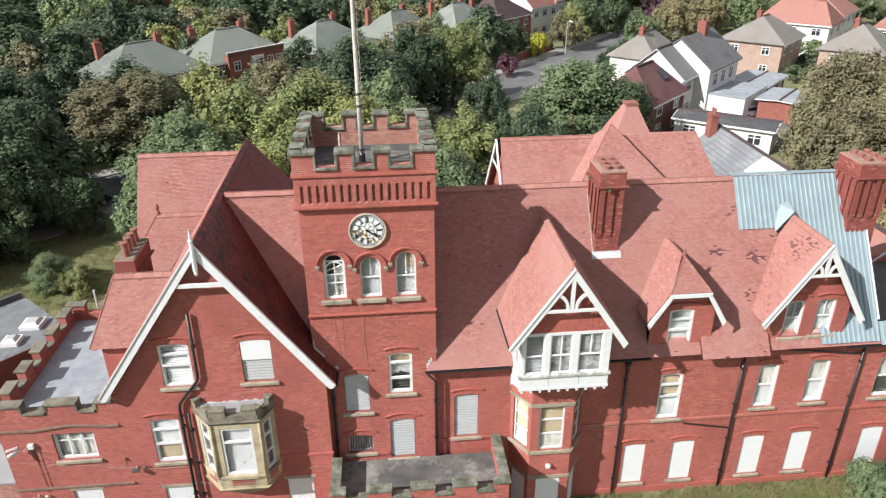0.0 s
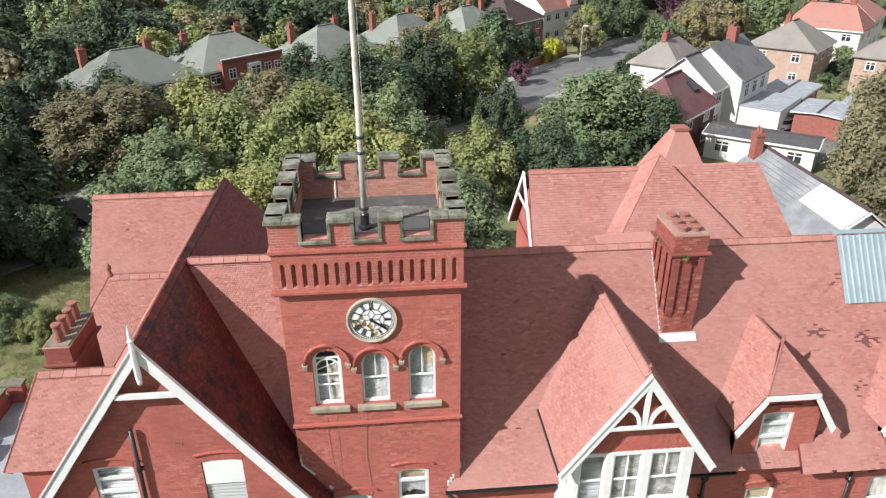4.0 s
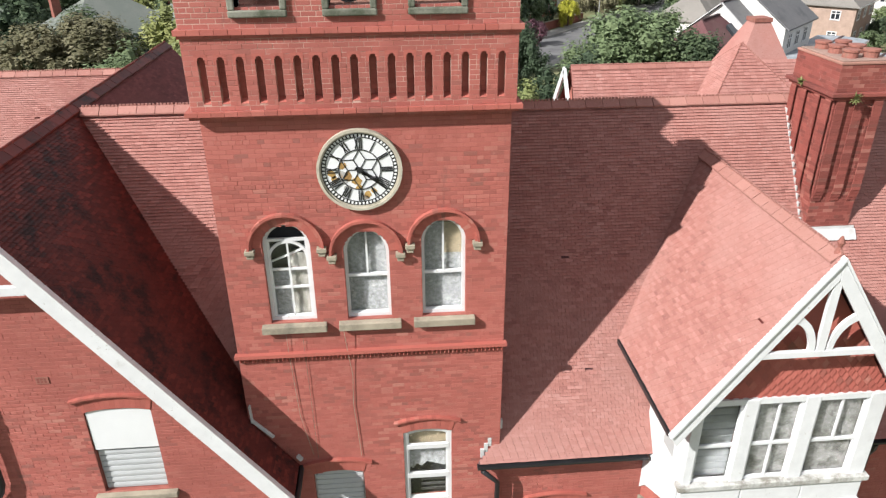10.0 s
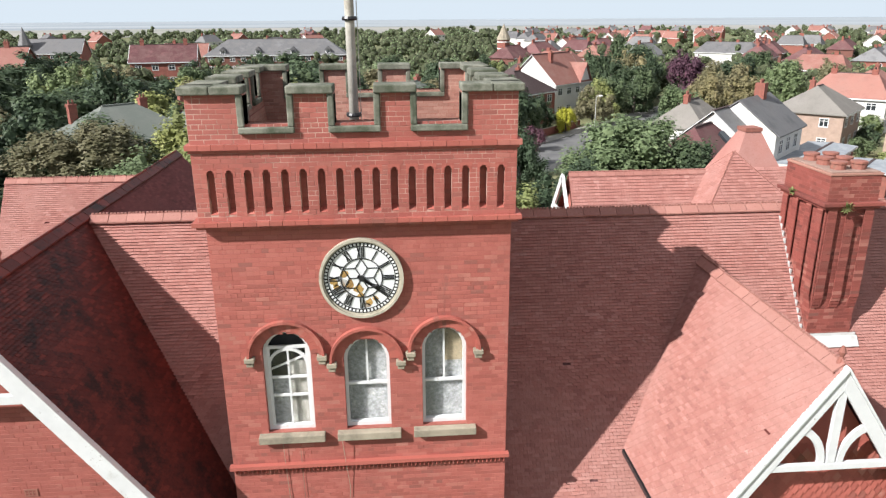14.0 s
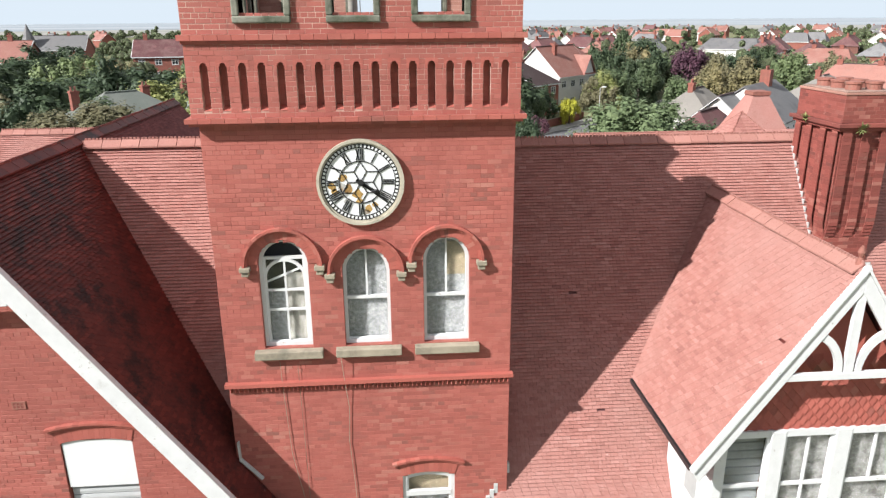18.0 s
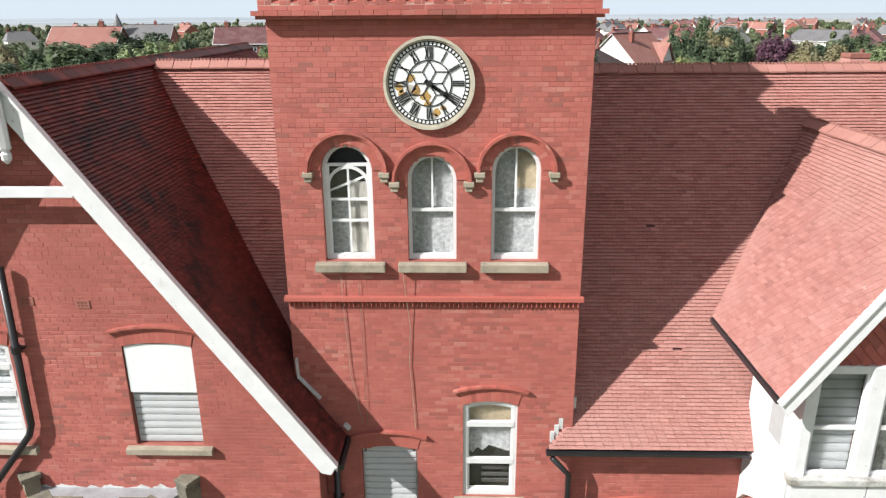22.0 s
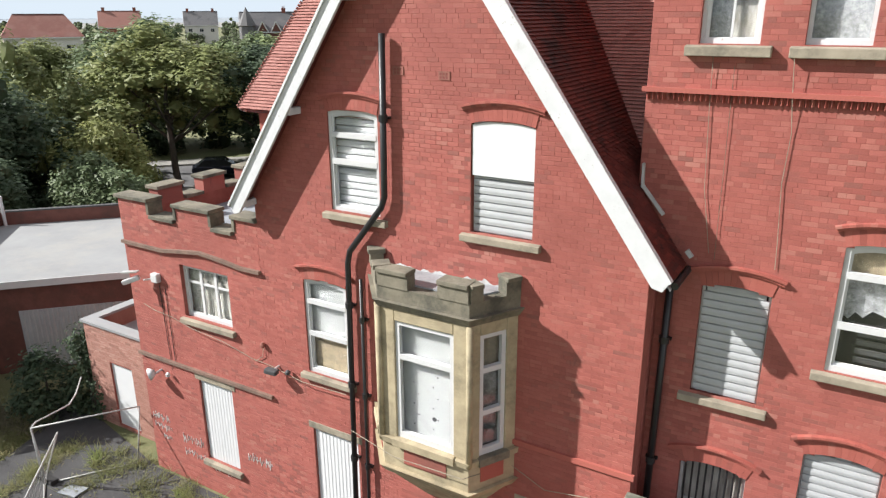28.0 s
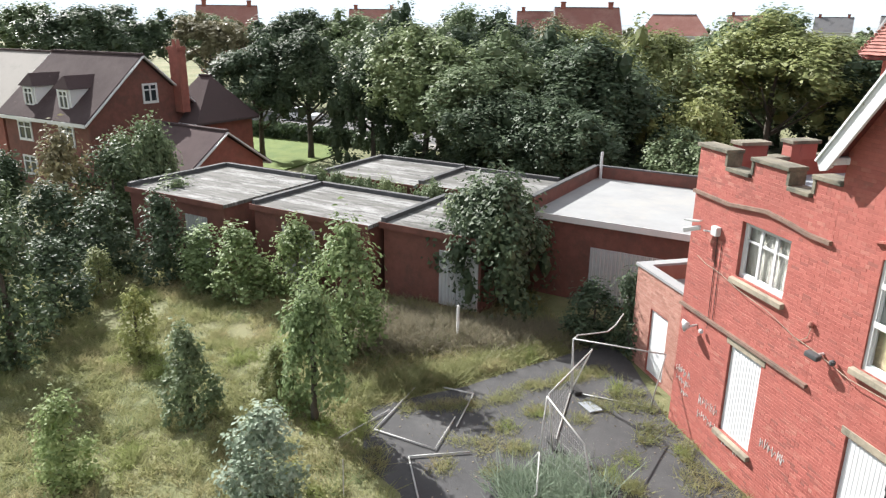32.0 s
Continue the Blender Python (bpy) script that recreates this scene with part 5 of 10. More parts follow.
tower_window(-2.43, -1.61, 11.5, 13.44, 0.41, "arched tower window with slipped broken sash", "broken")
tower_window(-1.05, -0.26, 11.5, 13.27, 0.395, "arched tower window blocked by grey fibre board", "board")
tower_window(0.31, 1.09, 11.5, 13.42, 0.39, "arched tower window with grey and brown boards", "ply")
sash_window(-0.14, 0.83, 6.85, 8.86, TY, "white sash window with torn lining and broken pane", upper=None, lower=None, three=True, split=0.37)
torn = bpy.data.objects["window_%d" % WINDOW_NO[0]]
s = Shape()
edge = [(-0.06, 7.72), (0.04, 7.66), (0.12, 7.78), (0.22, 7.71), (0.33, 7.83), (0.45, 7.79), (0.58, 7.74), (0.68, 7.7), (0.75, 7.73)]
s.xz([*edge, (0.75, 8.36), (-0.06, 8.36)], TY + 0.195, TY + 0.2)
part("torn_lining", s, BOARD_GREY, torn, "torn grey lining sheet")
part("blocking_board", Shape().box(-0.08, 0.77, TY + 0.19, TY + 0.21, 8.34, 8.84), BOARD_PLY, torn)
for i in range(4):
    z = 6.98 + i * 0.14
    part("inner_slat", Shape().hexa([(0.2, TY + 0.24, z), (0.76, TY + 0.24, z), (0.76, TY + 0.26, z), (0.2, TY + 0.26, z)],
                                    [(0.2, TY + 0.2, z + 0.1), (0.76, TY + 0.2, z + 0.1), (0.76, TY + 0.22, z + 0.1), (0.2, TY + 0.22, z + 0.1)]), FELT_DARK, torn)
louvre_window(-2.0, -0.98, 5.97, 7.92, TY, "tower window closed by dented white slatted shutter")
louvre_window(-0.2, 0.87, 3.35, 5.48, TY, "terrace doorway closed by white slatted shutter", 0.1)
w = window_thing("small barred window above terrace")
bars(w, -2.02, -0.96, 3.75, 4.72, TY + 0.14, 0.05, WHITE, 0.1, "frame", 0.06)
for i in range(9):
    x = -1.92 + i * 0.11
    part("iron_bar", Shape().tube([(x, TY + 0.06, 3.75), (x, TY + 0.06, 4.7)], 0.018, 6), IRON, w)
part("room_lining", Shape().box(-2.06, -0.92, TY + 0.3, TY + 0.34, 3.7, 4.78), DARK, w)
part("net_curtain", Shape().box(-2.0, -0.98, TY + 0.22, TY + 0.23, 3.75, 4.7), CURTAIN, w)
stone_sill(w, -2.02, -0.96, 3.75, TY)
brick_head(w, -2.02, -0.96, 4.72, 0.1, TY)

# clock
STONE_RIM = plain("pale_weathered_rim", (0.42, 0.385, 0.31), 0.85, 0, 0.2, 5.0, (0.16, 0.15, 0.11), (0.55, 0.7), 0.004)
clock = thing("tower_clock", "white skeleton clock with black numerals and broken gilded panes", "clock")
CX, CZ = -0.675, 14.385
s = Shape()
s.arc(CX, CZ, 0.628, 0.655, 0, 360, TY - 0.06, TY + 0.02, 48)
s.arc(CX, CZ, 0.655, 0.7, 0, 360, TY - 0.095, TY + 0.02, 48)
part("stone_rim", s, STONE_RIM, clock, "round moulded stone rim")
part("dial", Shape().xz([(CX + 0.63 * math.cos(math.tau * i / 48), CZ + 0.63 * math.sin(math.tau * i / 48)) for i in range(48)], TY - 0.03, TY - 0.005), BOARD_WHITE, clock, "white opal glass dial")
for r0, r1 in ((0.553, 0.63), (0.335, 0.352)):
    part("dial_ring", Shape().arc(CX, CZ, r0, r1, 0, 360, TY - 0.042, TY - 0.028, 48), IRON, clock)
for i in range(60):
    a = math.tau * (i + 0.5) / 60
    part("minute_pane", Shape().beam((CX + 0.568 * math.sin(a), TY - 0.0425, CZ + 0.568 * math.cos(a)), (CX + 0.61 * math.sin(a), TY - 0.0425, CZ + 0.61 * math.cos(a)), 0.034, 0.004, (0, 1, 0)), BOARD_WHITE, clock)
NUMERAL = ("XII", "I", "II", "III", "IIII", "V", "VI", "VII", "VIII", "IX", "X", "XI")
for h, text in enumerate(NUMERAL):
    a = math.tau * h / 12
    out = Vector((math.sin(a), 0, math.cos(a)))
    side = Vector((math.cos(a), 0, -math.sin(a)))
    s = Shape()
    wide = {"I": 0.03, "V": 0.07, "X": 0.07}
    total = sum(wide[c] for c in text)
    u = -total / 2
    c0 = Vector((CX, TY - 0.036, CZ))
    for c in text:
        m = u + wide[c] / 2
        u += wide[c]
        if c == "I":
            strokes = [(m, m)]
        elif c == "V":
            strokes = [(m, m - 0.024), (m, m + 0.024)]
        else:
            strokes = [(m - 0.022, m + 0.022), (m + 0.022, m - 0.022)]
        for p, q in strokes:
            s.beam(c0 + out * 0.36 + side * p, c0 + out * 0.54 + side * q, 0.019, 0.012, (0, 1, 0))
    part("numeral", s, IRON, clock, "black Roman numeral " + text)
for i in range(6):
    a = math.tau * (i + 0.5) / 6 + math.pi / 6
    b = math.tau * (i + 1) / 6 + math.pi / 6

    def dial(r, t):
        return (CX + r * math.sin(t), TY - 0.035, CZ + r * math.cos(t))

    s = Shape().beam(dial(0.02, b), dial(0.2, b), 0.014, 0.012, (0, 1, 0))
    s.beam(dial(0.2, b), dial(0.34, b - math.pi / 6), 0.014, 0.012, (0, 1, 0))
    s.beam(dial(0.2, b), dial(0.34, b + math.pi / 6), 0.014, 0.012, (0, 1, 0))
    part("tracery", s, IRON, clock)
for name, ang, length, w in (("hour_hand", 123, 0.36, 0.05), ("minute_hand", 128, 0.54, 0.03)):
    a = radians(ang)
    s = Shape().beam((CX - 0.08 * math.sin(a), TY - 0.065, CZ - 0.08 * math.cos(a)), (CX + length * math.sin(a), TY - 0.065, CZ + length * math.cos(a)), w, 0.014, (0, 1, 0))
    if name == "hour_hand":
        s.lathe([(0.055, -0.02), (0.055, 0.02)], (CX + 0.26 * math.sin(a), TY - 0.065, CZ + 0.26 * math.cos(a)), 8)
    part(name, s, IRON, clock, "black clock hand")
part("hub", Shape().tube([(CX, TY - 0.08, CZ), (CX, TY - 0.03, CZ)], 0.05, 12), IRON, clock)
GOLD = plain("peeling_gilt", (0.42, 0.26, 0.08), 0.7, 0, 0.4, 14.0, (0.2, 0.11, 0.04), (0.5, 0.65), 0.004)
RUST = plain("exposed_grey_backing", (0.38, 0.38, 0.36), 0.8, 0, 0.3, 10.0, (0.3, 0.19, 0.1), (0.5, 0.65), 0.004)
rnd = random.Random(4)
for ang, r, size, m in ((262, 0.46, 0.075, GOLD), (250, 0.45, 0.06, GOLD), (285, 0.3, 0.07, GOLD), (255, 0.3, 0.08, RUST), (240, 0.22, 0.08, GOLD), (232, 0.33, 0.07, RUST),
                        (195, 0.2, 0.085, GOLD), (185, 0.3, 0.06, GOLD), (165, 0.45, 0.06, GOLD), (172, 0.5, 0.06, RUST), (215, 0.38, 0.06, RUST), (150, 0.43, 0.05, GOLD)):
    a = radians(ang)
    px, pz = CX + r * math.sin(a), CZ + r * math.cos(a)
    loop = [(px + size * rnd.uniform(0.6, 1.2) * math.cos(t), pz + size * rnd.uniform(0.6, 1.2) * math.sin(t)) for t in (math.tau * i / 9 for i in range(9))]
    part("broken_pane", Shape().xz(loop, TY - 0.0335, TY - 0.029), m, clock, "peeling broken dial pane")

# ---- main range: walls, roof, dormers ----
WY = 24.1
EY, EZ, RY, RZ = 23.72, 8.0, 27.98, 14.3
MS = (RZ - EZ) / (RY - EY)


def roof_y(z):
    return EY + (z - EZ) / MS


main_holes = [arched(2.6, 3.65, 4.1, 6.4, 0.06), arched(11.66, 12.68, 4.35, 6.8, 0.06), arched(16.12, 17.05, 4.65, 6.97, 0.06), arched(18.45, 19.4, 4.75, 7.05, 0.06),
              arched(21.75, 22.75, 4.8, 7.0, 0.06), arched(10.43, 11.45, 0.62, 2.95, 0.06), arched(12.72, 13.78, 0.65, 2.96, 0.06), arched(16.1, 17.14, 0.66, 2.98, 0.06),
              arched(18.4, 19.43, 0.66, 3.04, 0.06), arched(21.9, 23.0, 0.7, 3.0, 0.06)]
wall_main = wall("wall_main", "long red brick front of three-storey range", front(WY), rect(1.82, 28.0, 0, 7.95), main_holes, pick=(1.9, 5.0, 6.6, 7.9), seed=21)
for (x0, x1, z0, z1), lab in (((11.66, 12.68, 4.35, 6.8), "tall white sash window with yellowed boards"), ((16.12, 17.05, 4.65, 6.97), "tall white sash window with drawn grey curtain"),
                              ((18.45, 19.4, 4.75, 7.05), "tall white sash window half boarded"), ((21.75, 22.75, 4.8, 7.0), "dark broken sash window")):
    sash_window(x0, x1, z0, z1, WY, lab, 0.06, BOARD_PLY if x0 < 12 else CURTAIN, BOARD_PALE if x0 < 21 else DARK, three=x0 < 12)
for x0, x1, z0, z1 in ((10.43, 11.45, 0.62, 2.95), (12.72, 13.78, 0.65, 2.96), (16.1, 17.14, 0.66, 2.98), (18.4, 19.43, 0.66, 3.04), (21.9, 23.0, 0.7, 3.0)):
    sheeted_window(x0, x1, z0, z1, WY, "ground floor window closed by plain white board", 0.06, True)
louvre_window(2.6, 3.65, 4.1, 6.4, WY, "white slatted shutter above terrace", 0.06)
strings = thing("brick_string", "moulded brick string course along front", "string course", "structure")
part("band", Shape().box(8.2, 28.0, WY - 0.07, WY + 0.02, 4.2, 4.32), RUBBED, strings)
part("band", Shape().box(1.82, 5.1, WY - 0.07, WY + 0.02, 3.95, 4.06), RUBBED, strings)
part("band", Shape().box(-2.5, -0.3, TY - 0.07, TY + 0.02, 3.6, 3.7), RUBBED, strings)
part("plinth", Shape().box(8.2, 28.0, WY - 0.06, WY + 0.02, 0, 0.35), RUBBED, strings)

roof_main, pl_m = roof_slope("roof_main", [(1.36, EY, EZ), (28.0, EY, EZ), (28.0, roof_y(8.75), 8.75), (21.1, roof_y(8.75), 8.75), (21.1, RY, RZ), (1.82, RY, RZ), (1.82, EY + 0.3, EZ + 0.3 * MS)],
                             "steep red clay tile roof of long range", TILE, pick=(1.0, 3.3, 0.2, 2.2), seed=22, missing=0.0008,
                             bald=((14.2, 0, 11.55, 0.38), (15.05, 0, 13.0, 0.35), (15.9, 0, 11.3, 0.42), (16.8, 0, 12.1, 0.4), (12.8, 0, 11.0, 0.2), (15.6, 0, 9.9, 0.4)), back=ROOF_PURPLE)
roof_ml, pl_ml = roof_slope("roof_main_left", [(-3.3, roof_y(9.0), 9.0), (-3.12, roof_y(9.0), 9.0), (-3.12, RY + 0.1, RZ + 0.15), (-6.75, RY + 0.1, RZ + 0.15)],
                            "sunlit red tile slope between gable and tower", TILE, pick=(-3.0, 0.2, 4.0, 6.6), seed=23)
roof_slope("roof_main_back", [(21.1, 2 * RY - EY, EZ), (-6.7, 2 * RY - EY, EZ), (-6.7, RY, RZ), (21.1, RY, RZ)], "red tile slope behind ridge", TILE, tiles=False)
ridge_row(roof_main, (1.9, RY, RZ + 0.03), (15.2, RY, RZ + 0.03))
ridge_row(roof_ml, (-6.6, RY + 0.05, RZ + 0.16), (-3.15, RY + 0.05, RZ + 0.16))
wall_back = structure("wall_back", "plain brick back wall of long range", "wall")
part("masonry", Shape().box(-2.0, 28.0, 31.7, 32.0, 0, 8.0), BRICK, wall_back)
end_wall = structure("wall_end", "plain brick end wall of long range", "wall")
part("masonry", Shape().extrude([(20.85, 24.5, 7.0), (20.85, 31.6, 7.0), (20.85, 31.6, 8.5), (20.85, RY, RZ - 0.15), (20.85, 24.5, 8.9)], (0.2, 0, 0)), BRICK, end_wall)
part("end_masonry", Shape().box(28.0, 28.3, WY, 32.0, 0, 8.0), BRICK, end_wall)
low_flat = structure("roof_end_flat", "dark felt flat roof beside end gable", "roof")
part("felt", Shape().box(21.06, 28.0, 24.5, 31.7, 7.4, 7.6), FELT_DARK, low_flat)
verge = thing("verge_board", "white verge board on end of blue roof", "bargeboard", "structure")
part("board", Shape().beam((21.1, roof_y(8.8), 8.9), (21.1, RY, RZ + 0.1), 0.06, 0.18), WHITE, verge)

# eave gutters and down pipes
gut = thing("gutter", "black cast iron eaves gutter", "gutter")
for a, b in ((1.34, 4.9), (9.1, 10.9), (13.4, 15.9), (19.6, 24.0)):
    s = Shape()
    s.hexa([(a, EY - 0.1, EZ - 0.08), (a, EY - 0.03, EZ - 0.1), (a, EY + 0.04, EZ - 0.08), (a, EY + 0.04, EZ - 0.03), (a, EY - 0.1, EZ - 0.03)],
           [(b, EY - 0.1, EZ - 0.08), (b, EY - 0.03, EZ - 0.1), (b, EY + 0.04, EZ - 0.08), (b, EY + 0.04, EZ - 0.03), (b, EY - 0.1, EZ - 0.03)])
    part("gutter_length", s, IRON, gut)
part("verge_gutter", Shape().tube([(-2.22, FY, 8.1), (-2.22, 23.85, 8.1)], 0.06, 8), IRON, gut)


def down_pipe(points, label, y, r=0.05, hopper=False):
    ob = thing("down_pipe", label, "drainpipe")
    part("pipe", Shape().tube([(x, yy, z) for x, yy, z in points], r, 10), IRON, ob, smooth=True)
    for (x, yy, z), (x2, y2, z2) in zip(points, points[1:]):
        n = int(abs(z - z2) // 1.6)
        for i in range(n):
            t = (i + 0.5) / n
            c = Vector((x, yy, z)).lerp((x2, y2, z2), t)
            part("pipe_joint", Shape().lathe([(r + 0.022, -0.06), (r + 0.022, 0.06)], c, 10), IRON, ob)
            part("bracket", Shape().box(c.x - 0.1, c.x + 0.1, c.y + r - 0.01, y, c.z - 0.02, c.z + 0.02), IRON, ob)
    if hopper:
        x, yy, z = points[0]
        part("hopper", Shape().lathe([(0.06, -0.3), (0.14, -0.1), (0.15, 0.05), (0.13, 0.06)], (x, yy, z), 8), IRON, ob, "rainwater hopper")
    return ob


down_pipe([(-7.5, GY - 0.12, 11.62), (-7.55, GY - 0.12, 8.75), (-7.62, GY - 0.12, 8.55), (-8.42, GY - 0.12, 7.55), (-8.48, GY - 0.12, 7.3), (-8.62, GY - 0.12, 0.1)],
          "black cast iron soil pipe bending down gable wall", GY, 0.06)
down_pipe([(-8.2, GY - 0.1, 7.0), (-8.25, GY - 0.1, 0.1)], "thin black waste pipe beside oriel", GY, 0.035)
down_pipe([(1.45, EY - 0.05, 7.85), (1.78, TY - 0.1, 7.4), (1.78, TY - 0.1, 3.4)], "black rainwater pipe at tower corner", TY, 0.055)
down_pipe([(-2.45, TY - 0.12, 8.0), (-2.5, TY - 0.12, 3.4)], "black rainwater pipe in corner beside tower", TY, 0.06)
down_pipe([(10.05, WY - 0.1, 7.6), (10.05, WY - 0.1, 0.05)], "black rainwater pipe with hopper on range", WY, 0.055, True)
down_pipe([(15.25, WY - 0.1, 7.9), (15.25, WY - 0.1, 0.05)], "black rainwater pipe on brick range", WY, 0.055)
down_pipe([(20.7, WY - 0.1, 7.9), (20.7, WY - 0.1, 0.05)], "black rainwater pipe under blue roof", WY, 0.055, True)
arms = thing("waste_pipe", "black sloping waste pipe on brick range", "drainpipe")
part("pipe", Shape().tube([(17.2, WY - 0.07, 7.75), (20.7, WY - 0.07, 7.3)], 0.035), IRON, arms)
arms = thing("waste_pipe", "black sloping waste pipe on brick range", "drainpipe")
part("pipe", Shape().tube([(13.0, WY - 0.07, 4.05), (15.25, WY - 0.07, 3.6)], 0.035), IRON, arms)


def gable_truss(parent, cx, apex_z, foot_dx, foot_z, y, tie_z, w=0.2, braces=True):
    """White bargeboards of a dormer with tie, king post and curved braces."""
    k = (apex_z - foot_z) / foot_dx
    for sgn in (-1, 1):
        top, foot = (cx, apex_z), (cx + sgn * foot_dx, foot_z)
        loop = [top, foot, (foot[0] - sgn * 0.12, foot[1] - 0.2), (cx, apex_z - w * math.sqrt(1 + k * k))]
        part("rake_board", Shape().xz(loop if sgn < 0 else loop[::-1], y - 0.06, y), WHITE, parent, bevel=0.008)
        edge = [(cx, apex_z + 0.06), (foot[0] + 0.03 * sgn, foot[1] + 0.03), foot, top]
        part("rake_fillet", Shape().xz(edge if sgn < 0 else edge[::-1], y - 0.1, y + 0.02), WHITE, parent)
    half = (apex_z - tie_z) / k - 0.1
    part("tie_beam", Shape().box(cx - half, cx + half, y - 0.05, y + 0.03, tie_z - 0.12, tie_z), WHITE, parent, bevel=0.008)
    if braces:
        part("king_post", Shape().box(cx - 0.07, cx + 0.07, y - 0.045, y + 0.03, tie_z, apex_z - w * 1.6), WHITE, parent)
        for sgn in (-1, 1):
            r = half * 0.55
            cxb = cx + sgn * (r + 0.1)
            s = Shape()
            s.arc(cxb, tie_z, r - 0.11, r, 90 if sgn > 0 else 0, 180 if sgn > 0 else 90, y - 0.04, y + 0.02, 10, 1.25)
            part("curved_brace", s, WHITE, parent)


# dormer over the white bay
SILL_GREY = plain("rotten_grey_sill", (0.5, 0.5, 0.48), 0.9, 0, 0.3, 6.0, (0.22, 0.21, 0.18), (0.45, 0.6), 0.01)
D1X, D1Z, D1F, D1Y = 6.78, 13.3, 10.0, 22.05
d1 = (D1Z - D1F) / (D1Z - D1F) * 2.25
rl, _ = roof_slope("roof_bay_left", [(D1X - d1, roof_y(D1F), D1F), (D1X - d1, D1Y, D1F), (D1X, D1Y, D1Z), (D1X, roof_y(D1Z), D1Z)], "sunlit red tile slope over white bay", TILE,
                   pick=(0.6, 2.8, 0.5, 2.6), seed=31, missing=0.001)
rr, _ = roof_slope("roof_bay_right", [(D1X + d1, D1Y, D1F), (D1X + d1, roof_y(D1F), D1F), (D1X, roof_y(D1Z), D1Z), (D1X, D1Y, D1Z)], "shaded red tile slope over white bay", TILE, seed=32)
ridge_row(rl, (D1X, D1Y + 0.05, D1Z + 0.03), (D1X, roof_y(D1Z), D1Z + 0.03))
part("valley_gutter", Shape().beam((D1X - d1 - 0.04, roof_y(D1F) - 0.1, D1F - 0.02), (D1X - d1 - 0.04, D1Y + 0.02, D1F - 0.02), 0.1, 0.09), IRON, rl, "black eaves gutter")
fin = thing("ridge_finial", "terracotta ridge finial on bay roof", "finial")
part("stem", Shape().lathe([(0.07, 0), (0.05, 0.08), (0.03, 0.12), (0.06, 0.2), (0.02, 0.3)], (D1X, D1Y + 0.15, D1Z + 0.02), 8), CLAY, fin)

bay = thing("timber_bay", "white painted timber bay window with flaking paint under dormer", "bay window", "structure")
gable_truss(bay, D1X, D1Z, 2.3, D1F - 0.05, D1Y, 11.62)
BY, BX0, BX1 = 22.35, 5.0, 8.56
tri = [(BX0 - 0.02, 10.38), (BX1 + 0.02, 10.38), (D1X + 0.9, 11.75), (D1X, 13.0), (D1X - 0.9, 11.75)]
part("gable_panel", Shape().xz(tri, BY + 0.03, BY + 0.12), RUBBED, bay)
s = Shape()
rows_n = 13
for r in range(rows_n):
    z = 10.42 + r * 0.1
    half = (D1Z - 0.35 - z) / ((D1Z - D1F) / d1)
    half = min(half, (BX1 - BX0) / 2 + 0.2)
    x = D1X - int(half / 0.175) * 0.175 + (0.0875 if r % 2 else 0)
    while x < D1X + half - 0.1:
        s.hexa([(x, BY + 0.02, z + 0.06), (x + 0.087, BY + 0.0, z - 0.04), (x + 0.165, BY + 0.02, z + 0.06), (x + 0.165, BY + 0.03, z + 0.15), (x, BY + 0.03, z + 0.15)],
               [(x, BY + 0.04, z + 0.06), (x + 0.087, BY + 0.02, z - 0.04), (x + 0.165, BY + 0.04, z + 0.06), (x + 0.165, BY + 0.05, z + 0.15), (x, BY + 0.05, z + 0.15)])
        x += 0.175
tagged(part("hung_tile_rows", s, RUBBED, bay, "pointed hanging tiles"), kind="stuff")
for x0, x1 in ((BX0, BX0 + 0.17), (5.92, 6.17), (7.03, 7.3), (BX1 - 0.32, BX1)):
    part("post", Shape().box(x0, x1, BY - 0.03, BY + 0.12, 8.42, 10.4), WHITE, bay, bevel=0.01)
part("head_rail", Shape().box(BX0, BX1, BY - 0.02, BY + 0.12, 10.3, 10.42), WHITE, bay)
for i, (x0, x1) in enumerate(((BX0 + 0.17, 5.92), (6.17, 7.03), (7.3, BX1 - 0.32))):
    c = bars(bay, x0, x1, 8.5, 10.32, BY + 0.02, 0.05, WHITE, 0, "sash", 0.05)
    part("meeting_rail", Shape().box(x0, x1, BY + 0.015, BY + 0.06, 9.32, 9.38), WHITE, c)
    m = (x0 + x1) / 2
    if i:
        part("glazing_bar", Shape().box(m - 0.018, m + 0.018, BY + 0.02, BY + 0.06, 8.55 if i == 1 else 9.38, 10.3), WHITE, c)
    glass_pane(c, x0 + 0.03, x1 - 0.03, 8.53, 10.29, BY + 0.05)
    if i == 0:
        louvres(bay, x0, x1, 8.5, 10.32, BY + 0.2, 0.16, SHUTTER_SHADED_DIRTY)
    else:
        part("net_curtain", Shape().box(x0, x1, BY + 0.14, BY + 0.16, 8.5, 10.32), CURTAIN_DARK, bay, "dirty grey curtain")
part("sill", Shape().box(BX0 - 0.08, BX1 + 0.08, BY - 0.12, BY + 0.1, 8.38, 8.5), SILL_GREY, bay, bevel=0.015)
for i in range(3):
    a = BX0 - 0.02 + i * (BX1 - BX0 + 0.04) / 3
    part("apron_panel", Shape().box(a + 0.01, a + (BX1 - BX0 + 0.04) / 3 - 0.01, BY - 0.05, BY + 0.05, 7.88, 8.38), WHITE, bay, bevel=0.008)
part("floor_beam", Shape().box(BX0 - 0.03, BX1 + 0.03, BY - 0.08, WY, 7.78, 7.9), WHITE, bay)
for i in range(10):
    x = BX0 + 0.1 + i * (BX1 - BX0 - 0.2) / 9
    part("joist_end", Shape().box(x - 0.05, x + 0.05, BY - 0.06, BY + 0.3, 7.64, 7.78), WHITE, bay, bevel=0.015)
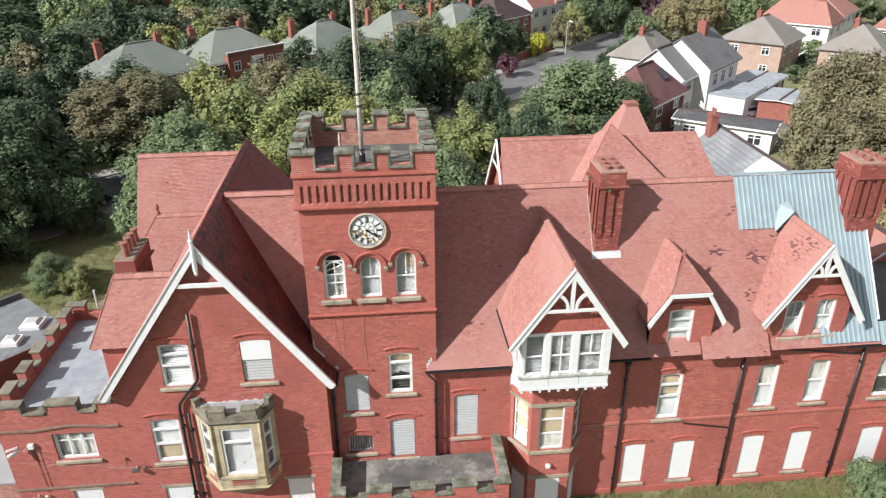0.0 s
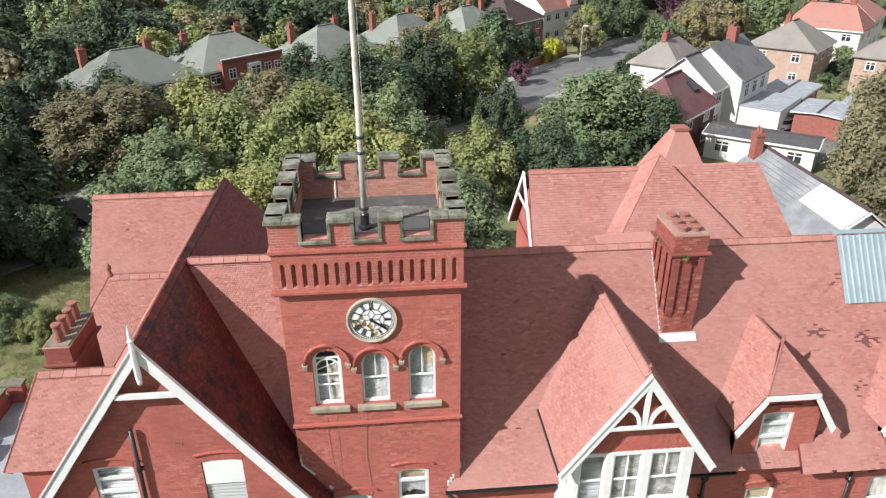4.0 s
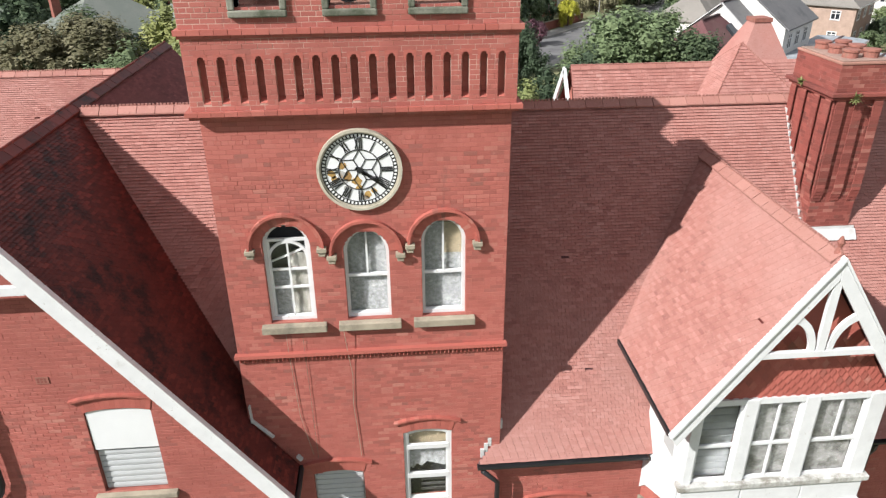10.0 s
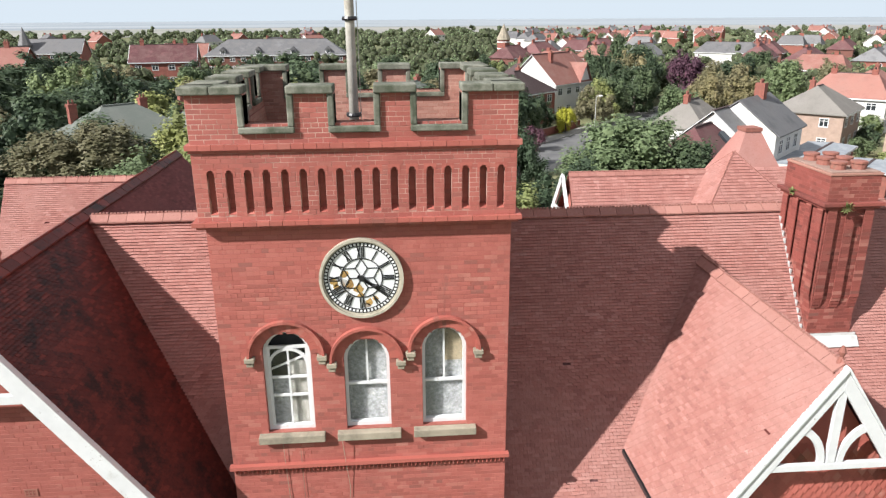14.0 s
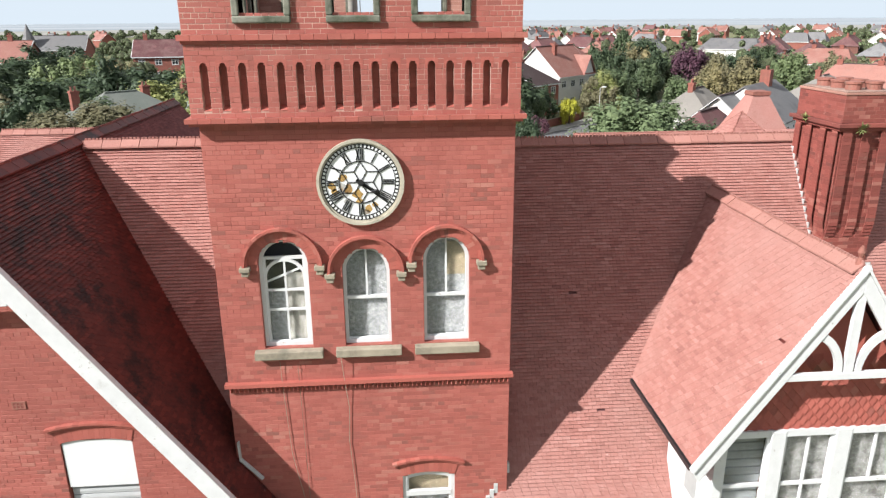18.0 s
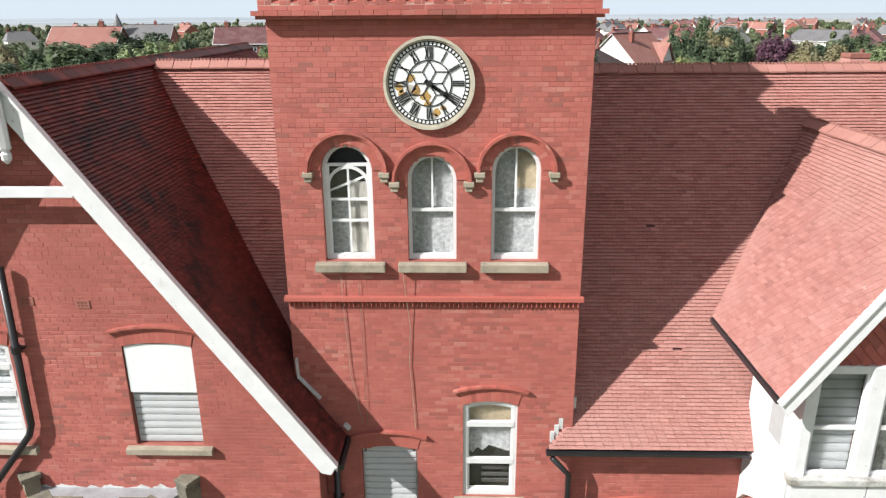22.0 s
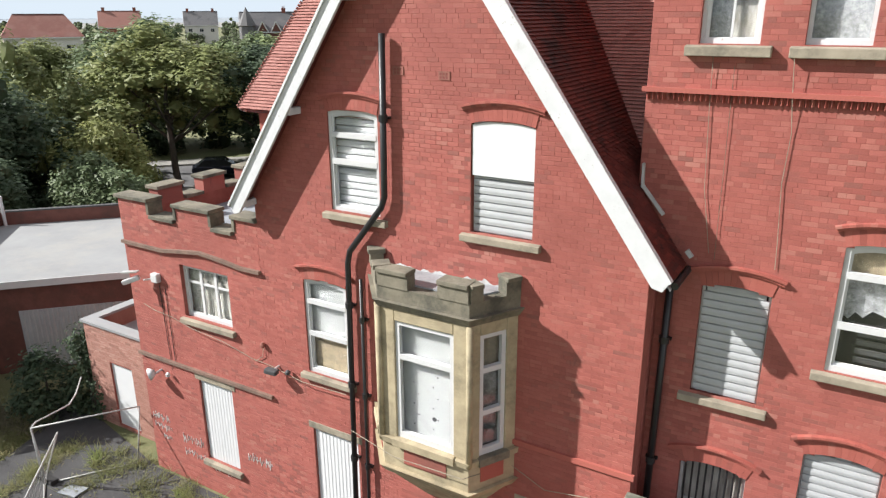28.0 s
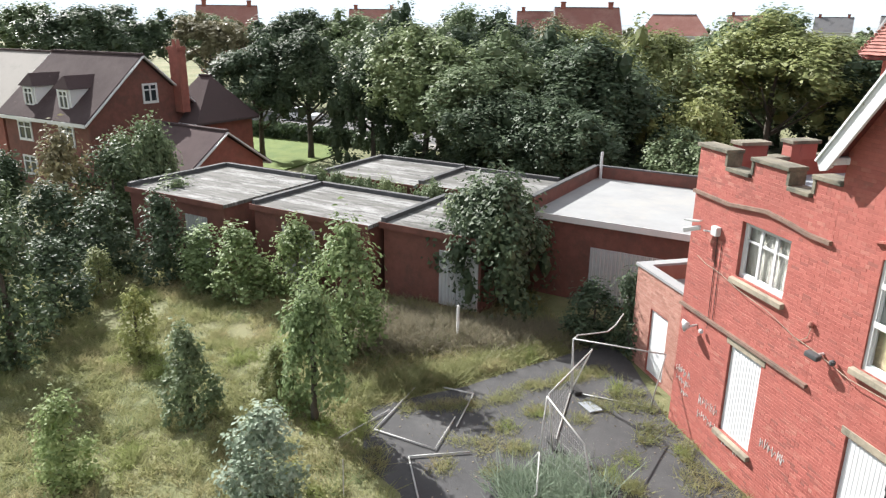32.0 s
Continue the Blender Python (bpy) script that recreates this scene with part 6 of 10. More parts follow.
for x, sg in ((BX0, 1), (BX1, -1)):
    part("side_panel", Shape().box(min(x, x + sg * 0.08), max(x, x + sg * 0.08), BY + 0.12, WY + 0.05, 7.9, 10.2), WHITE, bay)
    part("bracket", Shape().extrude([(x, BY, 7.78), (x, WY, 7.78), (x, WY, 6.7), (x, WY - 0.25, 7.0), (x, BY + 0.4, 7.6)], (sg * 0.1, 0, 0)), WHITE, bay, "curved white bracket")
    part("side_light", Shape().box(min(x - sg * 0.005, x + sg * 0.01), max(x - sg * 0.005, x + sg * 0.01), BY + 0.5, BY + 0.95, 8.7, 9.85), BOARD_PALE, bay, "narrow pale side light")
part("room_lining", Shape().box(BX0 + 0.08, BX1 - 0.08, WY - 0.2, WY - 0.15, 8.0, 10.4), DARK, bay)

# canted brick bay below it
low = thing("brick_bay", "canted red brick bay with white sash windows", "bay window", "structure")
LB = [(5.05, WY), (5.75, 23.05), (7.55, 23.05), (8.25, WY)]
for (a, b), k in zip(zip(LB, LB[1:]), range(3)):
    a3, b3 = Vector((*a, 0)), Vector((*b, 0))
    d = b3 - a3
    L = d.length
    pl = Plane(a3, d, (0, 0, 1))
    m = 0.2 if k == 1 else 0.16
    hole = rect(m * L, (1 - m) * L, 3.95, 6.3)
    gh = rect(m * L, (1 - m) * L, 0.1, 2.35)
    part("masonry", slab(pl, rect(0, L, 0, 7.1), [hole, gh], 0.25), MORTAR, low)
    lay_bricks(low, pl, rect(0, L, 0, 7.1), [hole, gh], BRICK, seed=40 + k)
    part("stone_band", slab(pl, rect(-0.02, L + 0.02, 6.3, 6.46), [], 0.1, 0.05), STONE, low)
    part("stone_band", slab(pl, rect(-0.02, L + 0.02, 3.78, 3.93), [], 0.1, 0.09), STONE, low)
    part("stone_band", slab(pl, rect(-0.02, L + 0.02, 2.35, 2.5), [], 0.1, 0.05), STONE, low)
    u0, u1 = m * L, (1 - m) * L
    fr = Shape()
    for q in (rect(u0, u0 + 0.07, 3.95, 6.3), rect(u1 - 0.07, u1, 3.95, 6.3), rect(u0 + 0.07, u1 - 0.07, 3.95, 4.05), rect(u0 + 0.07, u1 - 0.07, 6.2, 6.3),
              rect(u0 + 0.07, u1 - 0.07, 4.75, 4.81), rect(u0 + 0.07, u1 - 0.07, 5.5, 5.56)):
        slab(pl, q, [], 0.06, -0.08, fr)
    part("frame", fr, UPVC, low, "white window frame")
    g = part("pane", slab(pl, rect(u0 + 0.05, u1 - 0.05, 4.0, 6.25), [], 0.006, -0.11), GLASS, low)
    g.visible_shadow = False
    part("blocking_board", slab(pl, rect(u0, u1, 4.75, 6.3), [], 0.02, -0.17), BOARD_PLY, low)
    part("blocking_board", slab(pl, rect(u0, u1, 3.95, 4.75), [], 0.02, -0.17), CURTAIN, low)
    part("sheet", slab(pl, rect(u0, u1, 0.1, 2.35), [], 0.03, -0.06), BOARD_WHITE, low, "white ground floor board")

# half-hipped dormer
D2X, D2Z, D2F, D2Y = 12.13, 12.15, 9.75, 23.62
hz, hx = 11.08, 0.82
dl, _ = roof_slope("roof_dormer_left", [(D2X - 1.66, roof_y(D2F), D2F), (D2X - 1.66, D2Y, D2F), (D2X - hx, D2Y, hz), (D2X, 24.75, D2Z), (D2X, roof_y(D2Z), D2Z)], "sunlit red tile slope of hipped dormer", TILE, seed=51)
roof_slope("roof_dormer_right", [(D2X + 1.66, D2Y, D2F), (D2X + 1.66, roof_y(D2F), D2F), (D2X, roof_y(D2Z), D2Z), (D2X, 24.75, D2Z), (D2X + hx, D2Y, hz)], "shaded red tile slope of hipped dormer", TILE, seed=52)
roof_slope("roof_dormer_hip", [(D2X - hx, D2Y, hz), (D2X + hx, D2Y, hz), (D2X, 24.75, D2Z)], "small red tile hip of dormer", TILE, seed=53)
ridge_row(dl, (D2X, 24.75, D2Z + 0.02), (D2X, roof_y(D2Z), D2Z + 0.02))
ridge_row(dl, (D2X - hx, D2Y, hz + 0.02), (D2X, 24.75, D2Z + 0.02))
ridge_row(dl, (D2X + hx, D2Y, hz + 0.02), (D2X, 24.75, D2Z + 0.02))
fin = thing("ridge_finial", "small pointed finial on dormer hip", "finial")
part("stem", Shape().lathe([(0.06, 0), (0.05, 0.1), (0.07, 0.16), (0.015, 0.4)], (D2X, 24.75, D2Z + 0.02), 8), CLAY, fin)
dm = thing("dormer_trim", "white boards of half-hipped dormer", "bargeboard", "structure")
for sg in (-1, 1):
    loop = [(D2X + sg * hx, hz), (D2X + sg * 1.68, D2F - 0.05), (D2X + sg * 1.58, D2F - 0.3), (D2X + sg * (hx - 0.05), hz - 0.24)]
    part("rake_board", Shape().xz(loop if sg < 0 else loop[::-1], D2Y - 0.07, D2Y - 0.01), WHITE, dm, bevel=0.008)
part("eave_board", Shape().box(D2X - hx - 0.05, D2X + hx + 0.05, D2Y - 0.09, D2Y - 0.02, hz - 0.16, hz + 0.0), WHITE, dm)
d2poly = [(D2X - 1.35, 7.9), (D2X + 1.35, 7.9), (D2X + 1.35, 9.9), (D2X + hx, hz - 0.1), (D2X - hx, hz - 0.1), (D2X - 1.35, 9.9)]
wall("wall_dormer", "red brick dormer wall", front(WY - 0.12), d2poly, [arched(11.55, 12.6, 8.1, 10.14, 0.05)], 0.3, seed=54)
sash_window(11.55, 12.6, 8.1, 10.14, WY - 0.12, "white dormer sash window with pale blind", 0.05, BOARD_PALE, BOARD_PALE, three=True)
for sg, x in ((-1, D2X - 1.35), (1, D2X + 1.35)):
    side_wall("wall_dormer_cheek", "brick cheek of dormer", x, WY - 0.1, 26.0, 7.9, 9.8, sg < 0, bricks=False, thick=0.2)

# gabled dormer at the end, half under blue sheeting
D3X, D3Z, D3F, D3Y = 17.65, 12.95, 9.45, 23.6
gl3, _ = roof_slope("roof_end_dormer_left", [(D3X - 2.15, roof_y(D3F), D3F), (D3X - 2.15, D3Y, D3F), (D3X, D3Y, D3Z), (D3X, roof_y(D3Z), D3Z)], "red tile slope with patches of missing tiles", TILE, seed=61, missing=0.006, bald=((17.4, 24.6, 12.5, 0.45), (17.2, 25.3, 12.2, 0.4), (17.0, 24.9, 11.9, 0.3)), back=ROOF_PURPLE)
roof_slope("roof_end_dormer_right", [(D3X + 2.15, D3Y, D3F), (D3X + 2.15, roof_y(D3F), D3F), (D3X, roof_y(D3Z), D3Z), (D3X, D3Y, D3Z)], "shaded tile slope of end dormer", TILE, seed=62, tiles=False)
ridge_row(gl3, (D3X, D3Y + 0.05, D3Z + 0.02), (D3X, roof_y(D3Z) - 0.4, D3Z + 0.02))
tr3 = thing("dormer_truss", "white dormer bargeboards with curved braces", "bargeboard", "structure")
gable_truss(tr3, D3X, D3Z, 2.2, D3F - 0.08, D3Y, 11.66)
d3poly = [(D3X - 1.75, 7.9), (D3X + 1.75, 7.9), (D3X + 1.75, 9.9), (D3X, 12.6), (D3X - 1.75, 9.9)]
wall("wall_end_dormer", "red brick gabled dormer wall", front(WY - 0.12), d3poly, [arched(16.6, 17.4, 8.48, 10.25, 0.05), arched(17.96, 18.78, 8.52, 10.25, 0.05)], 0.3, seed=63)
sash_window(16.6, 17.4, 8.48, 10.25, WY - 0.12, "small white dormer sash window", 0.05, BOARD_GREY, BOARD_PALE, 1)
sash_window(17.96, 18.78, 8.52, 10.25, WY - 0.12, "small white dormer sash window", 0.05, BOARD_GREY, BOARD_PALE, 1)
for sg, x in ((-1, D3X - 1.75), (1, D3X + 1.75)):
    side_wall("wall_dormer_cheek", "brick cheek of dormer", x, WY - 0.1, 25.6, 7.9, 9.6, sg < 0, bricks=False, thick=0.2)
# tiled pent between the two dormers
pent, _ = roof_slope("roof_pent", [(13.05, 23.45, 7.92), (16.0, 23.45, 7.92), (16.0, 24.15, 8.9), (13.05, 24.15, 8.9)], "small tiled pent roof between dormers", TILE, seed=64, missing=0.01)

# blue sheet roofing over the end
blue = structure("roof_blue_sheet", "blue-grey ribbed metal sheets over damaged roof", "roof")
off = 0.09


def metal_sheet(a, wide, low, high):
    """One ribbed sheet on the main slope from height low to high."""
    rib = []
    for k in range(2):
        x = a + wide * k / 2
        rib += [(x, 0.0), (x + wide * 0.27, 0.0), (x + wide * 0.32, 0.045), (x + wide * 0.42, 0.045), (x + wide * 0.47, 0.0)]
    rib.append((a + wide + 0.002, 0.0))
    up = Vector((0, -MS, 1)).normalized()
    lo = [Vector((x, roof_y(low), low)) + up * (off + h) for x, h in rib]
    hi = [Vector((x, roof_y(high), high)) + up * (off + h) for x, h in rib]
    s = Shape().hexa([*lo, lo[-1] - up * 0.01, lo[0] - up * 0.01], [*hi, hi[-1] - up * 0.01, hi[0] - up * 0.01])
    part("metal_sheet", s, BLUE_SHEET, blue)


for i in range(13):
    x = 15.32 + i * 0.442
    metal_sheet(x, 0.442, 12.35 if x < 18.4 else 8.1, RZ)
for i in range(16):
    metal_sheet(21.1 + i * 0.43, 0.43, 7.95, 8.8)
part("ridge_cap", Shape().beam((15.3, RY + 0.1, RZ + 0.1), (21.1, RY + 0.1, RZ + 0.1), 0.3, 0.03), BLUE_SHEET, blue)
sad = Shape().extrude([(17.65, roof_y(12.9) - 0.5, 13.15), (16.85, roof_y(12.2) - 0.2, 12.3), (17.2, roof_y(12.9) + 0.3, 13.25), (17.65, roof_y(12.9) + 0.6, 13.5)], (0, 0, 0.03))
part("saddle_patch", sad, BLUE_SHEET, blue)

# chimneys
STONE_CAP = plain("pinkish_cement_flaunching", (0.3, 0.2, 0.165), 0.9, 0, 0.2, 5.0, (0.2, 0.15, 0.12), (0.5, 0.7), 0.006)
def chimney(x0, x1, y0, y1, z0, z1, label, panels=True, pots=6, cap=STONE_CAP):
    ob = thing("chimney", label, "chimney")
    part("shaft", Shape().box(x0, x1, y0, y1, z0 - 2.5, z1 - 0.6), MORTAR, ob)
    W, D = x1 - x0, y1 - y0
    for pl, L in ((Plane((x0, y0, 0), (1, 0, 0), (0, 0, 1)), W), (Plane((x0, y1, 0), (0, -1, 0), (0, 0, 1)), D)):
        lay_bricks(ob, pl, rect(0, L, z0 - 1.5, z1 - 0.6), [], BRICK_SOOTY, seed=int(x0 * 10))
        if panels:
            n = 3 if L < 1.3 else 4
            for i in range(n):
                u = L * i / (n - 1)
                a, b = max(0, min(L - 0.2, u - 0.1)), max(0.2, min(L, u + 0.1))
                rib = Shape()
                zz = z0 + 0.95
                while zz < z1 - 0.83:
                    slab(pl, rect(a + 0.004, b - 0.004, zz, zz + 0.071), [], 0.02, 0.085, rib)
                    zz += 0.077
                part("rib_core", slab(pl, rect(a + 0.008, b - 0.008, z0 + 0.95, z1 - 0.75), [], 0.02, 0.078), MORTAR, ob)
                tagged(part("brick_rib", rib, BRICK_SOOTY, ob), kind="stuff")
                for q in range(3):
                    part("corbel_brick", slab(pl, rect(a, b, z0 + 0.95 - 0.08 * (q + 1), z0 + 0.945 - 0.08 * q), [], 0.02, 0.065 - 0.02 * q), BRICK_SOOTY, ob)
    for g, za, zb in ((0.1, z1 - 0.75, z1 - 0.68), (0.16, z1 - 0.68, z1 - 0.6), (0.05, z1 - 0.6, z1 - 0.05), (0.07, z1 - 0.05, z1), (0.02, z1, z1 + 0.03)):
        part("cap_course", Shape().box(x0 - g, x1 + g, y0 - g, y1 + g, za, zb), (BRICK_OLD if za > z1 - 0.1 else BRICK_SOOTY) if zb <= z1 else cap, ob, bevel=0.01)
    for pl, L in ((Plane((x0 - 0.05, y0 - 0.05, 0), (1, 0, 0), (0, 0, 1)), W + 0.1), (Plane((x0 - 0.05, y1 + 0.05, 0), (0, -1, 0), (0, 0, 1)), D + 0.1)):
        lay_bricks(ob, pl, rect(0, L, z1 - 0.59, z1 - 0.06), [], BRICK_SOOTY, seed=int(x0 * 10) + 5)
    for i in range(pots):
        px = x0 + W * (0.28 if i % 2 else 0.72)
        py = y0 + D * (0.18 + 0.64 * (i // 2) / max(1, (pots - 1) // 2))
        part("pot", Shape().lathe([(0.15, 0.0), (0.15, 0.1), (0.17, 0.12), (0.17, 0.16), (0.12, 0.17)], (px, py, z1 + 0.03), 14), CLAY, ob, "short terracotta chimney pot")
    return ob


ch = chimney(8.84, 9.84, 26.27, 27.8, 11.75, 15.42, "ribbed red brick chimney stack on main roof")
part("front_flashing", Shape().extrude([(8.72, 26.21, 11.62), (9.95, 26.21, 11.62), (9.95, 26.235, 11.85), (8.72, 26.235, 11.85)], (0, -0.02, 0.01)), LEAD_WHITE, ch, "white lead flashing")
part("apron_flashing", Shape().extrude([(8.7, 26.22, 11.78), (9.97, 26.22, 11.78), (9.97, 26.08, 11.57), (8.7, 26.08, 11.57)], (0, -0.03, 0.02)), LEAD_WHITE, ch, "white lead flashing")
steps = []
for i in range(16):
    y = 26.22 + i * 0.1
    z = EZ + (y - EY) * MS
    steps.append((y, z))
loop = [(8.735, steps[-1][0] + 0.1, steps[-1][1]), (8.735, steps[0][0], steps[0][1])] + [(8.735, y + d, z + 0.19) for y, z in steps for d in (0.0, 0.1)]
part("stepped_flashing", Shape().extrude([Vector(p) for p in loop], (0.03, 0, 0)), LEAD_WHITE, ch, "white stepped flashing")
chimney(20.1, 21.45, 26.4, 27.9, 12.0, 15.3, "ribbed red brick chimney beside blue roof", pots=6)
chimney(-11.0, -10.3, 26.6, 28.6, 10.3, 12.3, "low brick chimney with row of tall pots", False, 0, STONE_BLACK)
lowch = bpy.data.objects["chimney.002"]
for i in range(4):
    part("pot", Shape().lathe([(0.16, 0.0), (0.15, 0.1), (0.12, 0.5), (0.15, 0.55), (0.15, 0.62), (0.1, 0.63)], (-10.65, 26.9 + i * 0.45, 12.33), 12), CLAY, lowch, "tall terracotta chimney pot")
# weed on the chimney
for x, y, z, r in ((9.15, 26.08, 14.72, 0.16), (8.66, 27.3, 14.8, 0.12)):
    wd = thing("chimney_weed", "small green weed growing from chimney course", "plant")
    s = Shape()
    rnd = random.Random(int(x * 100))
    for i in range(60):
        d = Vector((rnd.gauss(0, 1), rnd.gauss(-0.4, 1), rnd.gauss(0.5, 0.8))).normalized()
        p = Vector((x, y, z))
        q = p + d * r * rnd.uniform(0.5, 1.1)
        sd = d.cross(Vector((0, 0, 1))).normalized() * 0.018
        s.add([p, p.lerp(q, 0.6) + sd, q, p.lerp(q, 0.6) - sd], [(0, 1, 2, 3)])
    part("leaves", s, LEAF_YELLOW, wd)

# white stepped flashings beside the tower
fl = thing("lead_flashing", "white stepped lead flashing where roofs meet tower", "flashing", "structure")
s = Shape()
for i in range(6):
    x = 1.42 + i * 0.075
    s.box(x, x + 0.075, EY + 0.13 + i * 0.02, EY + 0.2 + i * 0.02, EZ + 0.05 + i * 0.13, EZ + 0.26 + i * 0.13)
part("right_flashing", s, LEAD_WHITE, fl)
part("left_flashing", Shape().beam((-3.055, TY - 0.05, 9.7), (-3.04, TY - 0.05, 9.32), 0.09, 0.03), LEAD_WHITE, fl)
part("left_flashing", Shape().beam((-3.05, TY - 0.05, 9.36), (-2.68, TY - 0.05, 8.92), 0.05, 0.05), LEAD_WHITE, fl)
part("left_flashing", Shape().beam((-2.27, TY - 0.05, 8.4), (-2.19, TY - 0.05, 8.3), 0.08, 0.06), LEAD_WHITE, fl)

# roofs left of and behind the gable wing
r3, _ = roof_slope("roof_low_front", [(-11.4, 23.5, 10.08), (-8.0, 23.5, 10.08), (-8.0, 25.0, 12.45), (-10.5, 25.0, 12.45)], "small sunlit red tile hipped roof beside gable", TILE, seed=71)
r3h, _ = roof_slope("roof_low_hip", [(-11.4, 26.5, 10.08), (-11.4, 23.5, 10.08), (-10.5, 25.0, 12.45)], "red tile hip end", TILE, seed=72)
r3b, _ = roof_slope("roof_low_back", [(-8.0, 26.5, 10.08), (-11.4, 26.5, 10.08), (-10.5, 25.0, 12.45), (-8.0, 25.0, 12.45)], "red tile back slope", TILE, seed=73, tiles=False)
ridge_row(r3, (-10.5, 25.0, 12.47), (-8.3, 25.0, 12.47))
ridge_row(r3, (-11.4, 23.5, 10.1), (-10.5, 25.0, 12.47), crest=True)
turret = structure("wall_turret", "red brick upper wall beside gable", "wall")
part("masonry", Shape().box(-11.1, -8.5, 23.75, 26.3, 6.9, 10.05), BRICK, turret)
r2, _ = roof_slope("roof_mid_front", [(-12.3, 28.9, 9.5), (-7.0, 28.9, 9.5), (-7.0, 31.2, 12.33), (-10.5, 31.2, 12.33)], "sunlit red tile slope with old ridge", TILE, seed=74, missing=0.004)
r2h, _ = roof_slope("roof_mid_hip", [(-12.3, 33.0, 9.5), (-12.3, 28.9, 9.5), (-10.5, 31.2, 12.33)], "red tile hip end", TILE, seed=75)
ridge_row(r2, (-10.5, 31.2, 12.35), (-7.6, 31.2, 12.35))
ridge_row(r2, (-12.3, 28.9, 9.52), (-10.5, 31.2, 12.35))
fin = thing("ridge_finial", "ornate terracotta ridge finial", "finial")
part("stem", Shape().lathe([(0.13, 0), (0.09, 0.1), (0.06, 0.2), (0.11, 0.3), (0.1, 0.38), (0.03, 0.5)], (-10.5, 31.2, 12.36), 10), CLAY, fin)
r1, _ = roof_slope("roof_cross_front", [(-12.7, 32.4, 7.7), (-6.9, 32.4, 7.7), (-6.9, 36.48, 13.5), (-12.7, 36.48, 13.5)], "broad sunlit red tile slope of cross wing", TILE, seed=76, missing=0.001)
r1b, _ = roof_slope("roof_cross_back", [(-6.9, 40.5, 7.7), (-12.7, 40.5, 7.7), (-12.7, 36.48, 13.5), (-6.9, 36.48, 13.5)], "red tile back slope", TILE, tiles=False)
ridge_row(r1, (-12.7, 36.48, 13.52), (-6.9, 36.48, 13.52))
body = structure("wall_left_range", "plain red brick walls of left range", "wall")
part("masonry", Shape().box(-12.4, -7.0, 29.2, 40.2, 0, 8.0), BRICK, body)
part("masonry_gable", Shape().extrude([(-12.4, 32.6, 7.9), (-12.4, 40.3, 7.9), (-12.4, 36.48, 13.3)], (0.3, 0, 0)), BRICK, body)
core = structure("wall_core", "plain brick core of building", "wall")
part("masonry", Shape().box(-10.6, -3.2, 24.3, 31.5, 0, 7.6), BRICK, core)

# back right wing with pyramid roof and cone
brw = structure("wall_back_wing", "red brick walls of rear wing", "wall")
part("masonry", Shape().box(7.4, 20.5, 37.5, 44.3, 0, 8.4), BRICK, brw)
b1, _ = roof_slope("roof_rear_front", [(7.0, 37.2, 8.0), (21.0, 37.2, 8.0), (19.5, 40.9, 12.3), (7.2, 40.9, 12.3)], "sunlit red tile roof of rear wing", TILE, seed=81, gauge=0.14, wide=0.22)
roof_slope("roof_rear_back", [(21.0, 44.6, 8.0), (7.0, 44.6, 8.0), (7.2, 40.9, 12.3), (19.5, 40.9, 12.3)], "red tile back slope", TILE, tiles=False)
ridge_row(b1, (7.2, 40.9, 12.32), (13.0, 40.9, 12.32))
P0 = (13.8, 40.2, 13.2)
for nm, a, b in (("front", (9.8, 35.9, 8.4), (18.6, 35.9, 8.4)), ("left", (9.8, 44.5, 8.4), (9.8, 35.9, 8.4)), ("right", (18.6, 35.9, 8.4), (18.6, 44.5, 8.4))):
    pr, _ = roof_slope("roof_pyramid_" + nm, [a, b, P0], "pink-red tile pyramid roof of rear wing", TILE, seed=85, gauge=0.14, wide=0.22)
    ridge_row(pr, a, P0)
part("masonry_pyramid", Shape().box(10.2, 18.2, 36.2, 44.2, 0, 8.5), BRICK, brw)
cone = structure("roof_cone", "small red tile pyramid turret roof", "roof")
part("turret_roof", Shape().hexa([(14.4, 41.8, 10.9), (17.6, 41.8, 10.9), (17.6, 45.0, 10.9), (14.4, 45.0, 10.9)], [(15.65, 43.0, 13.55), (16.35, 43.0, 13.55), (16.35, 43.7, 13.55), (15.65, 43.7, 13.55)]), TILE, cone)
part("turret_cap", Shape().box(15.6, 16.4, 42.95, 43.75, 13.55, 13.72), CLAY, cone)
bb = thing("rear_bargeboard", "white bargeboards on rear wing gable", "bargeboard", "structure")
for sg, y in ((-1, 37.2), (1, 44.6)):
    part("rake_board", Shape().beam((6.95, 40.9, 12.2), (6.95, y, 7.95), 0.3, 0.08, (1, 0, 0)), WHITE, bb)
part("gable_wall", Shape().extrude([(7.4, 37.5, 8.3), (7.4, 44.3, 8.3), (7.4, 40.9, 12.1)], (0.3, 0, 0)), BRICK, bb)
part("tie_beam", Shape().box(6.92, 6.98, 39.6, 42.2, 10.6, 10.75), WHITE, bb)
link = structure("roof_link", "small lead-topped roof between rear wings", "roof")
part("link_wall", Shape().box(9.5, 13.0, 32.0, 36.0, 0, 10.6), BRICK, link)
part("link_ridge", Shape().hexa([(9.5, 33.0, 10.6), (13.0, 33.0, 10.6), (13.0, 36.5, 10.6), (9.5, 36.5, 10.6)], [(9.5, 34.7, 11.5), (13.0, 34.7, 11.5), (13.0, 34.8, 11.5), (9.5, 34.8, 11.5)]), TILE, link)
part("lead_flat", Shape().box(7.2, 9.4, 33.5, 36.5, 9.8, 10.0), LEAD, link, "pale lead flat")

